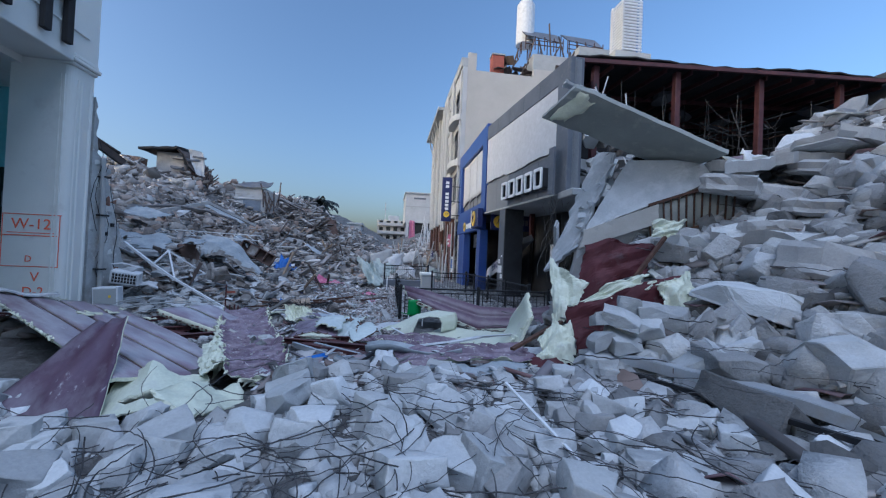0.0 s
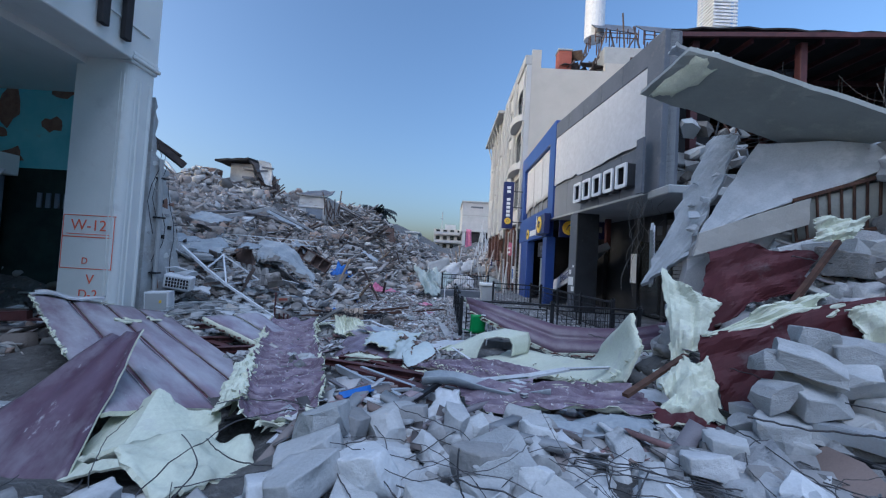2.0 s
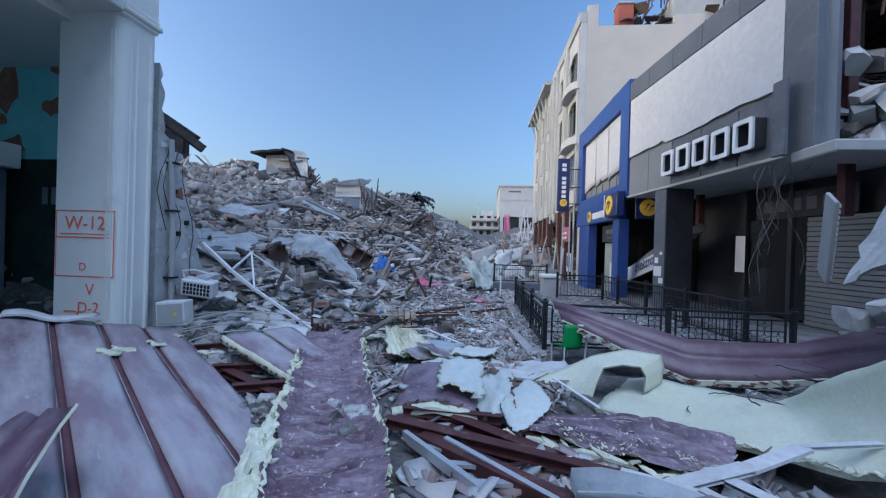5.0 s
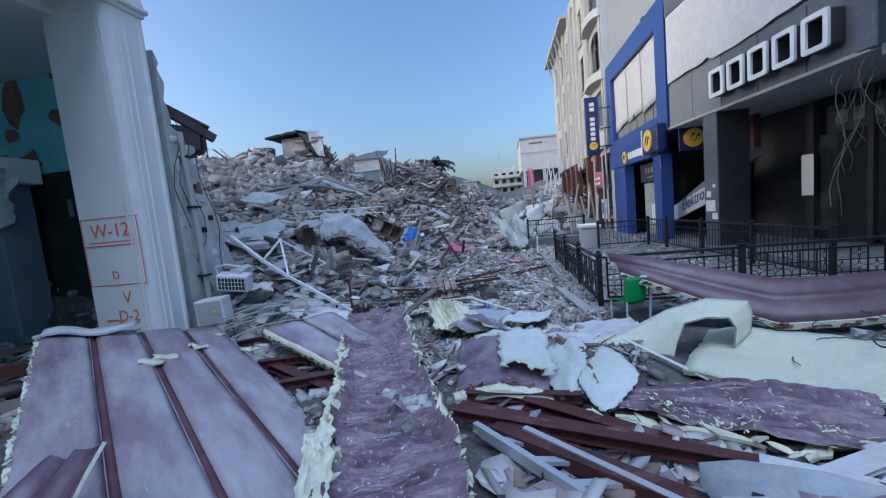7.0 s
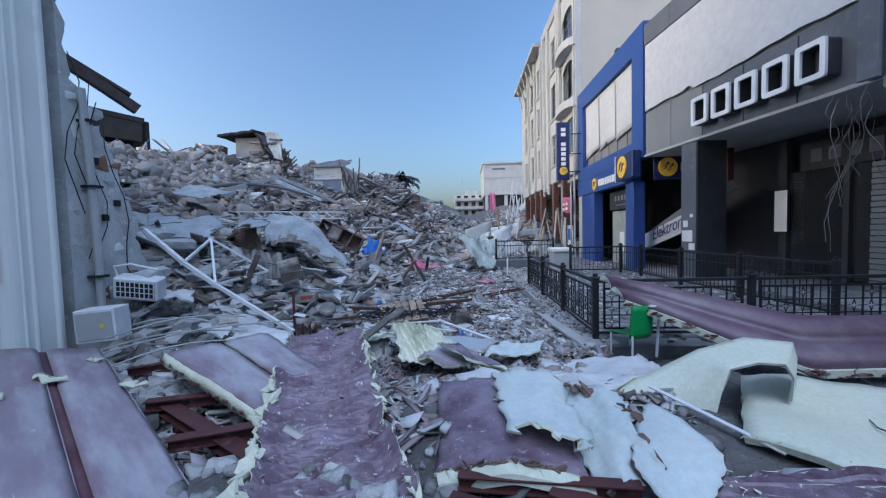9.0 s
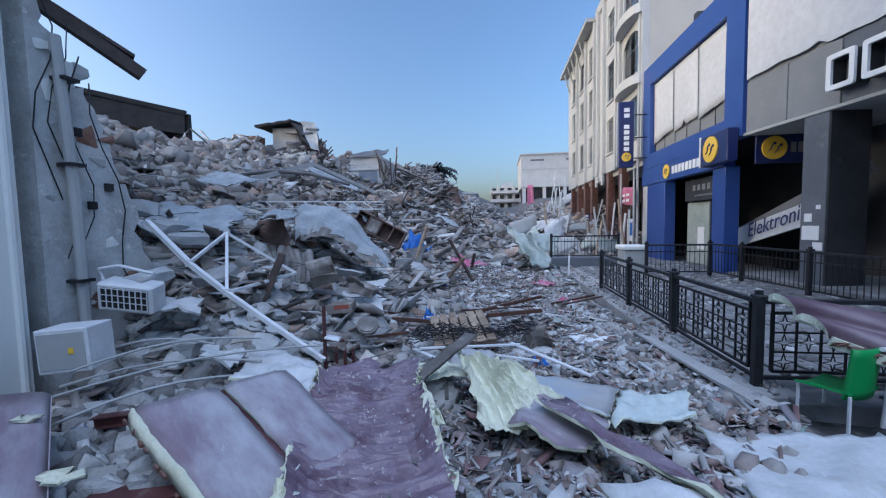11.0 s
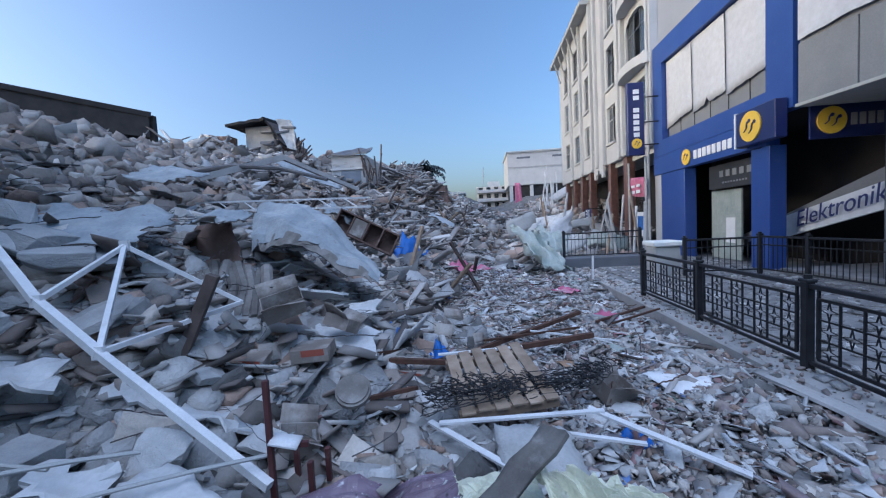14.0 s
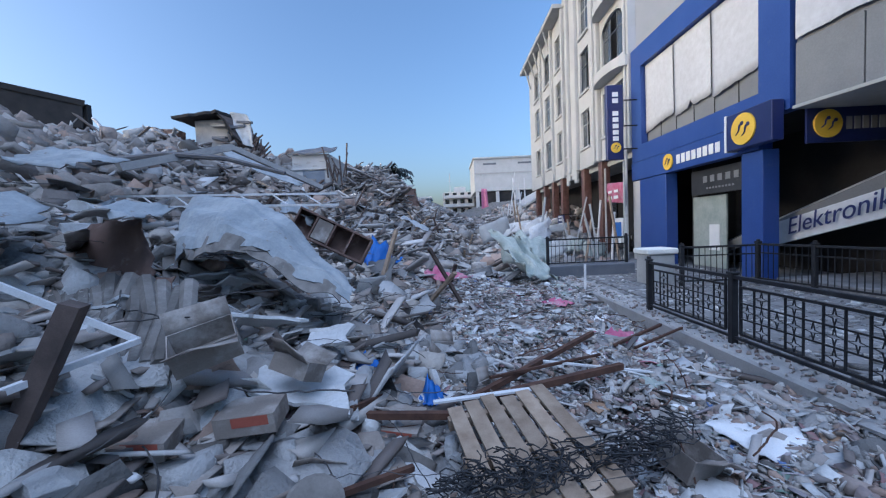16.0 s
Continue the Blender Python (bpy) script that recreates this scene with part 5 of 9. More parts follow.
for k in range(60):
    a = 6.2832 * k / 60 + rr.uniform(-0.2, 0.2)
    L = rr.uniform(0.7, 2.3) * (1.15 if math.cos(a) > 0 else 0.8)
    lift = rr.uniform(-0.9, 0.95)
    spine = [Vector((math.cos(a) * L * t / 7, math.sin(a) * L * t / 7, 5.4 - rr.uniform(0, 0.1) + L * (lift * t / 7 - 0.42 * (t / 7) ** 2))) for t in range(8)]
    tube(bm, spine, 0.05, 4, 0.02)
    for t in range(1, 8):
        for s in (-1, 1):
            side = Vector((-math.sin(a), math.cos(a), 0)) * s
            p = spine[t]
            q = p + side * 0.75 * (1 - t / 12) + Vector((math.cos(a) * 0.3, math.sin(a) * 0.3, -0.25 - rr.uniform(0, 0.4)))
            w = Vector((math.cos(a), math.sin(a), 0.3)) * 0.17
            bm.faces.new([bm.verts.new(x) for x in (p - w, p + w, q)])
for k in range(70):
    a = rr.uniform(0, 6.2832)
    L = rr.uniform(0.7, 2.0)
    z0 = rr.uniform(3.4, 5.5)
    p = Vector((rr.uniform(-0.4, 0.4), rr.uniform(-0.4, 0.4), z0))
    q = p + Vector((math.cos(a) * L, math.sin(a) * L, -rr.uniform(0.2, 1.6)))
    w = Vector((-math.sin(a), math.cos(a), 0.2)) * rr.uniform(0.15, 0.4)
    m = p.lerp(q, 0.55) + Vector((0, 0, 0.3))
    bm.faces.new([bm.verts.new(x) for x in (p, m + w, q, m - w)])
part("crown", bm, M_leaf, palm)

farw = thing("far_white_building", "large plain white block closing the street", "building", (6.6, 114, 0))
boxpart("wall", (0, 0, 11.5), (26, 18, 20.2), M_facade, farw, bev=0.05)
boxpart("parapet", (-0.3, -0.3, 20.2), (26.3, 18, 20.7), M_soffit, farw, bev=0.05)
# solid near-black block replaces the shade inside open floors
boxpart("recess", (1.0, 0.6, 0), (26, 18, 11.4), M_dark, farw, "near-black block painted as shade of open lower floors", 0)
bm = bmesh.new()
for k in range(5):
    box(bm, (0.3 + k * 5.5, 0.1, 0), (1.2 + k * 5.5, 0.55, 11.45))
part("pier", bm, M_facade, farw)
for x0 in (2.5, 12, 19):
    boxpart("roof_vent", (x0, -0.06, 18.6), (x0 + 3.6, -0.005, 19.1), M_fascia, farw, bev=0)
boxpart("string_course", (0, -0.1, 16.2), (26, -0.005, 16.5), M_soffit, farw, bev=0)
flap = thing("red_curtain", "red cloth hanging from a broken floor", "curtain", (7.4, 105, 0))
sheet("cloth", patch((0, 0, 3.5), (2.0, 0, 4.0), (1.6, 0, 11.2), (0.2, 0, 11.4), 6, 8, lambda u, v: 0.3 * math.sin(u * 8 + v * 3)), 0.05, M_pink, flap)
low = thing("far_apartment_block", "distant cream apartment block with balcony bands", "building", (-2.5, 140, 0))
boxpart("wall", (0, 0, 0), (14, 12, 14.0), M_cream, low, bev=0.05)
for k in range(4):
    boxpart("balcony", (0.3, -1.2, 2.9 + k * 3.0), (13.5, 0, 3.9 + k * 3.0), M_facade, low, bev=0.03)
    for j in range(5):
        boxpart("window", (0.8 + j * 2.6, -0.05, 4.1 + k * 3.0 if k < 3 else 13.0), (2.2 + j * 2.6, -0.005, 5.5 + k * 3.0 if k < 3 else 13.8), M_shopglass, low, bev=0)
boxpart("rooftop_hut", (4, 3, 14), (8, 7, 16), M_facade, low)
mast = thing("antenna_mast", "thin far radio mast", "mast", (0.2, 150, 0))
bm = bmesh.new()
tube(bm, [(0, 0, 0), (0, 0, 22)], 0.14, 6)
tube(bm, [(-0.8, 0, 19), (0.8, 0, 19)], 0.08, 4)
part("pole", bm, M_soffit, mast)
low2 = thing("far_house", "distant low house behind the rubble", "house", (-13, 95, 0))
boxpart("wall", (0, 0, 0), (8, 8, 8.6), M_facade, low2, bev=0.05)
boxpart("roof", (-0.4, -0.4, 8.6), (8.4, 8.4, 9.1), M_soffit, low2, bev=0.05)
for j in range(3):
    boxpart("window", (0.8 + j * 2.4, -0.05, 6.4), (2.0 + j * 2.4, -0.005, 7.8), M_shopglass, low2, bev=0)
rst = thing("collapsed_far_block", "pancaked grey floors leaning out beside the street", "ruin", (9.5, 60, 0))
for k in range(5):
    sheet("floor_slab", patch((-3 + k * 0.5, -3, 1.0 + k * 0.8), (5, -4, 2.4 + k * 1.3), (5, 6, 2.8 + k * 1.4), (-2 + k * 0.4, 6, 1.4 + k * 0.9), 4, 3), 0.25, [M_grey, M_soffit], rst, smooth=False, jag=0.2, seed=k)
for k in range(16):
    bm = bmesh.new()
    a = Vector((rr.uniform(-3, 3), rr.uniform(-4, 0), rr.uniform(0.5, 3)))
    bar(bm, a, a + Vector((rr.uniform(-1.5, 1.5), 0.3, rr.uniform(2, 6))), 0.14, 0.1)
    part("leaning_beam", bm, M_wsheet, rst)

# ---- loose rubble, by stretches of the plan ----
rt = random.Random(12)
CHUNK = [raw(chop(rt, rt.choice((3, 4, 5, 6)), rt.uniform(0.6, 0.95), 0.03)) for _ in range(18)]
FLAT = [raw(chop(rt, rt.choice((3, 4, 5)), rt.uniform(0.22, 0.42), 0.02)) for _ in range(12)]


def shard(rnd):
    """A broken flat slab piece with sharp corners."""
    bm = bmesh.new()
    n = rnd.randint(4, 6)
    h = rnd.uniform(0.08, 0.22)
    ang = sorted(rnd.uniform(0, 6.28) for _ in range(n))
    ang = [6.2832 * i / n + rnd.uniform(-0.35, 0.35) for i in range(n)]
    top = [bm.verts.new((0.55 * math.cos(q) * rnd.uniform(0.7, 1.1), 0.45 * math.sin(q) * rnd.uniform(0.7, 1.1), h + rnd.uniform(-0.03, 0.03))) for q in ang]
    bot = [bm.verts.new((v.co.x * rnd.uniform(0.85, 1.1), v.co.y * rnd.uniform(0.85, 1.1), -h)) for v in top]
    bm.faces.new(top)
    bm.faces.new(bot[::-1])
    for i in range(n):
        j = (i + 1) % n
        bm.faces.new((top[i], bot[i], bot[j], top[j]))
    return bm


SLAB = [raw(shard(rt)) for _ in range(12)]


def splinter(rnd):
    """A thin board with ragged ends, one unit long."""
    bm = bmesh.new()
    w = rnd.uniform(0.05, 0.12)
    h = rnd.uniform(0.012, 0.03)
    box(bm, (-0.5, -w, -h), (0.5, w, h))
    for v in bm.verts:
        v.co.x += rnd.uniform(-0.08, 0.08)
        v.co.z += rnd.uniform(-0.01, 0.01)
    return bm


def scrap(rnd):
    """A crumpled flat scrap of about unit size."""
    bm = bmesh.new()
    top = [[bm.verts.new((i * 0.4 - 0.4 + rnd.uniform(-0.12, 0.12), j * 0.3 - 0.3 + rnd.uniform(-0.1, 0.1), rnd.uniform(-0.1, 0.1))) for i in range(3)] for j in range(3)]
    for j in range(2):
        for i in range(2):
            bm.faces.new((top[j][i], top[j][i + 1], top[j + 1][i + 1], top[j + 1][i]))
    r = bmesh.ops.extrude_face_region(bm, geom=list(bm.faces))
    for v in r["geom"]:
        if isinstance(v, bmesh.types.BMVert):
            v.co.z -= 0.03
    return bm


M_torn = surf("torn_sheet_scraps", (0.2, 0.16, 0.17), (0.4, 0.37, 0.37), 3.0, 0.6, bump=0.3, bscale=25, dist=0.01,
              island=0.3, cols=((0.1, 0.03, 0.035), (0.45, 0.45, 0.45), (0.16, 0.09, 0.1), (0.6, 0.61, 0.55), (0.22, 0.2, 0.2), (0.3, 0.22, 0.18)))
STICK = [raw(splinter(rt)) for _ in range(8)]
SCRAP = [raw(scrap(rt)) for _ in range(8)]


def spots(rs, n, x0, x1, y0, y1, sink=0.0, keep=None, anywhere=False):
    x, y = rs.uniform(x0, x1, n), rs.uniform(y0, y1, n)
    ok = ~((x > 2.35) & (y > 8.6) & (y < 24))
    ok &= ~((x < 5.1) & (x > 2.6) & (y > 4.0) & (y < 8.7) & (x + y > 8.2))
    ok &= ~((x < -4.9) & (y < 9.6)) & ~((x > 4.2) & (y > 6.7) & (y < 8.7))
    if anywhere:
        ok = x > -99
    if keep is not None:
        ok &= keep(x, y)
    x, y = x[ok], y[ok]
    return np.stack([x, y, lie(x, y) + sink], 1)


def sizes(rs, n, lo, hi, power=2.5, flat=1.0):
    s = lo + (hi - lo) * rs.uniform(0, 1, n) ** power
    return np.stack([s * rs.uniform(0.75, 1.3, n), s * rs.uniform(0.75, 1.3, n), s * rs.uniform(0.7, 1.1, n) * flat], 1)


rs = np.random.RandomState(3)
p = spots(rs, 12500, -4.5, 7.5, -6, 4.2, 0.0, lambda x, y: ~((x > -1.5) & (x < 1.0) & (y > 1.1)) & ~((x < 0.5) & (y > 2.6)))
strew("near_rubble", "white broken concrete lumps and plaster near the pillar", M_nearp, CHUNK, p, sizes(rs, len(p), 0.025, 0.22, 2.2), rs)
p = spots(rs, 620, 0.7, 5.0, 2.0, 5.0, 0.06)
s = sizes(rs, len(p), 0.2, 0.95, 1.8)
strew("bent_strips", "bent pale metal strips and slats in the debris", M_scrap, STICK, p, s[:, :1] * np.array([[1.0, 0.9, 1.0]]), rs, 0.5)
p = spots(rs, 420, 0.7, 5.2, 2.0, 5.2, 0.07)
strew("torn_scraps", "torn foam, sheet and board scraps in the debris", M_scrap, SCRAP, p, sizes(rs, len(p), 0.12, 0.5, 1.6), rs, 0.6)
p = spots(rs, 9500, 4.2, 16, -5, 8.6, 0.03)
strew("heap_rubble", "grey and white concrete lumps of a collapsed house", M_concp, CHUNK + SLAB[:3] + FLAT[:2], p, sizes(rs, len(p), 0.06, 0.55, 2.5), rs)
p = spots(rs, 760, 4.6, 15, -3, 8.0, 0.14)
s = sizes(rs, len(p), 0.3, 1.2, 2.0)
strew("heap_timber", "splintered boards and bent strips in the heap", M_plankp, STICK, p, s[:, :1] * np.array([[1.0, 0.6, 0.8]]), rs, 0.6)
p = spots(rs, 420, 4.6, 15, -3, 8.0, 0.14)
strew("heap_sheets", "torn maroon and grey sheet scraps in the heap", M_torn, SCRAP, p, sizes(rs, len(p), 0.2, 0.8, 2.0), rs, 0.7)
p = spots(rs, 9000, -13, -1.6, 8.6, 24, 0.02, lambda x, y: ~((x > -4.8) & (x < -2.7) & (y > 11.9) & (y < 13.0)))
strew("slope_rubble", "mixed grey and brown rubble on the slope", M_mixp, CHUNK[:6] + FLAT + SLAB, p, sizes(rs, len(p), 0.07, 0.5, 2.2), rs)
p = spots(rs, 1300, -5.2, -0.8, 8.3, 13.5, 0.05)
strew("slope_foot_rubble", "white plaster lumps and board pieces at the slope foot", M_concp, FLAT + SLAB + CHUNK[:4], p, sizes(rs, len(p), 0.07, 0.45, 2.0), rs)
p = spots(rs, 1500, -6.0, -2.6, 6.3, 9.4, 0.03, None, True)
strew("corner_rubble", "pale broken plaster at the foot of the wall", M_concp, FLAT + CHUNK, p, sizes(rs, len(p), 0.05, 0.35, 2.2), rs)
p = spots(rs, 2600, -12, -4.3, -2, 9.2, 0.02, None, True)
strew("arcade_rubble", "grey plaster lumps and broken boards on the arcade floor", M_mixp, FLAT + SLAB + CHUNK[:4], p, sizes(rs, len(p), 0.05, 0.5, 2.4), rs)
p = spots(rs, 500, -11, -4.4, 0, 8.8, 0.1, None, True)
s = sizes(rs, len(p), 0.3, 1.6, 2.0)
strew("arcade_timber", "dark splintered boards on the arcade floor", M_plankp, STICK, p, s[:, :1] * np.array([[1.0, 0.8, 0.8]]), rs, 0.4)
p = spots(rs, 2600, 2.5, 7.5, 8.8, 22, 0.0, None, True)
p[:, 2] = 0.02
strew("pavement_rubble", "small grey stones and scraps strewn over the pavement", M_concp, FLAT, p, sizes(rs, len(p), 0.02, 0.16, 3.0), rs, 0.4)
p = spots(rs, 15000, -26, -6.5, 12, 34, 0.03)
strew("mound_rubble", "pale crumbled plaster and masonry of the mound", M_wallp, CHUNK[:2] + FLAT[:3] + SLAB, p, sizes(rs, len(p), 0.1, 0.75, 2.4), rs)
p = spots(rs, 3500, -45, -10, 30, 55, 0.05)
strew("back_rubble", "pale crumbled masonry behind the crest", M_wallp, FLAT + SLAB, p, sizes(rs, len(p), 0.2, 0.9, 2.0), rs)
p = spots(rs, 6000, -25, 12, 24, 75, 0.05)
strew("far_rubble", "mixed rubble and boards filling the far street", M_mixp, CHUNK + FLAT, p, sizes(rs, len(p), 0.15, 0.9, 2.2), rs)
p = spots(rs, 7500, -2.5, 2.5, 4.5, 24, 0.015)
strew("street_grit", "small stones and broken tiles over the street", M_concp, CHUNK, p, sizes(rs, len(p), 0.02, 0.15, 2.2), rs)
p = spots(rs, 7000, -3.4, 2.5, 5.5, 27, 0.03)
s = sizes(rs, len(p), 0.12, 0.6, 1.6)
strew("street_scraps", "flattened scraps, slats and torn boards over the street", M_scrap, STICK, p, s[:, :1] * np.array([[1.0, 0.55, 1.0]]), rs, 0.6)
p = spots(rs, 2400, -3.4, 2.5, 5.5, 26, 0.04)
strew("street_litter", "crumpled sheets of paper, cloth and plastic over the street", M_scrap, SCRAP, p, sizes(rs, len(p), 0.05, 0.3, 2.0), rs, 0.9)
p = np.concatenate([spots(rs, 700, -21, -16, 33.5, 36.2), spots(rs, 900, -9.5, -5, 38, 50)])
p[:, 2] += rs.uniform(0, 1, len(p)) ** 2 * 1.3
s = sizes(rs, len(p), 0.4, 2.4, 1.6)
strew("roof_debris", "dark splintered roof timbers heaped round the ruined houses", M_plankp, STICK, p, s[:, :1] * np.array([[1.0, 0.7, 1.2]]), rs, 0.9)
p = np.concatenate([spots(rs, 900, -22, -15, 33, 36.0), spots(rs, 1300, -16, -6, 40, 50)])
p[:, 2] += rs.uniform(0, 1, len(p)) ** 2 * 0.9
strew("ruin_debris", "dark broken masonry heaped round the ruined houses", M_mixp, SLAB + CHUNK[:3], p, sizes(rs, len(p), 0.25, 1.3, 2.0), rs)
p = spots(rs, 1100, -2.6, 2.3, 8.2, 12.5, 0.09)
strew("white_scraps", "crumpled white paper and plaster flakes on the street", M_nearp, SCRAP + STICK[:3], p, sizes(rs, len(p), 0.04, 0.22, 2.0), rs, 0.9)
rw = np.random.RandomState(77)
p = spots(rw, 900, -2.8, 2.2, 12, 21, 0.1)
strew("pale_scraps", "torn white paper, foam and plaster flakes along the street", M_nearp, SCRAP + STICK[:3], p, sizes(rw, len(p), 0.06, 0.3, 2.0), rw, 0.9)
p = spots(rs, 1500, 1.5, 2.33, 8.2, 22, 0.04)
strew("kerb_rubble", "broken concrete lumps and tiles along the kerb", M_concp, CHUNK + FLAT, p, sizes(rs, len(p), 0.03, 0.2, 2.4), rs)
p = spots(rs, 11000, -6.5, -1.2, 8.4, 17, 0.05)
strew("slope_grit", "fine broken plaster, tile and grit on the slope", M_mixp, FLAT + CHUNK[:4], p, sizes(rs, len(p), 0.025, 0.16, 2.2), rs)
p = spots(rs, 11000, -2.8, 2.5, 6.5, 18, 0.06)
strew("street_flakes", "fine flakes of paper, plaster and plastic over the street", M_scrap, STICK + SCRAP[:2], p, sizes(rs, len(p), 0.03, 0.2, 1.8), rs, 0.7)
p = spots(rs, 12000, 4.2, 13, -2.5, 7.5, 0.08)
strew("heap_grit", "fine broken concrete and plaster on the heap", M_concp, FLAT + CHUNK[:4], p, sizes(rs, len(p), 0.03, 0.2, 2.2), rs)
p = spots(rs, 3600, -1.2, 2.32, 6.8, 20, 0.04, lambda x, y: (x > -0.1) | (y > 9.2))
strew("brown_grit", "small brown stones, tile and mortar crumbs on the street", M_brown, CHUNK, p, sizes(rs, len(p), 0.025, 0.13, 2.0), rs)
p = spots(rs, 150, 1.1, 2.3, 7.2, 13, 0.05)
strew("kerb_lumps", "brown and grey concrete lumps below the kerb", M_brown, CHUNK, p, sizes(rs, len(p), 0.08, 0.24, 2.2, 0.7), rs)
p = spots(rs, 700, 2.3, 2.75, 8.9, 22, 0.0, None, True)
p[:, 2] = 0.015
strew("kerb_grit", "grit and crumbs on the kerb", M_brown, CHUNK, p, sizes(rs, len(p), 0.012, 0.07, 2.4), rs)
p = spots(rs, 700, -4.0, 2.5, 6.5, 24, 0.05)
strew("coloured_litter", "scattered coloured packaging and cloth", M_litter, SCRAP, p, sizes(rs, len(p), 0.08, 0.36, 2.2), rs, 0.5)
p = spots(rs, 3600, -12, 6, 10, 60, 0.12, lambda x, y: ((x < -2) | (y > 24)) & ((x > -6.5) | (y > 22)))
s = sizes(rs, len(p), 0.4, 2.2, 2.2)
strew("timber_debris", "splintered boards and slats over the slope", M_plankp, STICK, p, s[:, :1] * np.array([[1.0, 0.7, 0.8]]), rs, 0.7)
p = spots(rs, 380, -24, -7, 24, 40, 0.2)
s = sizes(rs, len(p), 0.5, 2.6, 2.0)
strew("crest_timber", "splintered rafters and poles sticking out of the crest", M_plankp, STICK, p, s[:, :1] * np.array([[1.0, 0.22, 0.6]]), rs, 1.0)
p = spots(rs, 1500, -13, 3, 9, 50, 0.15, lambda x, y: (x < -2) | (y > 20))
strew("sheet_debris", "bent pale sheets and panels among the rubble", M_concp, SCRAP, p, sizes(rs, len(p), 0.25, 1.2, 2.2), rs, 0.9)
p = spots(rs, 240, -2.6, 2.5, 12, 30, 0.05)
s = sizes(rs, len(p), 0.4, 1.4, 2.0)
strew("street_boards", "long slats and boards lying in the street", M_plankp, STICK, p, s[:, :1] * np.array([[1.0, 0.5, 0.6]]), rs, 0.25)


def snarl(name, label, n, x0, x1, y0, y1, length, r, seed, mat, lift=0.25, keep=None):
    """Tangled bars and wires bent over the rubble."""
    rn = random.Random(seed)
    bm = bmesh.new()
    for _ in range(n):
        x, y = rn.uniform(x0, x1), rn.uniform(y0, y1)
        if (x > 2.3 and y > 8.5) or (x < -4.8 and y < 9.5) or (keep and not keep(x, y)):
            continue
        a = rn.uniform(0, 6.28)
        z = float(lie(x, y)) + rn.uniform(0.03, lift)
        pts = []
        k = rn.randint(20, 28)
        bend = rn.uniform(-0.09, 0.09)
        for i in range(k):
            pts.append((x, y, z))
            bend = 0.96 * bend + rn.uniform(-0.035, 0.035)
            a += bend
            st = length / k * rn.uniform(0.6, 1.3)
            x, y = x + math.cos(a) * st, y + math.sin(a) * st
            z = max(float(lie(x, y)) + 0.02, z + rn.uniform(-0.014, 0.015))
        tube(bm, pts, r * rn.uniform(0.6, 1.4), 4)
    ob = part(name, bm, mat)
    return tagged(ob, label, "rebar", kind="stuff")


snarl("tangled_rebar", "tangled thin grey reinforcing bars over the rubble", 520, -2.0, 7.0, -2.5, 1.7, 1.5, 0.0038, 6, M_rebar, 0.3, lambda x, y: not (-2.0 < x < 1.3 and y > 0.7))
snarl("slope_wire", "bent wires and bars among the slope rubble", 220, -8, -2, 8.8, 18, 1.5, 0.0045, 8, M_rebar)
snarl("street_bars", "bent rusty bars and sticks in the street", 70, -2.2, 2.2, 10, 24, 1.1, 0.007, 9, M_rust)
snarl("heap_rebar", "bent reinforcing bars out of the concrete heap", 130, 4.5, 13, -2, 7.5, 1.5, 0.007, 10, M_rebar)

rsl = np.random.RandomState(29)
p = spots(rsl, 260, -5.4, -1.7, 8.8, 13.2, 0.12)
q = sizes(rsl, len(p), 0.3, 1.1, 1.8)
strew("slope_boards", "broken boards, slats and battens over the slope foot", M_plankp, STICK, p, q[:, :1] * np.array([[1.0, 0.9, 1.0]]), rsl, 0.7)
p = spots(rsl, 130, -5.2, -1.7, 8.8, 13.2, 0.12)
strew("torn_cardboard", "torn brown cardboard pieces among the slope rubble", M_card, SCRAP, p, sizes(rsl, len(p), 0.15, 0.5, 1.6), rsl, 0.9)
p = spots(rsl, 9000, -2.8, 2.33, 8.0, 16, 0.07)
strew("street_crumbs", "fine brown and grey crumbs of brick, tile and plaster", M_mixp, CHUNK[:8], p, sizes(rsl, len(p), 0.015, 0.09, 2.2), rsl)
p = spots(rsl, 240, -2.2, 2.2, 8.6, 20, 0.06)
q = sizes(rsl, len(p), 0.25, 1.0, 1.8)
strew("street_slats", "brown battens, slats and bent bars along the street", M_plankp, STICK, p, q[:, :1] * np.array([[1.0, 0.45, 1.0]]), rsl, 0.35)

# ---- railings beside the shops ----


def star_cell(bm, cx, cz, w, h, t):
    """A concave four-pointed star of flat iron, one closed ring."""
    def ring(k):
        tips = [(cx, cz + h * k), (cx + w * k, cz), (cx, cz - h * k), (cx - w * k, cz)]
        out = []
        for i, a in enumerate(tips):
            b = tips[(i + 1) % 4]
            out += [a, ((a[0] + b[0]) * 0.19 + cx * 0.62, (a[1] + b[1]) * 0.19 + cz * 0.62)]
        return out
    lay = [[bm.verts.new((x, y, z)) for x, z in ring(k)] for k, y in ((1.0, -t / 2), (0.78, -t / 2), (0.78, t / 2), (1.0, t / 2))]
    for A, B in zip(lay, lay[1:] + lay[:1]):
        for i in range(8):
            bm.faces.new((A[i], A[(i + 1) % 8], B[(i + 1) % 8], B[i]))


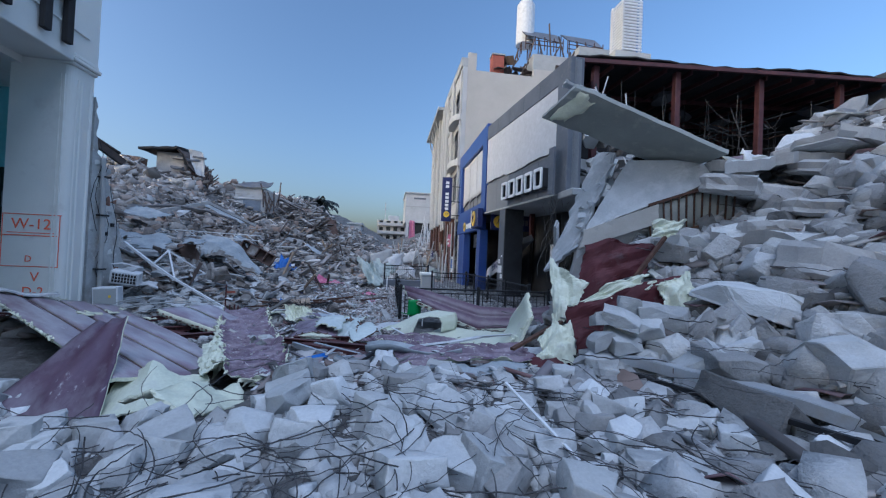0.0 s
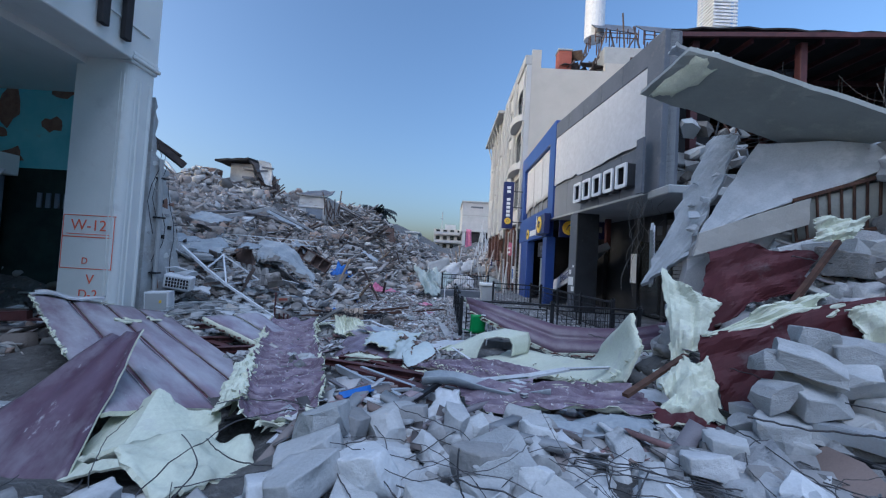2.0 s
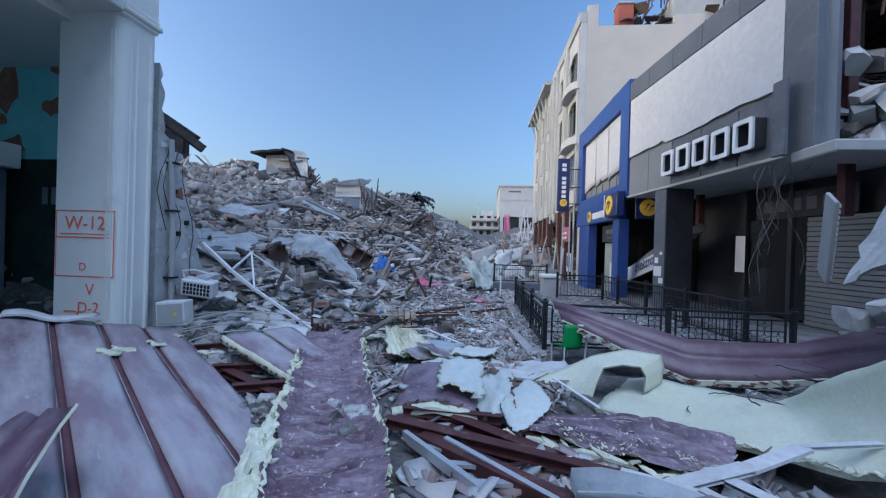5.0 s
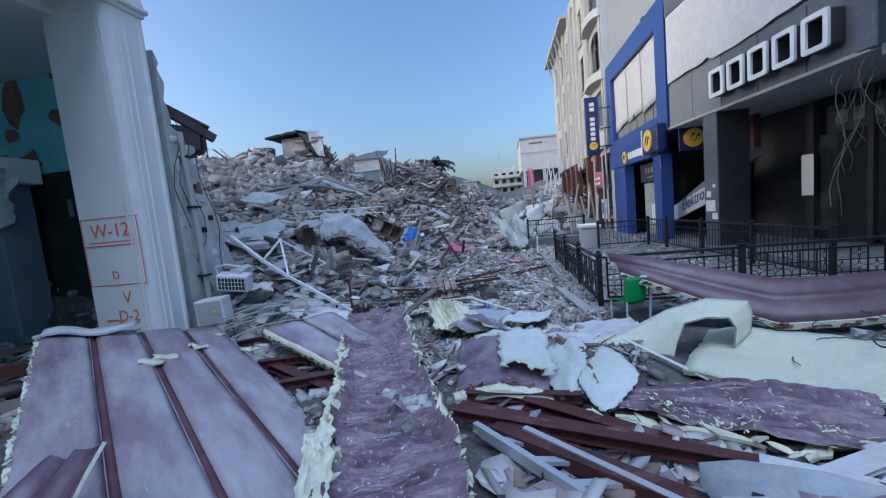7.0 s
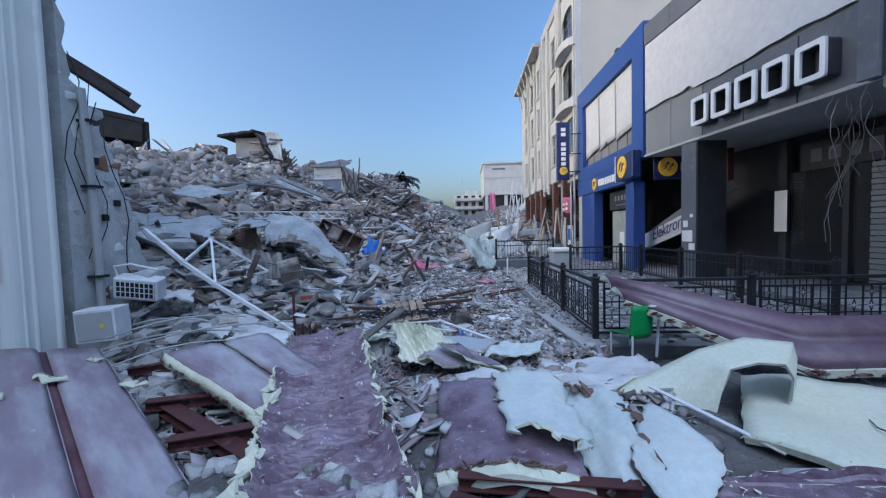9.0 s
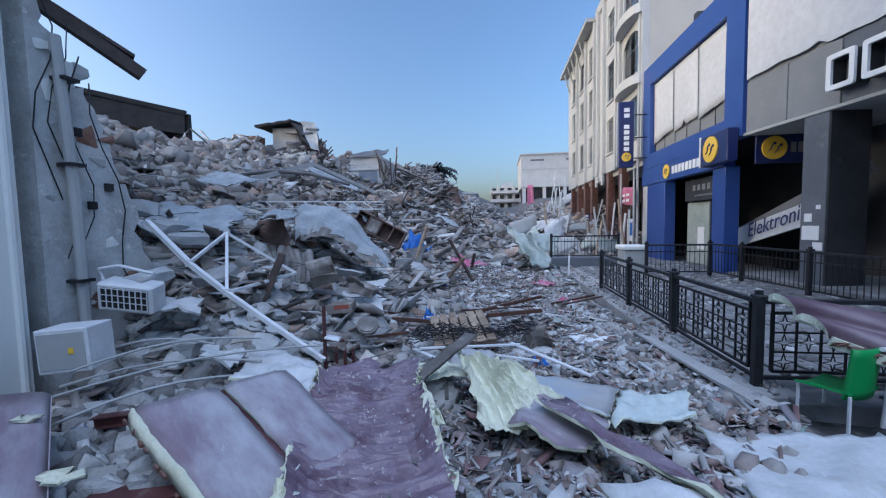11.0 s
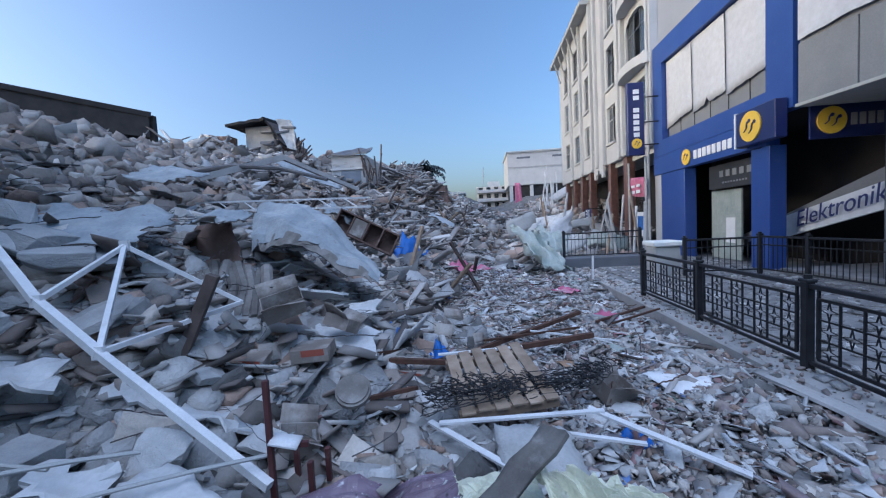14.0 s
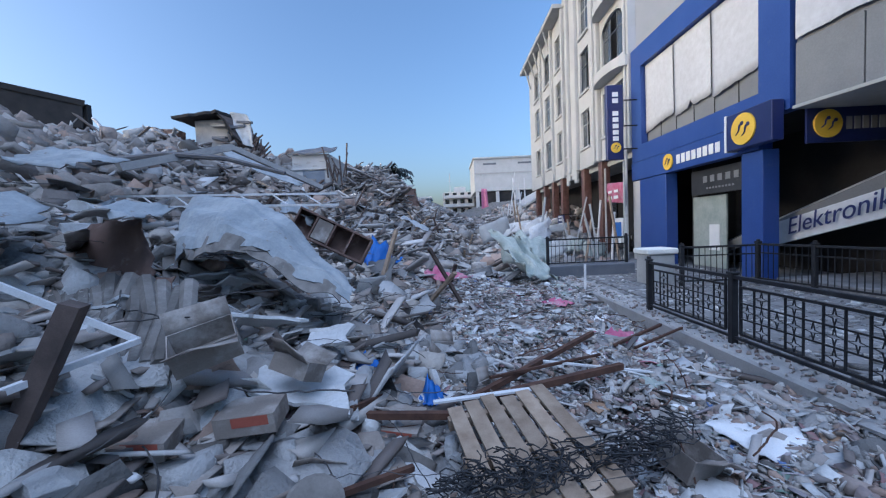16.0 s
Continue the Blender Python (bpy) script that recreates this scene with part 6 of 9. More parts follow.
def railing(x, y, length, turn, fancy=True, z=0.0, first=True, tall=1.0, tilt=0.0):
    """One bay of black iron railing, running along its own x."""
    f = thing("railing", "black iron railing bay with star-pattern panel" if fancy else "plain black iron railing bay on the shop terrace", "railing", (x, y, z), (0, tilt, turn), "street railings")
    L = length
    for px in ((0.0, L) if first else (L,)):
        bm = bmesh.new()
        box(bm, (px - 0.045, -0.045, -0.03), (px + 0.045, 0.045, tall), bev=0.008)
        box(bm, (px - 0.06, -0.06, tall - 0.04), (px + 0.06, 0.06, tall), bev=0.01)
        disc(bm, pose(px, 0, tall + 0.02), 0.04, 0.05, 10)
        part("post", bm, M_black, f)
    boxpart("top_rail", (0.045, -0.03, tall - 0.1), (L - 0.045, 0.03, tall - 0.05), M_black, f, bev=0.006)
    boxpart("bottom_rail", (0.045, -0.02, 0.07), (L - 0.045, 0.02, 0.11), M_black, f, bev=0.005)
    if fancy:
        a, b, lo, hi = 0.14, L - 0.14, 0.16, tall - 0.2
        bm = bmesh.new()
        bar(bm, (a, 0, lo), (b, 0, lo), 0.03, 0.03)
        bar(bm, (a, 0, hi), (b, 0, hi), 0.03, 0.03)
        bar(bm, (a, 0, lo), (a, 0, hi), 0.03, 0.03, (0, 1, 0))
        bar(bm, (b, 0, lo), (b, 0, hi), 0.03, 0.03, (0, 1, 0))
        part("panel_frame", bm, M_black, f)
        n = max(2, round((b - a) / 0.24))
        w = (b - a) / n
        for r in (1, 2):
            zz = lo + (hi - lo) * r / 3
            boxpart("cross_bar", (a, -0.008, zz - 0.009), (b, 0.008, zz + 0.009), M_black, f, bev=0)
        for k in range(1, n):
            boxpart("upright_bar", (a + k * w - 0.009, -0.01, lo), (a + k * w + 0.009, 0.01, hi), M_black, f, bev=0)
        for k in range(n):
            for r in range(3):
                if (k + r) % 2 == 0 or r == 1:
                    bm = bmesh.new()
                    star_cell(bm, a + (k + 0.5) * w, lo + (hi - lo) * (r + 0.5) / 3, w * 0.5, (hi - lo) / 6, 0.013)
                    part("star", bm, M_black, f)
        for px in (a, b):
            boxpart("tie", (px - 0.012, -0.012, hi), (px + 0.012, 0.012, tall - 0.1), M_black, f, bev=0)
    else:
        n = int(L / 0.13)
        for k in range(1, n):
            boxpart("baluster", (L * k / n - 0.007, -0.007, 0.11), (L * k / n + 0.007, 0.007, tall - 0.1), M_black, f, bev=0)
        boxpart("mid_rail", (0.045, -0.012, tall - 0.3), (L - 0.045, 0.012, tall - 0.27), M_black, f, bev=0)
    return f


posts = [9.0, 11.0, 13.1, 15.3]
for k, (a, b) in enumerate(zip(posts, posts[1:])):
    railing(2.6, a, b - a, 90, True, 0.0, k == 0)
railing(2.6, 9.0, 2.4, 0, True, 0.0, False)
railing(5.0, 9.0, 2.3, 0, True, 0.0, False)
q = [(6.9, 9.7), (6.75, 11.8), (6.6, 13.9), (6.45, 16.0), (6.3, 17.3)]
for k, (a, b) in enumerate(zip(q, q[1:])):
    d = Vector(b) - Vector(a)
    railing(a[0], a[1], d.length, math.degrees(math.atan2(d.y, d.x)), False, 0.12, k == 0, 1.0)
railing(4.5, 17.4, 1.8, -3, False, 0.1, True, 1.0)
railing(2.0, 20.6, 2.6, 0, False, 0.35, True, 0.95)
pb = thing("parapet_block", "dark grey concrete parapet under the far railing", "parapet", (1.8, 20.4, -0.4))
boxpart("block", (0, 0, 0), (3.0, 0.5, 0.78), M_fascia, pb, bev=0.03)
pl = thing("planter_box", "square pale concrete planter beside the railing", "planter", (4.0, 18.0, -0.02))
boxpart("body", (0, 0, 0), (0.7, 0.7, 0.85), M_soffit, pl, bev=0.04)
boxpart("rim", (-0.06, -0.06, 0.85), (0.76, 0.76, 1.0), M_stone, pl, bev=0.03)
wp = thing("marker_pole", "thin white pole standing in the debris", "pole", (2.15, 17.6, -0.3))
bm = bmesh.new()
tube(bm, [(0, 0, 0), (0.02, 0, 1.0)], 0.03, 8)
part("pole", bm, M_white, wp)

# ---- maroon sandwich panels in the near street ----
U, V3 = Vector((0.6, 0.765, -0.235)), Vector((0.79, -0.605, -0.105))
O = Vector((-5.18, 5.52, 0.95))
bp = thing("ribbed_panel", "large dusty maroon ribbed sandwich panel lying aslant", "panel", (0, 0, 0))
for k in range(4):
    a, b = k * 0.54 + (0.018 if k else 0), k * 0.54 + 0.492
    sheet("bay", patch(O + U * a, O + U * b, O + U * b + V3 * 5.4, O + U * a + V3 * 5.4, 8, 18,
                       lambda u, v: 0.03 * (1 - (2 * u - 1) ** 8) + 0.014 * math.sin(v * 11 + k * 2) * math.sin(u * 5)), 0.045, [M_maroon, M_foam], bp, seed=k)
    bm = bmesh.new()
    bar(bm, O + U * b + V3 * 0.05 + Vector((0, 0, 0.004)), O + U * b + V3 * 5.3 + Vector((0, 0, 0.004)), 0.007, 0.01)
    part("bay_lip", bm, M_maroon, bp, "worn pale edge of a bay")
    if k:
        sheet("seam", patch(O + U * (a - 0.09) + Vector((0, 0, -0.014)), O + U * (a + 0.03) + Vector((0, 0, -0.014)), O + U * (a + 0.03) + V3 * 5.35 + Vector((0, 0, -0.014)), O + U * (a - 0.09) + V3 * 5.35 + Vector((0, 0, -0.014)), 1, 6), 0.01, M_seam, bp)


def flake(bm, c, r, rn, along):
    """A torn jagged foam flake lying along an edge."""
    n = rn.randint(6, 9)
    m = Matrix.Translation(c) @ pose(0, 0, 0, rn.gauss(0, 28), rn.gauss(0, 28), math.degrees(math.atan2(along.y, along.x)) + rn.gauss(0, 25))
    lx, ly, th = r * rn.uniform(1.2, 3.4), r * rn.uniform(0.5, 1.3), r * rn.uniform(0.12, 0.4)
    top, bot = [], []
    for i in range(n):
        a = 6.2832 * i / n
        k = rn.uniform(0.55, 1.15)
        x, y, z = lx * k * math.cos(a), ly * k * math.sin(a), rn.uniform(-0.3, 0.3) * r
        top.append(bm.verts.new(m @ Vector((x, y, z))))
        bot.append(bm.verts.new(m @ Vector((x * 0.9, y * 0.9, z - th))))
    ct, cb = bm.verts.new(m @ Vector((0, 0, r * rn.uniform(0.1, 0.5)))), bm.verts.new(m @ Vector((0, 0, -th)))
    for i in range(n):
        j = (i + 1) % n
        bm.faces.new((top[i], top[j], ct))
        bm.faces.new((bot[j], bot[i], cb))
        bm.faces.new((top[i], bot[i], bot[j], top[j]))


def frayed(name, label, pts, r, seed, mat=None, parent=None, lump=0.5):
    """A torn ragged foam edge along points."""
    rn = random.Random(seed)
    pts = [Vector(p) for p in pts]
    bm = bmesh.new()
    for a, b in zip(pts, pts[1:]):
        k = max(2, int((b - a).length / (r * 1.0)))
        for i in range(k):
            c = a.lerp(b, (i + rn.random()) / k)
            if rn.random() < 0.35:
                continue
            flake(bm, c + Vector((rn.uniform(-lump, lump) * r, rn.uniform(-lump, lump) * r, rn.uniform(-0.5, 0.3) * r)), r * rn.choice((0.5, 0.7, 1.0, 1.5)), rn, b - a)
    if parent is not None:
        ob = part(name, bm, mat or M_foam, parent, label)
        ob["kind"] = "stuff"
        return ob
    return tagged(part(name, bm, mat or M_foam), label, "foam", kind="stuff")


frayed("frayed_rim", "torn pale foam rim", [O + V3 * t for t in (0.1, 1.2, 2.4, 3.6)], 0.02, 1, None, bp)
frayed("frayed_end", "torn pale foam end", [O + U * t + Vector((0, 0, 0.02)) for t in (0.1, 0.6, 1.2)], 0.02, 2, None, bp)
wb = thing("white_board", "warped white board lying on the panel", "board", (0, 0, 0))
sheet("board", patch(O + U * 0.05 + Vector((0, 0, 0.06)), O + U * 1.0 + Vector((-0.02, 0.06, 0.12)), O + U * 1.0 + V3 * 0.3 + Vector((0, 0, 0.14)), O + U * 0.0 + V3 * 0.38 + Vector((0, 0, 0.08)), 10, 3,
                     lambda u, v: 0.03 * math.sin(u * 8)), 0.03, M_wsheet, wb, jag=0.03, seed=5)
for k, (u, v, s) in enumerate(((1.05, 1.35, 0.2), (0.9, 1.5, 0.2), (1.5, 1.0, 0.16), (1.95, 0.5, 0.1), (2.1, 1.3, 0.14))):
    sc = thing("foam_scrap", "torn scrap of white foam on the panel", "foam", (0, 0, 0), group="foam scraps")
    c = O + U * u + V3 * v + Vector((0, 0, 0.06))
    sheet("scrap", patch(c, c + U * s, c + U * s * 1.1 + V3 * s * 0.8, c + V3 * s * 0.6, 3, 3, lambda a, b: 0.02 * math.sin(a * 5 + b * 3)), 0.02, M_foam, sc, jag=0.04, seed=k)

def film(name, label, cat, c00, c10, c11, c01, mats, folds, amp, seed, nu=30, nv=14, group=""):
    """A limp sheet with long pinched folds running down it."""
    t = thing(name, label, cat, (0, 0, 0), group=group)
    UU, VV = np.meshgrid(np.linspace(0, 1, nu + 1), np.linspace(0, 1, nv + 1))
    wv, fine = vnoise(UU * 3 + seed, VV * 2, seed), vnoise(UU * 12, VV * 9, seed + 1)

    def lift(u, v):
        j, i = round(v * nv), round(u * nu)
        e = 0.25 + 0.75 * min(1, 5 * v, 5 - 5 * v)
        return e * amp * (1 - abs(math.sin(u * folds * 3.14 + 3.6 * wv[j, i] + 0.8 * math.sin(v * 5 + u * 9)))) * (0.5 + 0.5 * math.sin(v * 2.6 + u * 2)) + 0.5 * amp * wv[j, i] + 0.4 * amp * fine[j, i]
    sheet("sheet", patch(c00, c10, c11, c01, nu, nv, lift), 0.008, mats, t, smooth=False, jag=0.02, seed=seed)
    return t


# crumpled corrugated strip
st = thing("crumpled_strip", "long crumpled maroon metal strip with torn foam edges", "panel", (0, 0, 0))
line = [(-1.62, 8.75, 0.22, 0.5), (-1.38, 7.7, 0.26, 0.5), (-0.85, 6.3, 0.24, 0.48), (-0.38, 5.1, 0.24, 0.46), (0.02, 4.1, 0.27, 0.44), (0.35, 3.2, 0.33, 0.42), (0.6, 2.45, 0.36, 0.36)]
rows = []
rn = random.Random(8)
IG, JG = np.meshgrid(np.arange(521.0), np.arange(17.0), indexing='ij')
FA = [float(q) for q in vnoise(np.arange(521.0) * 0.06, np.zeros(521), 12)]
FB = vnoise(IG * 0.06, JG * 0.3, 5).tolist()
FC = vnoise(IG * 0.31, JG * 0.3, 6).tolist()
N = 520
for i in range(N + 1):
    t = i / N * (len(line) - 1)
    k = min(int(t), len(line) - 2)
    f = t - k
    p = [line[k][c] * (1 - f) + line[k + 1][c] * f for c in range(4)]
    d = (Vector(line[k + 1][:3]) - Vector(line[k][:3])).normalized()
    s = Vector((-d.y, d.x, 0)).normalized() * -1
    row = []
    for j in range(17):
        w = j / 8 - 1
        ph = i * 0.95 + 2.2 * math.sin(j * 0.55 + i * 0.021) + 2.0 * FA[i]
        wob = (0.036 * (1 - abs(math.sin(ph * 0.4)) * 2) + 0.012 * math.sin(ph * 1.7 + j * 0.3)) * (0.35 + 0.65 * abs(math.sin(i * 0.067 + j * 0.1))) * (1 - 0.5 * w ** 4) * min(1, i / 60) + 0.05 * FB[i][j] + 0.026 * FC[i][j]
        curl = 0.3 * max(0, abs(w) - 0.68) ** 1.3 * (1.5 + math.sin(i * 0.055 + w) + 0.6 * FA[i]) * min(1, 0.2 + i / 60)
        q = Vector(p[:3]) - s * w * p[3] * (1 + 0.06 * math.sin(i * 0.07 + (w > 0)) + 0.05 * FA[i]) + Vector((0, 0, wob + curl))
        row.append(q)
    rows.append(row)
sheet("strip", rows, 0.01, [M_strip, M_foams], st, smooth=False, jag=0.008)
frayed("torn_foam", "lumpy torn foam edge", [(r[16] + Vector((0, 0, -0.02))) for r in rows[30::40]], 0.028, 3, None, st)
frayed("torn_foam", "lumpy torn foam edge", [(r[0] + Vector((-0.03, 0, -0.02))) for r in rows[130::40]], 0.045, 4, None, st)
frayed("torn_foam", "torn foam end", [rows[-1][j] + Vector((0, -0.03, -0.03)) for j in (0, 5, 10, 16)], 0.035, 5, None, st)
rn = random.Random(18)
bm = bmesh.new()
for k in range(420):
    p = rows[rn.randint(10, 515)][rn.randint(1, 15)]
    flake(bm, p + Vector((0, 0, 0.012)), rn.choice((0.004, 0.006, 0.008, 0.012)), rn, Vector((rn.uniform(-1, 1), rn.uniform(-1, 1), 0)))
part("plaster_crumb", bm, M_concp, st, "white crumbs of plaster")["kind"] = "stuff"
for k, (i0, i1, o) in enumerate(((300, 372, 0.2), (375, 440, 0.26), (445, 515, 0.22))):
    a, b = rows[i0][0], rows[i1][0]
    out = Vector((-o, -0.1, -0.12))
    film("foam_core", "torn slab of cream foam core beside the strip", "foam", a + Vector((0.03, 0, 0.05)), b + Vector((0.03, 0, 0.05)), b + out, a + out, [M_foams, M_foam], 3, 0.05, 90 + k, 16, 10, group="foam core pieces")

ts = thing("tilted_sheet", "maroon metal sheet standing aslant out of the rubble", "panel", (0, 0, 0))
sheet("sheet", patch((-1.9, 1.2, -0.12), (-0.62, 1.65, 0.1), (-1.36, 3.24, 0.92), (-1.72, 3.2, 0.86), 14, 12, lambda u, v: 0.02 * math.sin(u * 14) + 0.012 * math.sin(v * 9 + u * 6)), 0.02, [M_worn, M_foam], ts, jag=0.012)
frayed("torn_foam", "torn foam lower edge", [(-1.85, 1.2, -0.05), (-1.2, 1.4, 0.02), (-0.66, 1.6, 0.1)], 0.03, 7, None, ts)
sp = thing("small_ribbed_panel", "small dusty maroon panel tipped against the strip", "panel", (0, 0, 0))
S1, S2, S3, S4 = Vector((-2.99, 6.99, 0.44)), Vector((-1.19, 5.99, 0.14)), Vector((-1.22, 7.1, 0.24)), Vector((-2.2, 7.82, 0.46))
for v0, v1 in ((0.0, 0.5), (0.535, 1.0)):
    q0, q1, q2, q3 = S1.lerp(S4, v0), S2.lerp(S3, v0), S2.lerp(S3, v1), S1.lerp(S4, v1)
    sheet("bay", patch(q0, q1, q2, q3, 16, 6, lambda u, v: 0.022 * (1 - (2 * v - 1) ** 8) + 0.012 * math.sin(u * 7)), 0.04, [M_maroon, M_foam], sp, jag=0.006)
sheet("seam", patch(S1.lerp(S4, 0.49) + Vector((0, 0, -0.03)), S2.lerp(S3, 0.49) + Vector((0, 0, -0.03)), S2.lerp(S3, 0.545) + Vector((0, 0, -0.03)), S1.lerp(S4, 0.545) + Vector((0, 0, -0.03)), 8, 1), 0.01, M_seam, sp)
sheet("panel_edge", patch(S1 + Vector((-0.02, -0.03, -0.1)), S2 + Vector((-0.02, -0.03, -0.09)), S2 + Vector((0, -0.01, 0.02)), S1 + Vector((0, -0.01, 0.02)), 24, 2, lambda u, v: 0.012 * math.sin(u * 9)), 0.02, [M_foam, M_foam], sp, "pale torn panel edge", jag=0.01)
rn = random.Random(35)
for k in range(13):
    t = (k + rn.uniform(0.1, 0.9)) / 13
    p = S1.lerp(S2, t) + Vector((-0.03, -0.05, -0.045 + rn.uniform(-0.02, 0.02)))
    bm = chop(rn, 4, 0.6)
    bmesh.ops.transform(bm, matrix=Matrix.Translation(p) @ pose(0, 0, 0, 0, 0, -29) @ Matrix.Diagonal((rn.uniform(0.04, 0.1), 0.02, 0.06, 1)), verts=bm.verts)
    part("rust_spot", bm, M_brownst, sp, "dark rusty spot")

# folded maroon panel on the railing
fp = thing("folded_panel", "long maroon sandwich panel folded over the railing", "panel", (0, 0, 0))
sec = [((2.66, 8.95, 1.0), (2.78, 8.35, 0.72)), ((3.3, 8.72, 0.9), (3.35, 8.12, 0.5)), ((4.1, 8.42, 0.72), (4.0, 7.8, 0.22)), ((4.8, 8.12, 0.56), (4.62, 7.55, 0.0)), ((4.95, 8.1, 0.54), (4.75, 7.5, 0.0)), ((5.6, 8.1, 0.52), (5.6, 7.45, 0.04)), ((6.62, 8.15, 0.54), (6.5, 7.4, 0.16)), ((8.35, 8.2, 0.95), (8.0, 7.4, 0.42))]
rows = []
for i, (a, b) in enumerate(sec):
    a, b = Vector(a), Vector(b)
    n = Vector((0, -0.5, 0.85))
    rows.append([a.lerp(b, j / 18) + n * (0.1 * (abs(math.sin(j / 18 * math.pi * 2)) ** 0.5)) for j in range(19)])
sheet("panel", rows, 0.07, [M_mauve, M_foams], fp)
bm = bmesh.new()
for (a, b), (c, d) in zip(sec, sec[1:]):
    bar(bm, Vector(b) + Vector((0, -0.02, -0.02)), Vector(d) + Vector((0, -0.02, -0.02)), 0.05, 0.09)
part("torn_edge", bm, M_foams, fp, "white torn panel edge")
rn = random.Random(15)
bm = bmesh.new()
for k in range(80):
    t = rn.random() * (len(sec) - 1.001)
    i = int(t)
    p = Vector(sec[i][1]).lerp(Vector(sec[i + 1][1]), t - i) + Vector((0, -0.05, rn.uniform(-0.05, 0.02)))
    b2 = hull(rn, 9, 0.6)
    bmesh.ops.transform(b2, matrix=Matrix.Translation(p) @ Matrix.Diagonal((0.12, 0.05, 0.06, 1)), verts=b2.verts)
    join(bm, b2)
ob = part("rust_patch", bm, M_brownst, fp, "rusty torn patches")
ob["kind"] = "stuff"

# cream panel with its arched end
cp = thing("cream_cladding_sheet", "long cream sandwich panel with an arched torn end", "panel", (0, 0, 0))
near = [(2.71, 5.88, 0.1), (3.05, 5.36, 0.12), (3.6, 5.11, 0.16), (3.95, 4.76, 0.24), (4.3, 4.42, 0.33), (4.58, 4.02, 0.44), (4.83, 4.08, 0.88)]
back = [(3.55, 7.15, 0.1), (4.05, 7.1, 0.1), (4.5, 6.8, 0.12), (4.8, 6.5, 0.14), (4.98, 6.1, 0.3), (4.9, 5.4, 0.74), (4.88, 4.5, 1.32)]
rows = []
for i in range(25):
    t = i / 24 * 6
    k = min(int(t), 5)
    a, b = Vector(near[k]).lerp(Vector(near[k + 1]), t - k), Vector(back[k]).lerp(Vector(back[k + 1]), t - k)
    rows.append([a.lerp(b, j / 12) + Vector((0, 0, 0.03 * math.sin(j * 0.5 + i * 0.3) + 0.02 * math.sin(i * 0.7))) for j in range(13)])
sheet("panel", rows, 0.05, [M_foams, M_foam], cp, jag=0.02, seed=4)
frayed("torn_edge", "torn dirty panel edge", [r[0] for r in rows[::6]], 0.022, 14, M_foam, cp)
fr = [(3.5, 6.4, 0.14), (3.52, 6.4, 0.36), (3.44, 6.4, 0.49), (3.2, 6.4, 0.51), (2.95, 6.4, 0.45), (2.86, 6.38, 0.22), (2.8, 6.36, 0.0)]
bk = [(3.95, 6.9, 0.12), (4.0, 6.95, 0.36), (3.95, 6.95, 0.53), (3.45, 6.95, 0.59), (2.95, 6.9, 0.48), (2.4, 6.9, 0.2), (1.95, 6.9, 0.04)]
rows = []
for i in range(25):
    t = i / 24 * 6
    k = min(int(t), 5)
    a, b = Vector(fr[k]).lerp(Vector(fr[k + 1]), t - k), Vector(bk[k]).lerp(Vector(bk[k + 1]), t - k)
    rows.append([a.lerp(b, j / 6) for j in range(7)])
sheet("arched_end", rows, 0.02, [M_foams, M_slabgrey], cp, "arched cream panel end")

rg = random.Random(41)


def crumple(name, label, cat, c00, c10, c11, c01, mats, amp=0.08, n=14, thick=0.02, seed=0, jag=0.022, group=""):
    """A crumpled sheet over four corners."""
    t = thing(name, label, cat, (0, 0, 0), group=group)
    sheet("sheet", patch(c00, c10, c11, c01, n, n, lambda u, v: amp * (float(vnoise(u * 4 + seed, v * 3, seed)) + 0.5 * float(vnoise(u * 9, v * 8 + seed, seed + 1)))), thick, mats, t, jag=jag, seed=seed)
    return t


tm = thing("torn_maroon_sheet", "bowed maroon sheet with a thick torn foam rim", "panel", (0, 0, 0))
bow = patch((0.3, 5.22, 0.2), (1.25, 5.02, 0.3), (1.25, 6.1, 0.42), (0.25, 6.4, 0.34), 20, 16, lambda u, v: 0.1 * math.sin(3.14 * u) * (1 - 0.6 * v) + 0.03 * float(vnoise(u * 6, v * 5, 4)))
sheet("skin", bow, 0.03, [M_strip, M_foam], tm, jag=0.02, seed=4)
lip = [[q + Vector((0.0, -0.02, 0.0)) for q in bow[0]], [q + Vector((0.01, -0.075, -0.04)) for q in bow[0]], [q + Vector((0.03, -0.09, -0.1)) for q in bow[0]], [q + Vector((0.04, -0.03, -0.14)) for q in bow[0]]]
sheet("foam_rim", lip, 0.03, [M_foams, M_foam], tm, "thick cream foam rim", smooth=False, jag=0.018, seed=5)
sheet("torn_top", patch((0.82, 5.3, 0.47), (1.3, 5.15, 0.4), (1.32, 6.2, 0.5), (0.72, 6.35, 0.45), 14, 14, lambda u, v: 0.05 * math.sin(3.1 * u) + 0.03 * float(vnoise(u * 5, v * 5, 14))), 0.02, [M_skin, M_foam], tm, "white skin torn back from the sheet", jag=0.05, seed=15)
frayed("torn_edge", "torn brown rim of the sheet", [bow[0][k] + Vector((0, -0.01, 0.01)) for k in (1, 6, 11, 16, 19)], 0.016, 77, M_board, tm)
crumple("torn_foam_sheet", "pale torn foam sheet hanging over red beams", "foam", (1.2, 6.3, 0.45), (1.66, 5.7, 0.54), (1.62, 4.95, 0.4), (1.26, 4.98, 0.26), [M_skin, M_board], 0.035, 16, 0.03, 2, 0.03)
lf = thing("torn_foam_sheet", "rounded white foam-backed sheet leaning on red beams", "foam", (0, 0, 0))
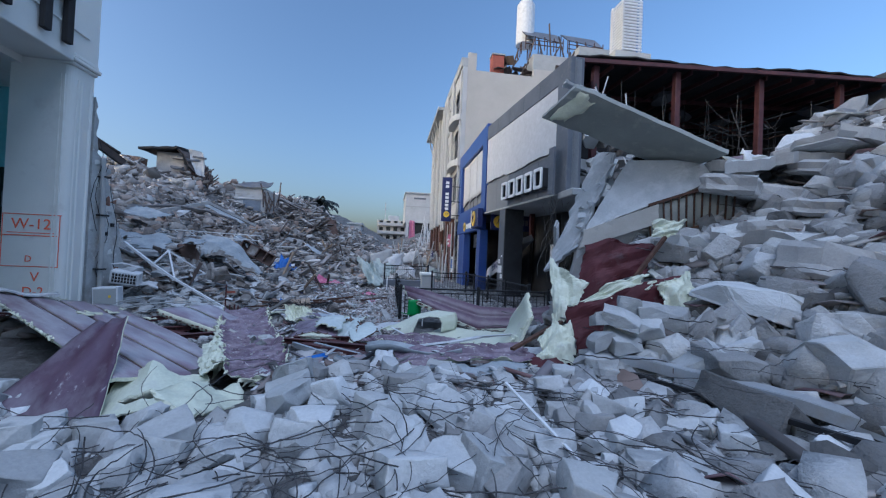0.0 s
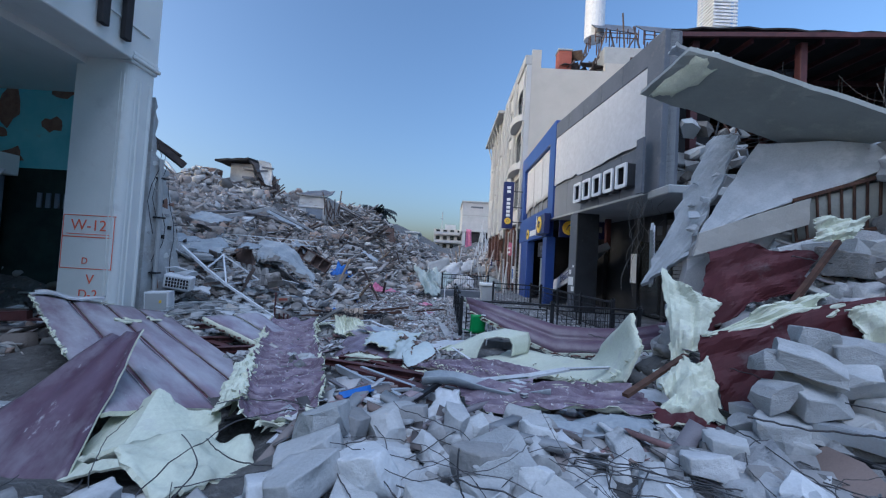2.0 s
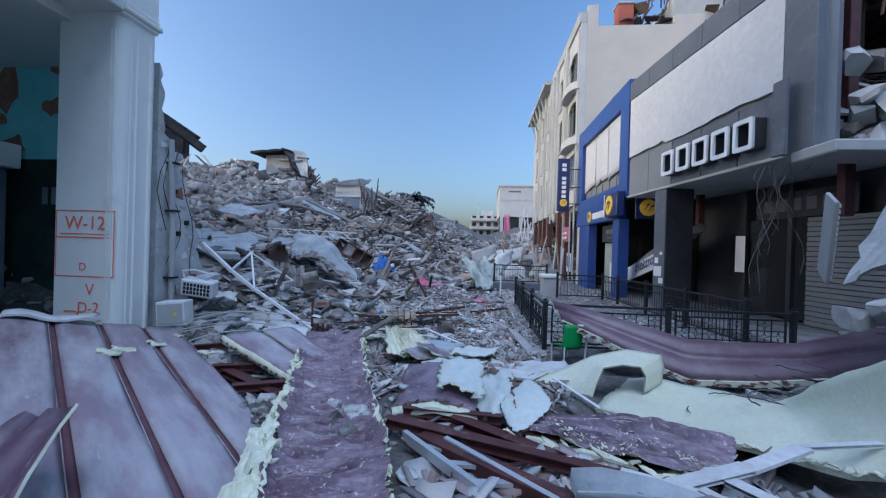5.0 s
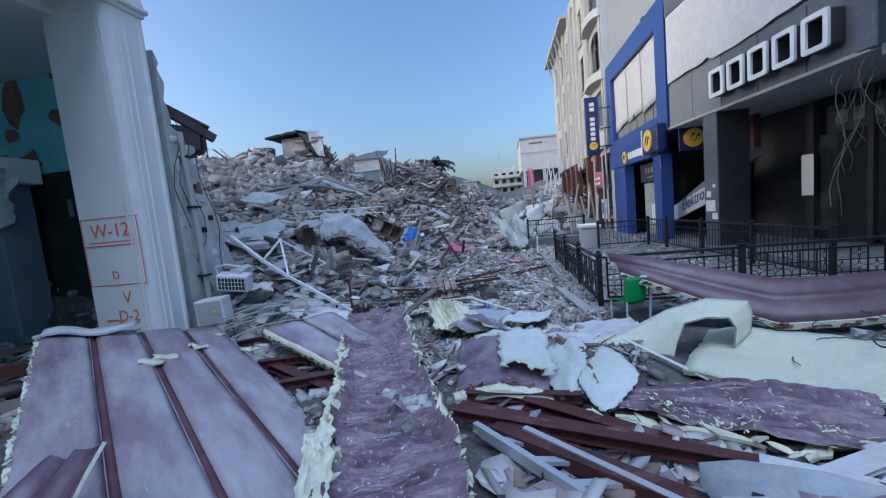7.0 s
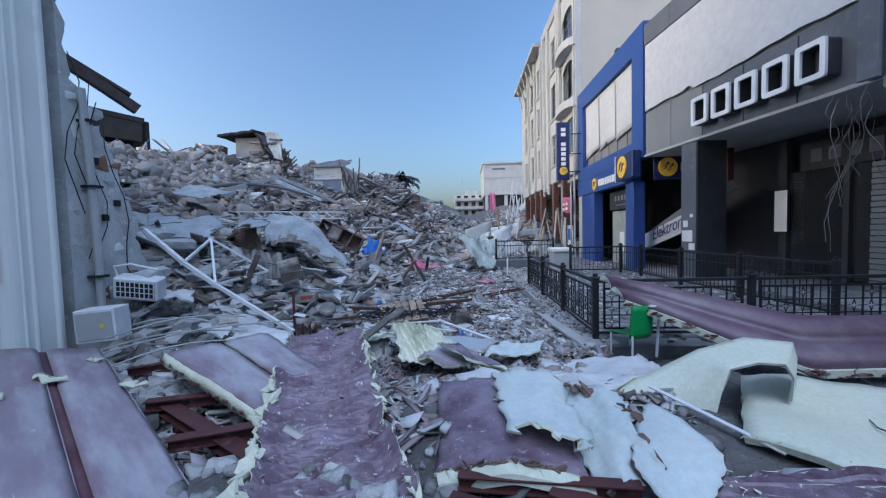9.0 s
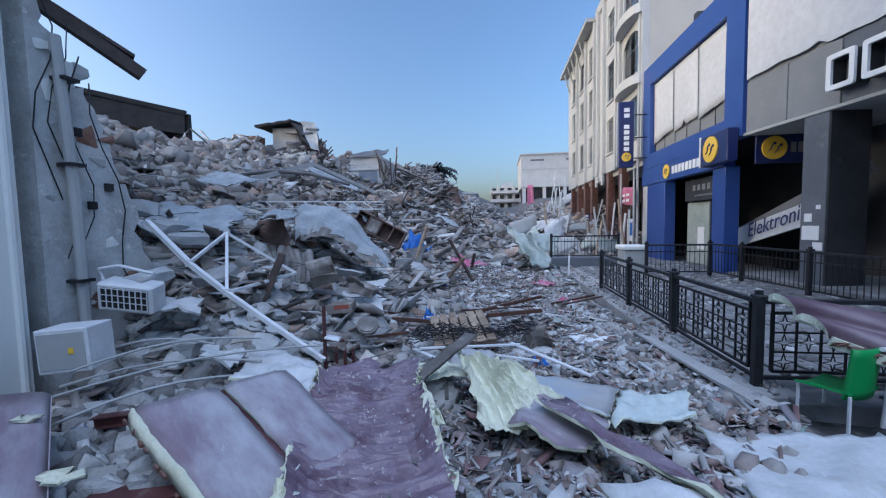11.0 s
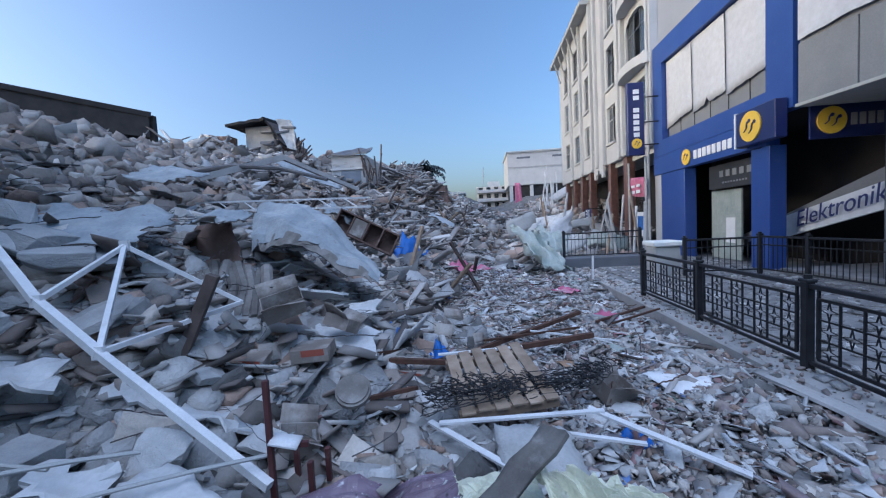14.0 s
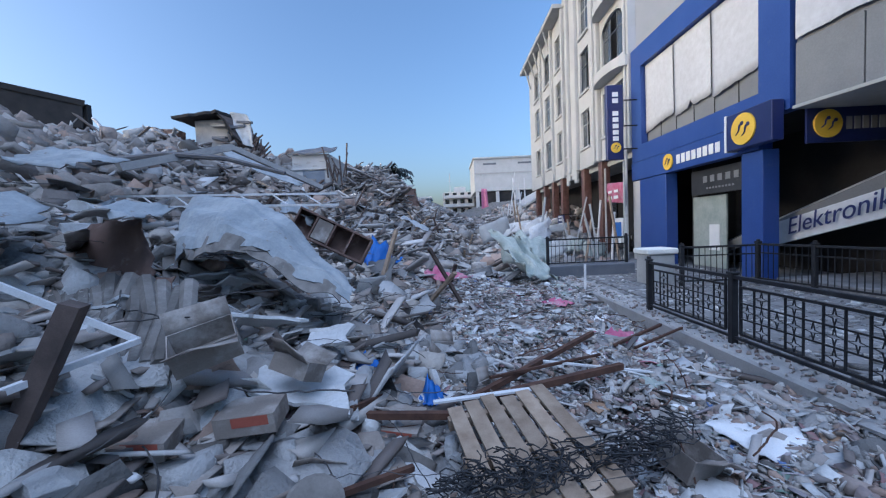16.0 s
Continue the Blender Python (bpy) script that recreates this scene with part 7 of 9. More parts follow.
rows = patch((1.45, 5.05, 0.4), (1.86, 5.68, 0.52), (2.06, 5.05, 0.44), (1.62, 4.62, 0.26), 16, 16, lambda u, v: 0.05 * math.sin(3.14 * u) * math.sin(3.14 * v))
mid = Vector((1.75, 5.1, 0.42))
for j, row in enumerate(rows):
    for i, q in enumerate(row):
        a, b = 2 * i / 16 - 1, 2 * j / 16 - 1
        row[i] = mid + (q - mid) * (1 - 0.14 * (a * b) ** 2 + 0.03 * float(vnoise(i * 0.5, j * 0.5, 3)))
sheet("sheet", rows, 0.035, [M_skin, M_board], lf, jag=0.012, seed=1)
film("torn_maroon_sheet", "dusty crushed maroon sheet beside the cream cladding", "panel", (1.95, 5.1, 0.3), (1.75, 4.75, 0.26), (3.3, 4.2, 0.26), (3.75, 4.95, 0.28), [M_strip, M_foam], 7, 0.1, 5, 30, 26)
flecks = [(1.9 + 0.13 * k, 5.0 - 0.04 * k, 0.33) for k in range(12)]
frayed("foam_flakes", "white foam flakes stuck on the crushed sheet", [(x, y - 0.25 * (k % 3), z) for k, (x, y, z) in enumerate(flecks[::2])], 0.009, 76, None, None, 10.0)
film("torn_maroon_sheet", "crushed maroon sheet under loose rubble", "panel", (2.3, 3.6, 0.36), (2.6, 2.8, 0.38), (4.6, 2.9, 0.5), (4.4, 3.5, 0.5), [M_strip, M_foam], 6, 0.12, 6, 30, 26)
crumple("torn_maroon_sheet", "narrow maroon sheet folded along the street", "panel", (0.15, 7.75, 0.36), (1.1, 6.2, 0.4), (1.25, 6.4, 0.28), (0.4, 7.9, 0.24), [M_strip, M_foam], 0.05, 12, 0.03, 7)
crumple("torn_maroon_sheet", "dusty maroon sheet under pale sheeting", "panel", (0.1, 8.2, 0.2), (0.7, 7.6, 0.22), (0.4, 7.2, 0.2), (-0.1, 7.6, 0.2), [M_maroon, M_foam], 0.03, 10, 0.03, 17)
crumple("pale_sheet", "smooth pale sheet sagging beside the railing", "sheet", (1.5, 7.9, 0.02), (2.75, 7.8, 0.16), (2.75, 7.05, 0.14), (1.3, 6.5, 0.16), [M_wsheet, M_foams], 0.05, 16, 0.02, 8)
crumple("pale_sheet", "torn pale sheet under the foam", "sheet", (0.4, 6.75, 0.3), (1.2, 6.5, 0.34), (1.25, 6.0, 0.3), (0.75, 5.9, 0.3), [M_wsheet, M_foams], 0.07, 12, 0.02, 18)
crumple("pale_sheet", "smooth pale blue-grey sheet lying in the street", "sheet", (-0.15, 8.8, 0.16), (0.98, 8.4, 0.16), (0.72, 7.75, 0.2), (0.1, 8.15, 0.2), [M_alu, M_foams], 0.02, 12, 0.02, 9)
crumple("pale_sheet", "folded white sheet beside the kerb", "sheet", (0.98, 8.38, 0.16), (1.68, 8.55, 0.1), (1.5, 8.0, 0.06), (0.75, 7.72, 0.18), [M_skin, M_foams], 0.07, 10, 0.02, 19)


film("yellow_foam_film", "crumpled pale yellow foam film in long folds", "foam", (-0.66, 8.72, 0.4), (-0.05, 8.55, 0.32), (0.5, 7.85, 0.14), (-0.3, 7.45, 0.16), [M_foam, M_foam], 8, 0.11, 61, 44, 20, group="foam film")
film("yellow_foam_film", "torn strip of pale yellow foam film", "foam", (-1.18, 8.4, 0.14), (-0.98, 8.3, 0.2), (-0.62, 7.5, 0.2), (-0.85, 7.45, 0.18), [M_foam, M_foam], 2, 0.08, 62, 12, 14, group="foam film")
film("yellow_foam_film", "flattened pale foam film over the grit", "foam", (-1.3, 9.0, 0.06), (-0.6, 8.9, 0.18), (-0.5, 8.45, 0.24), (-1.15, 8.4, 0.12), [M_foam, M_foam], 3, 0.05, 63, 16, 10, group="foam film")
crumple("pale_sheet", "dented white sheet lying in the rubble", "sheet", (-3.05, 8.75, 0.36), (-2.05, 8.25, 0.36), (-1.85, 7.6, 0.32), (-2.7, 7.7, 0.42), [M_wsheet, M_foams], 0.05, 14, 0.03, 11)
fdr = thing("foam_drape", "cream foam sheet bent down over the rubble", "foam", (0, 0, 0))
sheet("sheet", patch((-1.1, 2.75, 0.3), (0.05, 2.5, 0.34), (0.4, 1.75, 0.24), (-0.75, 1.65, 0.1), 18, 12, lambda u, v: 0.2 * max(0, 1 - abs(u - 0.4) / 0.3) * (1 - 0.5 * v) + 0.03 * float(vnoise(u * 5, v * 4, 3))), 0.02, [M_foams, M_foam], fdr, smooth=False, jag=0.02, seed=12)
crumple("foam_drape", "torn cream foam strip before the steel strip", "foam", (-0.25, 1.4, 0.56), (0.15, 2.0, 0.4), (0.8, 1.75, 0.36), (0.5, 1.05, 0.4), [M_foams, M_foam], 0.1, 16, 0.03, 13)
crumple("grey_board", "flat grey board propped over debris", "board", (-1.16, 8.28, 0.2), (-1.0, 8.22, 0.2), (-0.42, 8.64, 0.6), (-0.54, 8.74, 0.6), [M_oldboard, M_oldboard], 0.01, 6, 0.03, 14, 0.012)
crumple("kerb_plank", "long brown plank lying along the kerb", "plank", (1.98, 11.0, 0.02), (2.14, 11.0, 0.02), (2.4, 8.3, 0.1), (2.2, 8.3, 0.08), [M_grey, M_grey], 0.01, 8, 0.03, 15, 0.01)


def beam(name, label, cat, a, b, w, h, mat, flange=False, group="", up=(0, 0, 1)):
    t = thing(name, label, cat, (0, 0, 0), group=group)
    bm = bmesh.new()
    if flange:
        a, b = Vector(a), Vector(b)
        o = Vector((0, 0, h / 2))
        bar(bm, a + o, b + o, w, h * 0.12, up)
        bar(bm, a - o, b - o, w, h * 0.12, up)
        bar(bm, a, b, w * 0.12, h * 0.9, up)
    else:
        bar(bm, a, b, w, h, up)
    part("bar", bm, mat, t)
    return t


beam("red_beam", "red oxide steel roof beam across the debris", "beam", (0.35, 4.7, 0.3), (2.6, 3.95, 0.3), 0.1, 0.08, M_red, True)
beam("red_beam", "red oxide steel roof beam across the debris", "beam", (0.75, 4.5, 0.26), (2.1, 3.5, 0.3), 0.16, 0.1, M_red)
for a, b, w in (((-2.75, 6.6, 0.04), (-0.8, 5.35, 0.06), 0.15), ((-1.95, 5.72, 0.1), (-0.95, 6.02, 0.14), 0.12), ((-2.75, 6.42, 0.1), (-2.1, 6.62, 0.1), 0.12), ((-3.8, 7.36, 0.1), (-2.9, 7.5, 0.2), 0.1), ((-2.3, 5.5, 0.0), (-1.0, 5.2, 0.02), 0.1)):
    beam("red_beam", "red oxide steel beam under the small panel", "beam", a, b, w, 0.09, M_red, True)
for a, b, w in (((0.4, 4.95, 0.2), (1.9, 4.35, 0.22), 0.11), ((1.0, 4.98, 0.24), (2.3, 4.28, 0.16), 0.14), ((0.45, 5.1, 0.24), (1.5, 4.95, 0.28), 0.09), ((1.4, 4.55, 0.12), (2.7, 3.95, 0.16), 0.12), ((1.7, 4.82, 0.2), (3.3, 4.5, 0.1), 0.1)):
    beam("red_beam", "dark red roof beam half buried in the debris", "beam", a, b, w, 0.08, M_red, True)
beam("red_beam", "red oxide steel beam by the pillar", "beam", (-6.4, 5.0, 0.5), (-4.9, 5.3, 0.62), 0.12, 0.14, M_red)
lad = thing("ladder", "bent aluminium ladder lying in the debris", "ladder", (0, 0, 0))
a0, a1, b0, b1 = Vector((0.58, 4.5, 0.27)), Vector((1.75, 3.28, 0.27)), Vector((0.97, 4.4, 0.29)), Vector((2.1, 3.38, 0.3))
for a, b in ((a0, a1), (b0, b1)):
    bm = bmesh.new()
    bar(bm, a, b, 0.05, 0.09)
    part("side_rail", bm, M_alu, lad)
for k in range(5):
    bm = bmesh.new()
    bar(bm, a0.lerp(a1, 0.15 + k * 0.19), b0.lerp(b1, 0.15 + k * 0.19), 0.06, 0.03)
    part("rung", bm, M_alu, lad)
gut = thing("gutter", "crushed pale blue metal gutter", "gutter", (0, 0, 0))
sheet("channel", [[Vector((1.9 + 1.5 * t, 3.75 - 0.25 * t - 0.28 * s, 0.38 + 0.05 * math.sin(t * 7) + 0.12 * (s - 0.5) ** 2 * 4)) for s in (0, 0.2, 0.4, 0.6, 0.8, 1.0)] for t in [k / 8 for k in range(9)]], 0.01, [M_tin, M_tin], gut, jag=0.02)
for k, (a, b, w) in enumerate((((2.6, 3.8, 0.4), (3.3, 4.1, 0.42), 0.13), ((3.28, 4.08, 0.42), (3.95, 4.42, 0.46), 0.12), ((3.93, 4.42, 0.46), (4.6, 4.5, 0.5), 0.06), ((2.3, 3.9, 0.42), (3.2, 3.4, 0.46), 0.1), ((3.0, 4.1, 0.38), (3.25, 3.6, 0.42), 0.12), ((1.2, 3.1, 0.36), (2.0, 2.6, 0.4), 0.08), ((2.75, 3.7, 0.45), (3.1, 3.2, 0.45), 0.08))):
    beam("metal_strip", "bent pale metal channel in the debris", "strip", a, b, w, 0.03, M_wsheet, k % 2 == 0, group="metal strips")
bc = thing("blue_can_lid", "bright blue plastic trough in the debris", "trough", (0, 0, 0))
sheet("trough", patch((1.0, 3.08, 0.36), (1.3, 3.34, 0.38), (1.36, 3.26, 0.36), (1.06, 2.98, 0.34), 6, 4, lambda u, v: 0.05 * (2 * v - 1) ** 2), 0.01, M_bluerag, bc)
beam("dark_pole", "dark square pole stuck in the debris", "pole", (2.12, 3.6, 0.42), (1.58, 2.55, 0.34), 0.05, 0.05, M_black)

frayed("torn_foam_edge", "ragged foam edge along the crushed maroon sheet", [(1.57, 4.73, 0.22), (1.89, 4.7, 0.2), (2.2, 4.55, 0.2), (2.51, 4.47, 0.2), (2.8, 4.31, 0.2), (3.18, 4.35, 0.22)], 0.05, 71)
crumple("torn_foam_sheet", "long torn foam strip under the crushed sheet", "foam", (1.57, 4.73, 0.22), (2.51, 4.47, 0.2), (2.43, 4.31, 0.12), (1.52, 4.59, 0.14), [M_foams, M_foam], 0.05, 12, 0.03, 72, 0.04)
beam("white_strip", "thin white metal edge strip lying across the cream panel", "strip", (2.33, 6.62, 0.2), (2.87, 5.67, 0.08), 0.05, 0.012, M_white)
frayed("torn_brown_board", "torn brown board edge sticking out of the foam", [(1.2, 6.2, 0.4), (1.45, 5.85, 0.5), (1.7, 5.42, 0.48)], 0.03, 73, M_board)

# green chair
gc = thing("green_chair", "green plastic chair with a white metal arm", "chair", (2.8, 8.15, 0.02), (0, 0, 25))
sheet("backrest", patch((0, 0, 0.2), (0.42, 0, 0.2), (0.42, -0.05, 0.66), (0, -0.05, 0.66), 6, 6, lambda u, v: 0.05 * (2 * u - 1) ** 2), 0.02, M_green, gc)
sheet("seat", patch((0, 0, 0.25), (0.42, 0, 0.25), (0.42, 0.4, 0.22), (0, 0.4, 0.22), 5, 5, lambda u, v: 0.03 * (2 * u - 1) ** 2), 0.02, M_green, gc)
bm = bmesh.new()
tube(bm, [(0.46, -0.02, -0.1), (0.47, -0.04, 0.3), (0.46, -0.06, 0.55), (0.38, -0.08, 0.64), (0.25, -0.08, 0.66)], 0.02, 8)
part("arm_tube", bm, M_white, gc, "white bent tube")
for x, y in ((0.02, 0.0), (0.4, 0.38), (0.02, 0.38)):
    bm = bmesh.new()
    tube(bm, [(x, y, -0.12), (x, y, 0.24)], 0.015, 6)
    part("leg", bm, M_white, gc)

# ---- collapsed house on the heap ----
cs = thing("canopy_slab", "fallen grey concrete canopy slab jutting over the heap", "slab", (0, 0, 0))
C0, C1, C2, C3 = Vector((5.77, 6.21, 5.5)), Vector((9.5, 6.3, 4.45)), Vector((9.3, 4.6, 4.5)), Vector((6.21, 5.47, 5.98))
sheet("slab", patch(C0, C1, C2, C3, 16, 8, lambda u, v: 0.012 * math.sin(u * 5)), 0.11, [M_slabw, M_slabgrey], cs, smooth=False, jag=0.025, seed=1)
sheet("torn_lining", patch(C0 + Vector((0.08, -0.05, -0.13)), C0.lerp(C1, 0.12) + Vector((0, -0.3, -0.1)), C3.lerp(C2, 0.17) + Vector((0, 0.05, -0.14)), C3 + Vector((0.03, 0.04, -0.13)), 8, 6, lambda u, v: -0.03 * math.sin(u * 4)), 0.012, [M_foam, M_foam], cs, "torn yellowish lining", jag=0.06, seed=6)
sheet("upper_layer", patch(C3 + Vector((-0.15, 0.15, 0.14)), C3.lerp(C2, 0.22) + Vector((0.0, 0.1, 0.1)), C3.lerp(C2, 0.24) + Vector((0.1, 0.5, 0.13)), C3 + Vector((-0.1, 0.5, 0.16)), 8, 4), 0.05, [M_slabw, M_wsheet], cs, "torn white upper layer", smooth=False, jag=0.05, seed=7)
ls = thing("leaning_slab", "huge leaning white concrete floor slab with a cream edge", "slab", (0, 0, 0))
sheet("slab", patch((6.85, 6.05, 2.72), (8.2, 5.45, 3.36), (10.2, 4.75, 4.3), (8.1, 6.3, 4.6), 14, 10, lambda u, v: 0.025 * float(vnoise(u * 5, v * 4, 9))), 0.42, [M_slabw, M_cream], ls, smooth=False, jag=0.018, seed=2)
rq = random.Random(71)
sheet("torn_lip", patch((6.1, 6.6, 1.7), (6.75, 6.2, 2.3), (7.8, 6.35, 4.75), (7.4, 6.6, 4.8), 8, 18, lambda u, v: 0.03 * float(vnoise(u * 3, v * 7, 3)) + 0.02 * float(vnoise(u * 7, v * 19, 4))), 0.15, [M_slabw, M_slabw], ls, "ragged broken slab lip", smooth=False, jag=0.05, seed=3)
for k in range(9):
    t = rq.random()
    p = Vector((6.2, 6.45, 1.7)).lerp(Vector((7.6, 6.4, 4.75)), t) + Vector((rq.uniform(-0.12, 0.3), rq.uniform(-0.3, 0.05), rq.uniform(-0.1, 0.15)))
    q = rq.uniform(0.07, 0.2)
    bm = chop(rq, 5, 0.6, 0.05)
    bmesh.ops.transform(bm, matrix=Matrix.Translation(p) @ pose(0, 0, 0, rq.uniform(-60, 60), rq.uniform(-60, 60), rq.uniform(0, 360)) @ Matrix.Diagonal((q * 1.4, q, q, 1)), verts=bm.verts)
    part("broken_edge_lump", bm, M_slabw if k % 3 else M_conc, ls, "broken lump of the slab edge")
sheet("slab_edge", patch((6.8, 6.0, 2.72), (8.25, 5.38, 3.36), (8.3, 5.45, 2.92), (6.72, 6.02, 2.3), 10, 3, lambda u, v: 0.015 * math.sin(u * 9)), 0.12, [M_cream, M_cream], ls, "thick cream slab edge", smooth=False, jag=0.01, seed=5)
sheet("broken_wall", patch((6.5, 6.45, 0.9), (10.4, 5.6, 1.2), (10.4, 5.3, 4.0), (6.9, 6.4, 2.7), 12, 8, lambda u, v: 0.12 * float(vnoise(u * 6, v * 5, 8))), 0.25, [M_grey, M_grey], ls, "crushed wall under the slab", smooth=False)
rl = thing("balcony_railing", "bent brown balcony railing trapped in the slab", "railing", (0, 0, 0))
A, B, C, D = Vector((8.12, 5.5, 3.34)), Vector((9.45, 4.55, 3.88)), Vector((9.4, 4.55, 3.0)), Vector((8.2, 5.5, 2.62))
bm = bmesh.new()
bar(bm, A, B, 0.07, 0.06)
bar(bm, D, C, 0.06, 0.05)
part("rail", bm, M_rust, rl)
for k in range(12):
    bm = bmesh.new()
    bar(bm, A.lerp(B, k / 11), D.lerp(C, k / 11), 0.028, 0.028, (1, 0, 0))
    part("baluster", bm, M_rust, rl)
sheet("board", patch(A.lerp(D, 0.1) + Vector((0, 0.06, 0)), B.lerp(C, 0.1) + Vector((0, 0.06, 0)), C + Vector((0, 0.08, 0)), D + Vector((0, 0.08, 0)), 4, 3), 0.02, M_slabgrey, rl)


def torn_skin(name, label, cat, c, mats, arch, seed, group):
    """A stiff torn skin with one broad bow and a ragged rim."""
    t = thing(name, label, cat, (0, 0, 0), group=group)
    crease = lambda a: abs(a % 1.0 - 0.5) * 2
    rows = patch(*c, 24, 21, lambda u, v: arch * math.sin(3.14 * u) * (0.4 + 0.6 * v) + 0.04 * float(vnoise(u * 4 + seed, v * 3, seed)) + 0.015 * float(vnoise(u * 15 + seed, v * 12, seed + 1))
                 + 0.07 * crease(1.7 * u + 0.9 * v + 0.35 * float(vnoise(u * 2 + seed, v * 2, seed + 2)) + seed * 0.37) + 0.045 * crease(2.3 * v - 1.1 * u + 0.3 * float(vnoise(v * 3, u * 3 + seed, seed + 4))))
    du, dv = Vector(c[1]) - Vector(c[0]), Vector(c[3]) - Vector(c[0])
    for j, row in enumerate(rows):
        for i, p in enumerate(row):
            u, v = i / 24, j / 21
            p += du * 0.17 * (2 * u - 1) ** 3 * float(vnoise(v * 3.3 + seed, u * 1.2, seed)) + dv * 0.17 * (2 * v - 1) ** 3 * float(vnoise(u * 3.3, v * 1.2 + seed, seed + 3))
    sheet("sheet", rows, 0.025, mats, t, smooth=False, jag=0.02, seed=seed)
    return t


for k, c in enumerate((((5.78, 4.6, 1.15), (7.06, 4.3, 1.56), (7.47, 4.5, 2.34), (6.34, 4.9, 2.39)), ((5.0, 2.95, 0.4), (6.85, 2.9, 1.0), (7.05, 3.15, 1.72), (5.15, 3.45, 1.12)), ((6.9, 2.8, 1.02), (7.73, 2.6, 1.09), (7.9, 2.8, 1.31), (7.12, 3.0, 1.25)))):
    torn_skin("maroon_cladding", "deep maroon cladding sheet torn off its foam", "panel", c, [M_maroon2, M_maroon2], 0.16, 20 + k, "torn cladding")
for k, c in enumerate((((5.2, 4.0, 0.7), (5.48, 3.9, 0.8), (5.98, 4.25, 1.62), (5.42, 4.7, 1.95)), ((4.5, 2.85, 0.36), (5.1, 2.8, 0.36), (5.12, 3.3, 0.94), (4.62, 3.3, 0.62)), ((6.53, 2.8, 1.01), (6.94, 2.7, 1.17), (7.07, 3.0, 1.75), (6.58, 3.1, 1.72)), ((7.28, 4.2, 2.48), (7.63, 4.1, 2.5), (7.91, 4.2, 2.84), (7.31, 4.3, 2.78)), ((5.08, 3.36, 1.08), (6.55, 3.1, 1.58), (6.5, 3.3, 1.74), (5.6, 3.4, 1.4)))):
    torn_skin("foam_flap", "torn cream foam flap hanging from cladding", "foam", c, [M_foams, M_foams], 0.08, 30 + k, "foam flaps")
crumple("grey_trough", "long crushed dark grey metal trough in the rubble", "trough", (2.85, 2.75, 0.42), (4.2, 2.6, 0.5), (4.1, 2.25, 0.42), (3.0, 2.4, 0.38), [M_tin, M_fascia], 0.06, 14, 0.02, 44, 0.03)
crumple("white_board", "torn white board standing in the rubble", "board", (1.95, 2.3, 0.4), (2.3, 2.35, 0.4), (2.32, 2.7, 0.62), (2.08, 2.72, 0.62), [M_wsheet, M_conc], 0.03, 8, 0.02, 45, 0.04)
beam("rusty_angle", "rusty steel angle leaning on the foam flap", "bar", (4.1, 2.95, 0.6), (5.3, 3.85, 0.88), 0.07, 0.04, M_rust)
crumple("pale_board", "flat pale board lying by the cream panel", "board", (4.05, 3.55, 0.36), (4.85, 3.3, 0.4), (4.95, 3.7, 0.42), (4.2, 3.95, 0.38), [M_wsheet, M_oldboard], 0.04, 10, 0.03, 61, 0.03, "pale boards")
crumple("pale_board", "tilted pale board against the heap foot", "board", (4.9, 3.55, 0.34), (5.5, 3.6, 0.4), (5.45, 3.9, 0.72), (4.95, 3.95, 0.66), [M_skin, M_foams], 0.05, 10, 0.03, 62, 0.03, "pale boards")
crumple("maroon_scrap", "crumpled strip of deep maroon sheet in the rubble", "panel", (4.3, 2.75, 0.42), (5.0, 2.6, 0.42), (5.1, 3.0, 0.5), (4.5, 3.2, 0.46), [M_maroon2, M_foam], 0.08, 12, 0.02, 63, 0.03)
lb2 = thing("long_steel_channel", "long bent pale steel channel across the heap foot", "beam", (0, 0, 0))
bm = bmesh.new()
pts = [(5.2, 2.85, 0.62), (5.55, 1.95, 0.74), (5.8, 1.28, 0.76), (6.17, 0.5, 0.76), (6.6, -0.5, 0.66)]
for a, b in zip(pts, pts[1:]):
    bm = bmesh.new()
    bar(bm, a, b, 0.22, 0.03)
    bar(bm, Vector(a) + Vector((-0.1, -0.06, -0.05)), Vector(b) + Vector((-0.1, -0.06, -0.05)), 0.03, 0.12)
    part("channel", bm, M_alu, lb2)
beam("dark_pipe", "long dark cable duct across the heap foot", "pipe", (5.05, 3.0, 0.5), (6.0, -0.4, 0.66), 0.05, 0.05, M_black)
beam("dark_pipe", "long dark pipe along the heap", "pipe", (5.6, 1.5, 0.72), (8.6, -0.6, 0.85), 0.06, 0.06, M_rust)
beam("white_batten", "white timber batten standing in the rubble", "batten", (3.35, 0.9, 0.78), (3.75, 0.2, 0.4), 0.03, 0.02, M_white)
beam("brown_bar", "brown bar lying over the cladding", "bar", (7.4, 4.0, 2.5), (6.2, 3.6, 1.3), 0.06, 0.06, M_rust)

# crushed room beside the shop's end pier
tr0 = thing("crushed_room", "crushed upper room spilling grey rubble beside the shop front", "room", (0, 0, 0))
rq = random.Random(83)
for k in range(34):
    bm = chop(rq, 5, 0.7, 0.06)
    q = rq.uniform(0.12, 0.55)
    bmesh.ops.transform(bm, matrix=Matrix.Translation((rq.uniform(8.9, 10.4), rq.uniform(9.2, 10.0), 4.35 + 2.0 * rq.random() ** 1.8)) @ pose(0, 0, 0, rq.uniform(-60, 60), rq.uniform(-60, 60), rq.uniform(0, 360)) @ Matrix.Diagonal((q * 1.3, q, q, 1)), verts=bm.verts)
    part("rubble_lump", bm, (M_soffit, M_oldboard, M_panel)[k % 3], tr0)
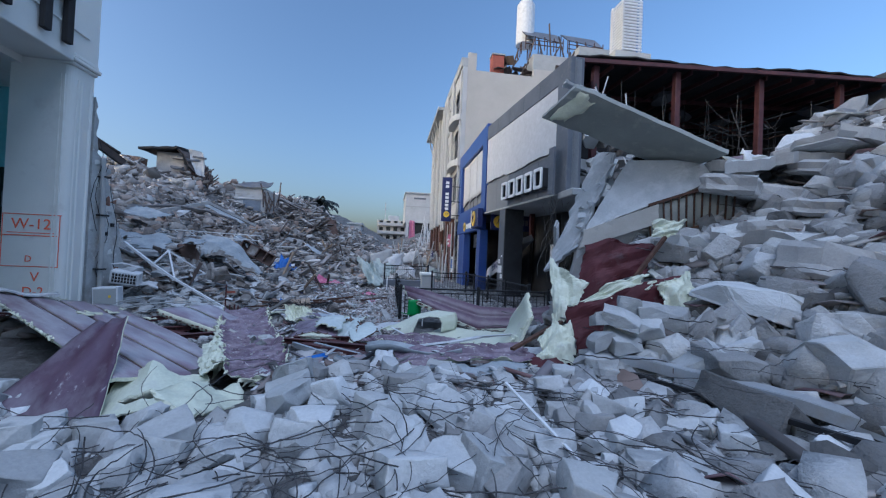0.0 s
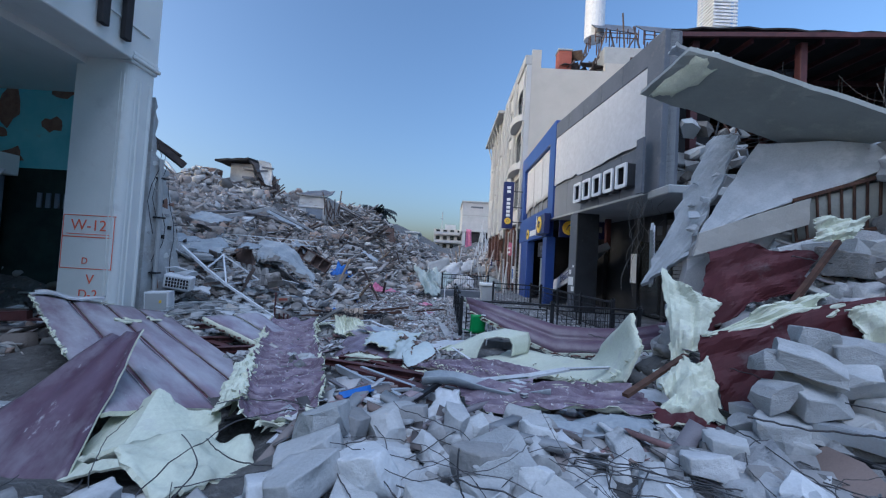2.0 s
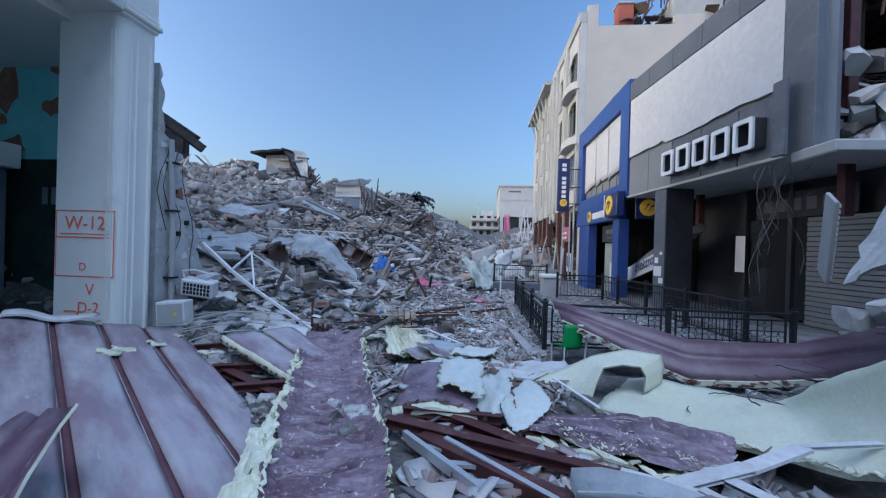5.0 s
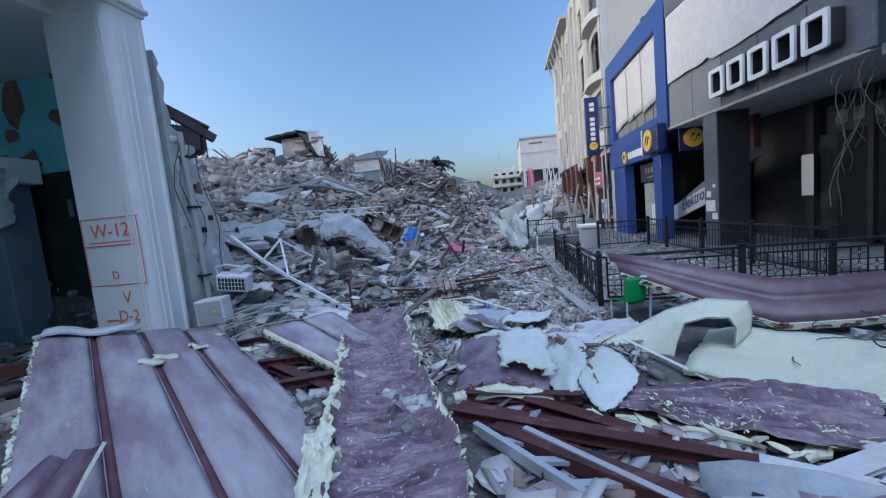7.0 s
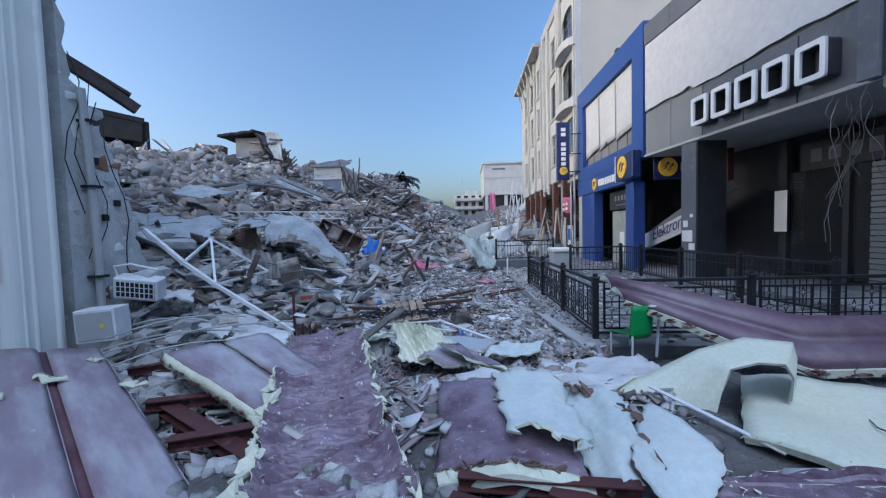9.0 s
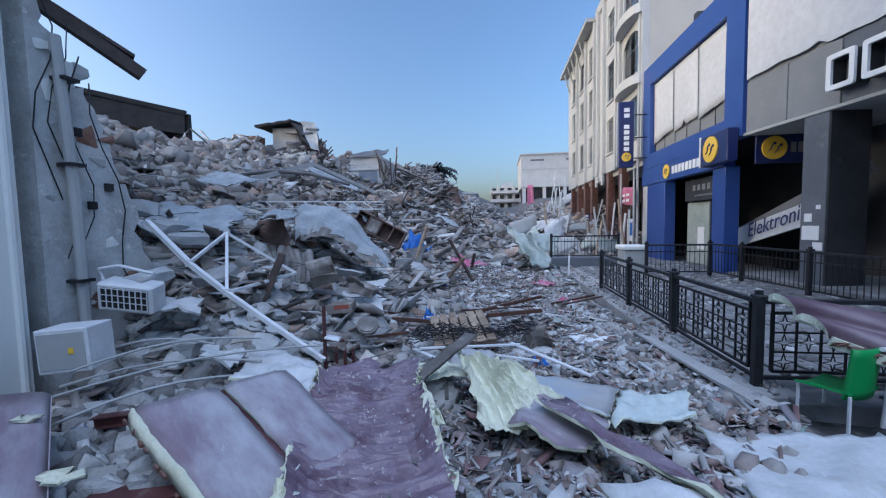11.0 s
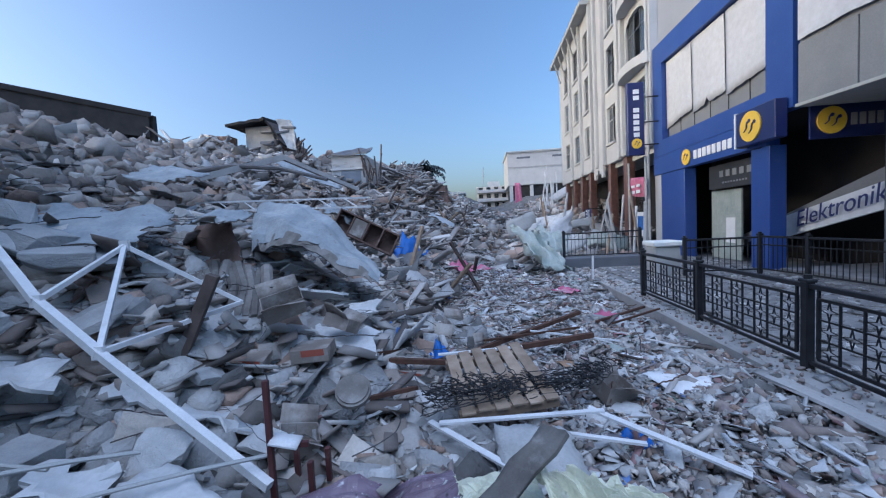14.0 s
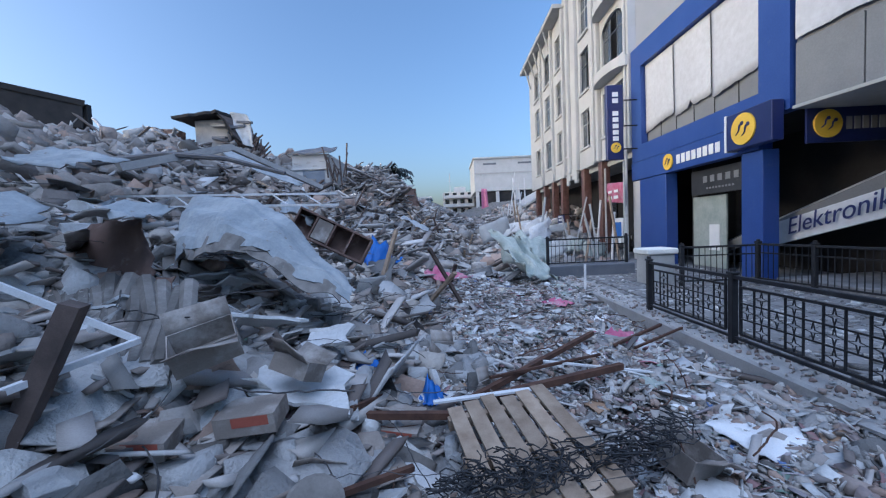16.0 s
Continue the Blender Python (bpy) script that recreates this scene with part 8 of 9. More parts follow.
for k in range(10):
    a = Vector((rq.uniform(8.7, 10.2), rq.uniform(9.1, 9.7), rq.uniform(5.0, 8.4)))
    bm = bmesh.new()
    bar(bm, a, a + Vector((rq.uniform(-0.4, 0.4), rq.uniform(-0.3, 0.1), -rq.uniform(0.5, 1.6))), 0.04, 0.03, (1, 0, 0))
    part("bent_stud", bm, (M_wsheet, M_rust, M_char)[k % 3], tr0)
boxpart("slab_floor", (7.95, 9.0, 4.1), (10.5, 10.1, 4.34), M_soffit, tr0, bev=0.03)

# wires hanging at the shop corner
hw = thing("hanging_cables", "tangle of torn cables hanging at the shop corner", "cables", (0, 0, 0))
rn = random.Random(51)
for k in range(11):
    bm = bmesh.new()
    x, y = 8.0 + rn.uniform(-0.3, 0.5), 10.2 + rn.uniform(-0.5, 0.8)
    z0, L = 4.2, rn.uniform(1.0, 3.2)
    a, sw = rn.uniform(-0.5, 0.5), rn.uniform(-0.5, 0.5)
    tube(bm, [(x + a * t * L * 0.3 + 0.12 * math.sin(t * 9 + k), y + sw * t * L * 0.5, z0 - L * t * (1 - 0.15 * math.sin(k))) for t in [i / 8 for i in range(9)]], 0.006, 5)
    part("cable", bm, M_oldboard, hw)
lvp = thing("louvred_vent", "leaning white louvred vent", "vent", (7.0, 7.9, 1.6), (0, -20, 60))
boxpart("frame", (0, 0, 0), (0.7, 0.06, 1.4), M_soffit, lvp, bev=0.01)
for k in range(14):
    boxpart("slat", (0.04, -0.03, 0.05 + k * 0.095), (0.66, 0.0, 0.11 + k * 0.095), M_white, lvp, bev=0.006)

# ---- big loose blocks ----
rb = random.Random(61)
BLK = []
for k in range(14):
    bm = chop(rb, rb.choice((4, 5, 6, 7)), rb.uniform(0.65, 0.95))
    bmesh.ops.remove_doubles(bm, verts=bm.verts, dist=0.01)
    bmesh.ops.bevel(bm, geom=list(bm.edges), offset=0.03, segments=2, profile=0.6, affect='EDGES')
    bmesh.ops.triangulate(bm, faces=bm.faces)
    bmesh.ops.subdivide_edges(bm, edges=[e for e in bm.edges if e.calc_length() > 0.22], cuts=1, use_grid_fill=False)
    bmesh.ops.triangulate(bm, faces=bm.faces)
    for v in bm.verts:
        v.co += noise.noise_vector(v.co * 4 + Vector((k * 7, 0, 0))) * 0.05 + Vector((rb.uniform(-1, 1), rb.uniform(-1, 1), rb.uniform(-1, 1))) * 0.008
    bmesh.ops.recalc_face_normals(bm, faces=bm.faces)
    me = bpy.data.meshes.new("concrete_block")
    bm.to_mesh(me)
    bm.free()
    me.materials.append(M_conc)
    BLK.append(me)


LUMP = []
for me in BLK:
    bm = bmesh.new()
    bm.from_mesh(me)
    LUMP.append(raw(bm))
rl2 = np.random.RandomState(19)
p = spots(rl2, 620, -2.6, 6.4, -2.4, 2.7, 0.0, lambda x, y: ~((x > -1.6) & (x < 1.1) & (y > 0.9)) & ~((x > 4.2) & (x < 5.9) & (y > 2.2)))
q = sizes(rl2, len(p), 0.12, 0.4, 1.6)
p[:, 2] += 0.32 * q[:, 2]
strew("street_lumps", "jagged white concrete lumps over the near street", M_nearp, LUMP, p, q, rl2, 0.6)
p = spots(rl2, 420, 5.8, 14, -2.5, 6.4, 0.0, lambda x, y: ~((x < 7.9) & (y > 2.2) & (y < 5.2)))
q = sizes(rl2, len(p), 0.18, 0.85, 2.2)
q[:, 2] *= 0.9
p[:, 2] += 0.3 * q[:, 2]
strew("heap_lumps", "broken slab lumps of the collapsed house", M_concp, LUMP, p, q, rl2, 1.1)
clear = lambda x, y: (x > 5.15) | ((x > 4.75) & (y < 3.9)) | (x + y < 8.3)
p = spots(rl2, 420, 3.4, 7.6, 2.6, 7.2, 0.0, clear, True)
q = sizes(rl2, len(p), 0.08, 0.34, 2.0)
q[:, 2] *= 0.6
p[:, 2] += 0.25 * q[:, 2]
strew("foot_lumps", "grey and brown rubble at the foot of the heap", M_concp, LUMP, p, q, rl2, 0.6)
p = spots(rl2, 260, 3.2, 7.2, 2.6, 7.2, 0.04, clear, True)
strew("foot_scraps", "torn scraps of sheet at the foot of the heap", M_scrap, SCRAP, p, sizes(rl2, len(p), 0.12, 0.5, 2.0), rl2, 0.5)


def block(x, y, s, z=None, flat=0.7, rnd=rb, label="broken lump of pale concrete in the rubble", long=1.0):
    o = new("concrete_block", rnd.choice(BLK))
    zz = float(lie(x, y)) + s * flat * 0.25 if z is None else z
    o.matrix_basis = pose(x, y, zz, rnd.uniform(-18, 18), rnd.uniform(-18, 18), rnd.uniform(0, 360)) @ Matrix.Diagonal((s * rnd.uniform(0.85, 1.25) * long, s * rnd.uniform(0.8, 1.1), s * flat, 1))
    return tagged(o, label, "concrete block", "loose concrete blocks")


def slab_piece(x, y, z, w, d, th, rx, ry, rz):
    """A torn piece of floor slab: ragged outline, broken rough edges, uneven top."""
    bm = bmesh.new()
    n = 18
    rings = []
    out = []
    for i in range(n):
        a = 6.2832 * i / n
        c, q = math.cos(a), math.sin(a)
        k = min(1 / max(abs(c), 1e-3), 1 / max(abs(q), 1e-3)) * rb.uniform(0.74, 1.04)
        out.append((0.5 * w * c * k, 0.5 * d * q * k))
    for f, zz in ((0.9, th / 2), (1.0, th * 0.3), (0.96, -th * 0.1), (1.02, -th * 0.35), (0.9, -th / 2)):
        rings.append([bm.verts.new((px * f + rb.uniform(-0.03, 0.03), py * f + rb.uniform(-0.03, 0.03), zz + rb.uniform(-0.015, 0.015))) for px, py in out])
    for A, B in zip(rings, rings[1:]):
        for i in range(n):
            bm.faces.new((A[i], A[(i + 1) % n], B[(i + 1) % n], B[i])).material_index = 1
    for ring, zz in ((rings[0], th / 2), (rings[-1], -th / 2)):
        mid = [bm.verts.new((v.co.x * 0.5 + rb.uniform(-0.05, 0.05), v.co.y * 0.5, zz + rb.uniform(-0.03, 0.03))) for v in ring]
        cv = bm.verts.new((0, 0, zz))
        for i in range(n):
            bm.faces.new((ring[i], ring[(i + 1) % n], mid[(i + 1) % n], mid[i]))
            bm.faces.new((mid[i], mid[(i + 1) % n], cv))
    ob = part("broken_slab", bm, [M_wallgrey, M_grey])
    ob.matrix_basis = pose(x, y, z, rx, ry, rz)
    return tagged(ob, "ragged piece of white floor slab on the collapsed house", "slab", "broken floor slabs")


block(6.3, 1.6, 1.15, 0.68, 0.85, label="large squarish grey concrete block on the heap")
for x, y, z, s in ((5.15, 2.35, 0.88, 0.36), (5.1, 2.2, 0.6, 0.42), (5.5, 2.4, 1.2, 0.46), (5.5, 2.3, 0.88, 0.44), (5.85, 2.4, 1.0, 0.55), (5.45, 2.2, 0.6, 0.4), (6.05, 2.5, 1.28, 0.5), (5.95, 2.25, 0.66, 0.6), (5.25, 2.5, 1.16, 0.34), (6.4, 2.5, 1.1, 0.6), (5.75, 2.6, 1.35, 0.4), (5.0, 2.45, 0.55, 0.35), (4.85, 2.15, 0.45, 0.4)):
    block(x, y, s, z, 0.72, label="rounded white concrete lump piled on the heap")
block(7.3, 1.95, 1.2, 1.5, 0.45, label="flat white concrete slab lump on the heap", long=1.3)
for x, y, z, q, flat, tip in ((8.5, 1.9, 1.95, 1.5, 0.6, -8), (8.6, 2.75, 2.15, 0.95, 0.6, 4), (12.1, 4.83, 4.7, 2.0, 0.22, -6), (11.6, 4.1, 4.1, 1.6, 0.3, 12), (10.7, 4.65, 3.5, 1.7, 0.4, -10), (10.1, 3.5, 3.05, 1.5, 0.34, 8), (8.95, 3.4, 2.65, 0.8, 0.8, 3), (9.6, 1.6, 2.2, 1.8, 0.4, 6), (9.2, 0.4, 1.6, 1.5, 0.35, -12), (9.4, 4.6, 3.7, 1.3, 0.5, 10)):
    slab_piece(x, y, z, q * 1.15, q * rb.uniform(0.6, 0.95), q * flat * 0.6, tip, rb.uniform(-14, 14), rb.uniform(-50, 50))
for x, y, z, q in ((7.75, 8.62, 0.4, 0.8), (8.45, 8.6, 0.45, 0.9), (8.1, 8.66, 0.95, 0.6), (8.6, 8.62, 1.1, 0.7)):
    block(x, y, q, z, 0.75, label="grey broken concrete boulder before the shop end")
for k in range(11):
    x, y = rb.uniform(7.4, 14.5), rb.uniform(-2.0, 6.6)
    if x < 8.4 and 2.2 < y < 5.2:
        continue
    w = rb.uniform(0.5, 1.7)
    slab_piece(x, y, float(lie(x, y)) + 0.12, w, w * rb.uniform(0.4, 0.9), rb.uniform(0.07, 0.2), rb.uniform(-38, 38), rb.uniform(-40, 40), rb.uniform(0, 180))
for k in range(90):
    x, y = rb.uniform(6.2, 14), rb.uniform(-2.5, 6.2)
    if x < 7.9 and 2.3 < y < 5.2:
        continue
    s = 0.22 + 0.75 * rb.random() ** 2.4
    block(x, y, s, None, rb.choice((0.6, 0.75, 0.95)), label="broken white concrete lump on the collapsed house", long=rb.choice((1, 1, 1.3)))
for k in range(120):
    x, y = rb.uniform(-2.6, 6.4), rb.uniform(-2.4, 2.6)
    if (-1.6 < x < 1.1 and y > 0.9) or (4.2 < x < 5.9 and y > 2.1):
        continue
    q = 0.15 + 0.3 * rb.random() ** 1.6
    block(x, y, q, float(lie(x, y)) + 0.3 * q, rb.choice((0.65, 0.8, 0.95)), label="jagged white concrete lump on the street")
for x, y, z, q, flat, lg in ((-6.2, 9.8, 1.5, 0.75, 0.5, 1.1), (-5.95, 10.5, 1.85, 0.65, 0.6, 1.2), (-4.65, 9.16, 0.32, 0.55, 0.4, 1.3), (-3.7, 9.15, 0.2, 0.36, 0.5, 1.3), (-4.26, 8.85, 0.16, 0.4, 0.6, 1.0), (-4.6, 9.6, 0.72, 0.42, 0.4, 1.2), (-5.3, 9.3, 0.8, 0.5, 0.5, 1.2), (-2.95, 9.6, 0.22, 0.3, 0.6, 1.1), (-5.6, 9.9, 1.2, 0.42, 0.6, 1.0)):
    block(x, y, q, z, flat, label="pale broken plaster block on the slope", long=lg)
for k in range(34):
    x = rb.uniform(-6.5, -2.3)
    y = rb.uniform(8.9, 15)
    block(x, y, rb.uniform(0.18, 0.5), None, rb.choice((0.4, 0.6, 0.8)), label="grey concrete lump on the slope")
for k, (x0, y0, z0, w, d, rx, ry) in enumerate(((9.6, 3.4, 2.9, 2.4, 1.5, 8, -14), (11.5, 2.2, 2.9, 3.2, 1.6, -6, 10), (8.8, 1.3, 1.3, 2.0, 1.2, 10, -6), (11.0, 5.2, 4.6, 3.4, 1.4, 4, -6), (13.5, 4.2, 4.7, 3.5, 2.0, -5, 8), (10.2, 0.2, 1.6, 2.6, 1.4, 12, 6), (12.4, 0.6, 2.6, 2.8, 1.8, 5, -12))):
    t = thing("floor_slab", "broken white floor slab in the heap", "slab", (x0, y0, z0), (rx, ry, rb.uniform(-30, 30)), "pancaked floor slabs")
    sheet("slab", patch((-w / 2, -d / 2, 0), (w / 2, -d / 2, 0), (w / 2, d / 2, 0), (-w / 2, d / 2, 0), 14, 10, lambda u, v: 0.12 * float(vnoise(u * 4, v * 3, k)) + 0.03 * float(vnoise(u * 13, v * 11, k))), 0.24, [M_wallgrey, M_grey], t, smooth=False, jag=0.09, seed=40 + k)

# ---- things on the left slope ----
tr = thing("roof_truss", "white steel roof truss lying on the slope", "truss", (0, 0, 0))
J0, J1, J2, J3, J4, J5 = Vector((-5.35, 9.55, 1.95)), Vector((-4.34, 9.15, 1.36)), Vector((-3.7, 9.02, 0.98)), Vector((-2.2, 8.63, 0.26)), Vector((-4.4, 10.0, 1.75)), Vector((-3.55, 10.5, 1.05))
for a, b, w in ((J0, J1, 0.065), (J1, J2, 0.06), (J2, J3, 0.055)):
    bm = bmesh.new()
    bar(bm, a, b, w, w)
    part("chord", bm, M_white, tr)
for a, b in ((J1, J4), (J4, J5), (J4, J2), (J2, J5)):
    bm = bmesh.new()
    bar(bm, a, b, 0.04, 0.04)
    part("web_bar", bm, M_white, tr)
for j in (J1, J2, J4):
    bm = bmesh.new()
    box(bm, (-0.05, -0.015, -0.05), (0.05, 0.015, 0.05), Matrix.Translation(j))
    part("gusset", bm, M_white, tr)
tr2 = thing("roof_truss", "long white steel lattice girder on the slope", "truss", (0, 0, 0))
A, B = Vector((-7.1, 14.4, 2.56)), Vector((-3.16, 14.4, 2.44))
for o in (Vector((0, 0, 0)), Vector((0.05, -0.12, -0.2))):
    bm = bmesh.new()
    bar(bm, A + o, B + o, 0.035, 0.035)
    part("chord", bm, M_white, tr2)
for k in range(7):
    bm = bmesh.new()
    bar(bm, A.lerp(B, k / 7), A.lerp(B, (k + 0.5) / 7) + Vector((0.05, -0.12, -0.2)), 0.02, 0.02)
    part("web_bar", bm, M_white, tr2)
for a, b in (((-4.3, 7.3, 0.3), (-2.2, 8.7, 0.42)), ((-4.2, 7.5, 0.5), (-2.9, 8.5, 0.55)), ((-4.6, 7.7, 0.25), (-2.7, 8.2, 0.4)), ((-3.9, 6.9, 0.2), (-2.8, 8.0, 0.32)), ((-4.8, 8.2, 0.4), (-3.4, 8.4, 0.5))):
    t = thing("conduit", "thin bent grey conduit on the slope", "pipe", (0, 0, 0), group="bent conduits")
    bm = bmesh.new()
    a, b = Vector(a), Vector(b)
    tube(bm, [a.lerp(b, k / 6) + Vector((0, 0, 0.12 * math.sin(k / 6 * 3.14))) for k in range(7)], 0.013, 6)
    part("tube", bm, M_soffit, t)

ac = thing("air_conditioner", "white outdoor air conditioner with a slotted grille", "air conditioner", (-5.0, 8.45, 0.86), (10, 8, 12))
boxpart("case", (0, 0, 0), (0.64, 0.28, 0.36), M_white, ac, bev=0.025)
# near-black plate on the case paints the shade behind the grille
boxpart("grille_well", (0.05, -0.006, 0.05), (0.6, -0.001, 0.31), M_dark, ac, bev=0)
for k in range(9):
    boxpart("grille_bar", (0.05 + k * 0.067, -0.014, 0.05), (0.062 + k * 0.067, -0.007, 0.31), M_white, ac, bev=0)
for k in range(4):
    boxpart("grille_bar", (0.05, -0.018, 0.05 + k * 0.083), (0.6, -0.0145, 0.061 + k * 0.083), M_white, ac, bev=0)
bm = bmesh.new()
tube(bm, [(0.02, 0.1, 0.36), (-0.02, 0.1, 0.5), (0.2, 0.12, 0.56), (0.6, 0.12, 0.5)], 0.02, 6)
part("bent_bracket", bm, M_white, ac)
eb = thing("meter_box", "dented white metal meter box against the wall", "cabinet", (-4.82, 7.68, 0.36), (0, -3, 14))
boxpart("case", (0, 0, 0), (0.5, 0.36, 0.46), M_white, eb, bev=0.012)
boxpart("door", (0.03, -0.012, 0.04), (0.47, -0.001, 0.42), M_soffit, eb, bev=0.004)
boxpart("label_plate", (0.32, -0.018, 0.2), (0.37, -0.0125, 0.26), M_yellow, eb, bev=0)

cu = thing("curled_sheet", "large curled white tin sheet on the slope", "sheet", (0, 0, 0))
near = [(-4.55, 12.3, 1.55), (-4.28, 12.3, 1.72), (-3.94, 12.3, 1.78), (-3.46, 12.3, 1.58), (-2.92, 12.3, 1.24), (-2.47, 12.3, 0.98)]
near = [(q[0], q[1], q[2] + 0.06) for q in near]
back = [(-4.95, 13.2, 2.28), (-4.5, 13.25, 2.38), (-3.94, 13.2, 2.27), (-3.44, 13.2, 1.9), (-2.87, 13.2, 1.22), (-2.62, 13.1, 0.94)]
rows = []
for i in range(31):
    t = i / 30 * 5
    k = min(int(t), 4)
    a, b = Vector(near[k]).lerp(Vector(near[k + 1]), t - k), Vector(back[k]).lerp(Vector(back[k + 1]), t - k)
    rows.append([a.lerp(b, j / 10) + Vector((0, 0, 0.07 * math.sin(j / 10 * 3.14) + 0.035 * math.sin(j * 1.3 + i * 0.5) + 0.03 * math.sin(i * 0.8) - (0.1 if j == 0 else 0))) for j in range(11)])
sheet("sheet", rows, 0.012, [M_tin, M_panel], cu, smooth=False, jag=0.02, seed=5)
# added grey layer: stands in for shadow under the curled sheet
sheet("backing", [[p + Vector((0.02, -0.05, -0.1 - 0.03 * math.sin(i))) for p in r[:5]] for i, r in enumerate(rows[3:-2])], 0.02, [M_oldboard, M_oldboard], cu, "added grey layer standing in for the underside shadow", smooth=False, jag=0.03, seed=6)
cbm = thing("curved_beam", "long dark bent roof beam over the slope", "beam", (0, 0, 0))
bm = bmesh.new()
tube(bm, [(-10.72, 16.5, 3.4), (-8.95, 16.5, 3.61), (-7.55, 16.5, 3.71), (-6.21, 16.5, 3.55), (-4.91, 16.5, 3.16)], 0.09, 7, 0.05)
part("beam", bm, M_tile, cbm)
ws = [((-6.5, 10.25, 1.9), (-4.78, 10.45, 1.76), (-5.0, 11.4, 2.2), (-6.7, 11.3, 2.35)), ((-6.5, 10.1, 1.72), (-4.85, 10.25, 1.6), (-5.0, 11.0, 1.8), (-6.5, 11.0, 2.0)), ((-4.5, 10.9, 1.98), (-4.1, 11.2, 1.95), (-4.2, 11.9, 2.12), (-4.8, 11.7, 2.18)), ((-4.6, 15.2, 2.3), (-3.9, 15.2, 2.0), (-3.9, 15.8, 2.1), (-4.6, 15.9, 2.5)), ((-7.5, 18.5, 4.1), (-5.6, 19, 3.2), (-5.5, 19.4, 3.3), (-7.4, 19, 4.3)), ((-3.0, 22, 2.2), (-2.0, 22, 1.7), (-2, 22.6, 1.8), (-3, 22.8, 2.3)), ((-8.0, 13.5, 3.1), (-6.6, 13.3, 2.9), (-6.5, 14.2, 3.1), (-7.9, 14.5, 3.5))]
for k, c in enumerate(ws):
    crumple("tin_sheet", "buckled white tin sheet on the slope", "sheet", *c, [M_tin, M_oldboard], 0.07, 14, 0.015, 50 + k, 0.05, "tin sheets")
cab = thing("wooden_cabinet", "tipped brown wooden shelf cabinet on the slope", "cabinet", (-4.3, 15.0, 1.86), (-12, 28, 4))
boxpart("back", (0, 0.3, 0), (1.5, 0.34, 0.52), M_board, cab)
for z in (0.0, 0.48):
    boxpart("side_board", (0, 0, z), (1.5, 0.3, z + 0.04), M_board, cab, bev=0.004)
for k in range(5):
    boxpart("shelf", (0.0 + k * 0.366, 0.01, 0.04), (0.035 + k * 0.366, 0.3, 0.48), M_board, cab, bev=0.004)
boxpart("drawer_front", (0.41, 0.02, 0.06), (0.72, 0.06, 0.46), M_card, cab, bev=0.004)

# row of grey corrugated lengths
for k in range(17):
    t = thing("corrugated_length", "weathered grey corrugated board leaning in a row", "board", (0, 0, 0), group="leaning corrugated boards")
    bm = bmesh.new()
    j = rb.uniform(-0.07, 0.07)
    x0, x1 = -5.75 + k * 0.125, -4.95 + k * 0.1
    tube(bm, [(x0 + j, 11.4, 1.62 - 0.02 * k + rb.uniform(-0.05, 0.06)), ((x0 + x1) / 2 - j, 11.0, 1.28 - 0.012 * k), (x1, 10.55, 0.85)], 0.075, 7, 0.06)
    part("board", bm, M_oldboard, t)
crumple("brown_board", "broken brown chipboard panel on the slope", "board", (-5.0, 11.5, 1.34), (-4.2, 11.5, 1.38), (-4.45, 11.75, 1.98), (-5.04, 11.75, 1.97), [M_board, M_board], 0.03, 8, 0.025, 81, 0.05, "broken boards")
crumple("brown_board", "small broken brown chipboard panel", "board", (-4.48, 11.4, 1.08), (-4.14, 11.4, 1.05), (-4.05, 11.6, 1.38), (-4.49, 11.6, 1.42), [M_board, M_board], 0.02, 6, 0.02, 82, 0.04, "broken boards")
crumple("brown_board", "dark brown board propped in the rubble", "board", (-5.8, 10.0, 1.0), (-5.1, 9.95, 1.1), (-5.0, 10.2, 1.42), (-5.8, 10.2, 1.4), [M_board, M_board], 0.02, 6, 0.02, 83, 0.03, "broken boards")


def carton(x, y, z, w, d, h, rx, ry, rz, open_=True, label="open brown cardboard box crushed in the rubble"):
    """A cardboard box with loose flaps."""
    w, d, h = w * 0.85, d * 0.85, h * 0.6
    t = thing("cardboard_box", label, "box", (x, y, z), (rx, ry, rz), "cardboard boxes")
    for nm, lo, hi in (("side", (0, 0, 0), (w, 0.008, h)), ("side", (0, d - 0.008, 0), (w, d, h)), ("end", (0, 0.008, 0), (0.008, d - 0.008, h)), ("end", (w - 0.008, 0.008, 0), (w, d - 0.008, h)), ("bottom", (0.008, 0.008, 0), (w - 0.008, d - 0.008, 0.008))):
        boxpart(nm, lo, hi, M_card, t, bev=0)
    if open_:
        sheet("flap", patch((0, 0, h), (w, 0, h), (w, -d * 0.45, h + 0.06), (0, -d * 0.45, h + 0.1), 3, 3, lambda u, v: 0.02 * math.sin(u * 5)), 0.006, M_card, t)
        sheet("flap", patch((0, d, h), (w, d, h), (w, d * 1.4, h + 0.1), (0, d * 1.4, h + 0.12), 3, 3), 0.006, M_card, t)
    else:
        boxpart("lid", (0, 0, h), (w, d, h + 0.008), M_card, t, bev=0)
        boxpart("tape", (w * 0.3, -0.003, h * 0.5), (w * 0.9, -0.0005, h + 0.004), M_redbr, t, "faded red label", 0)
    return t


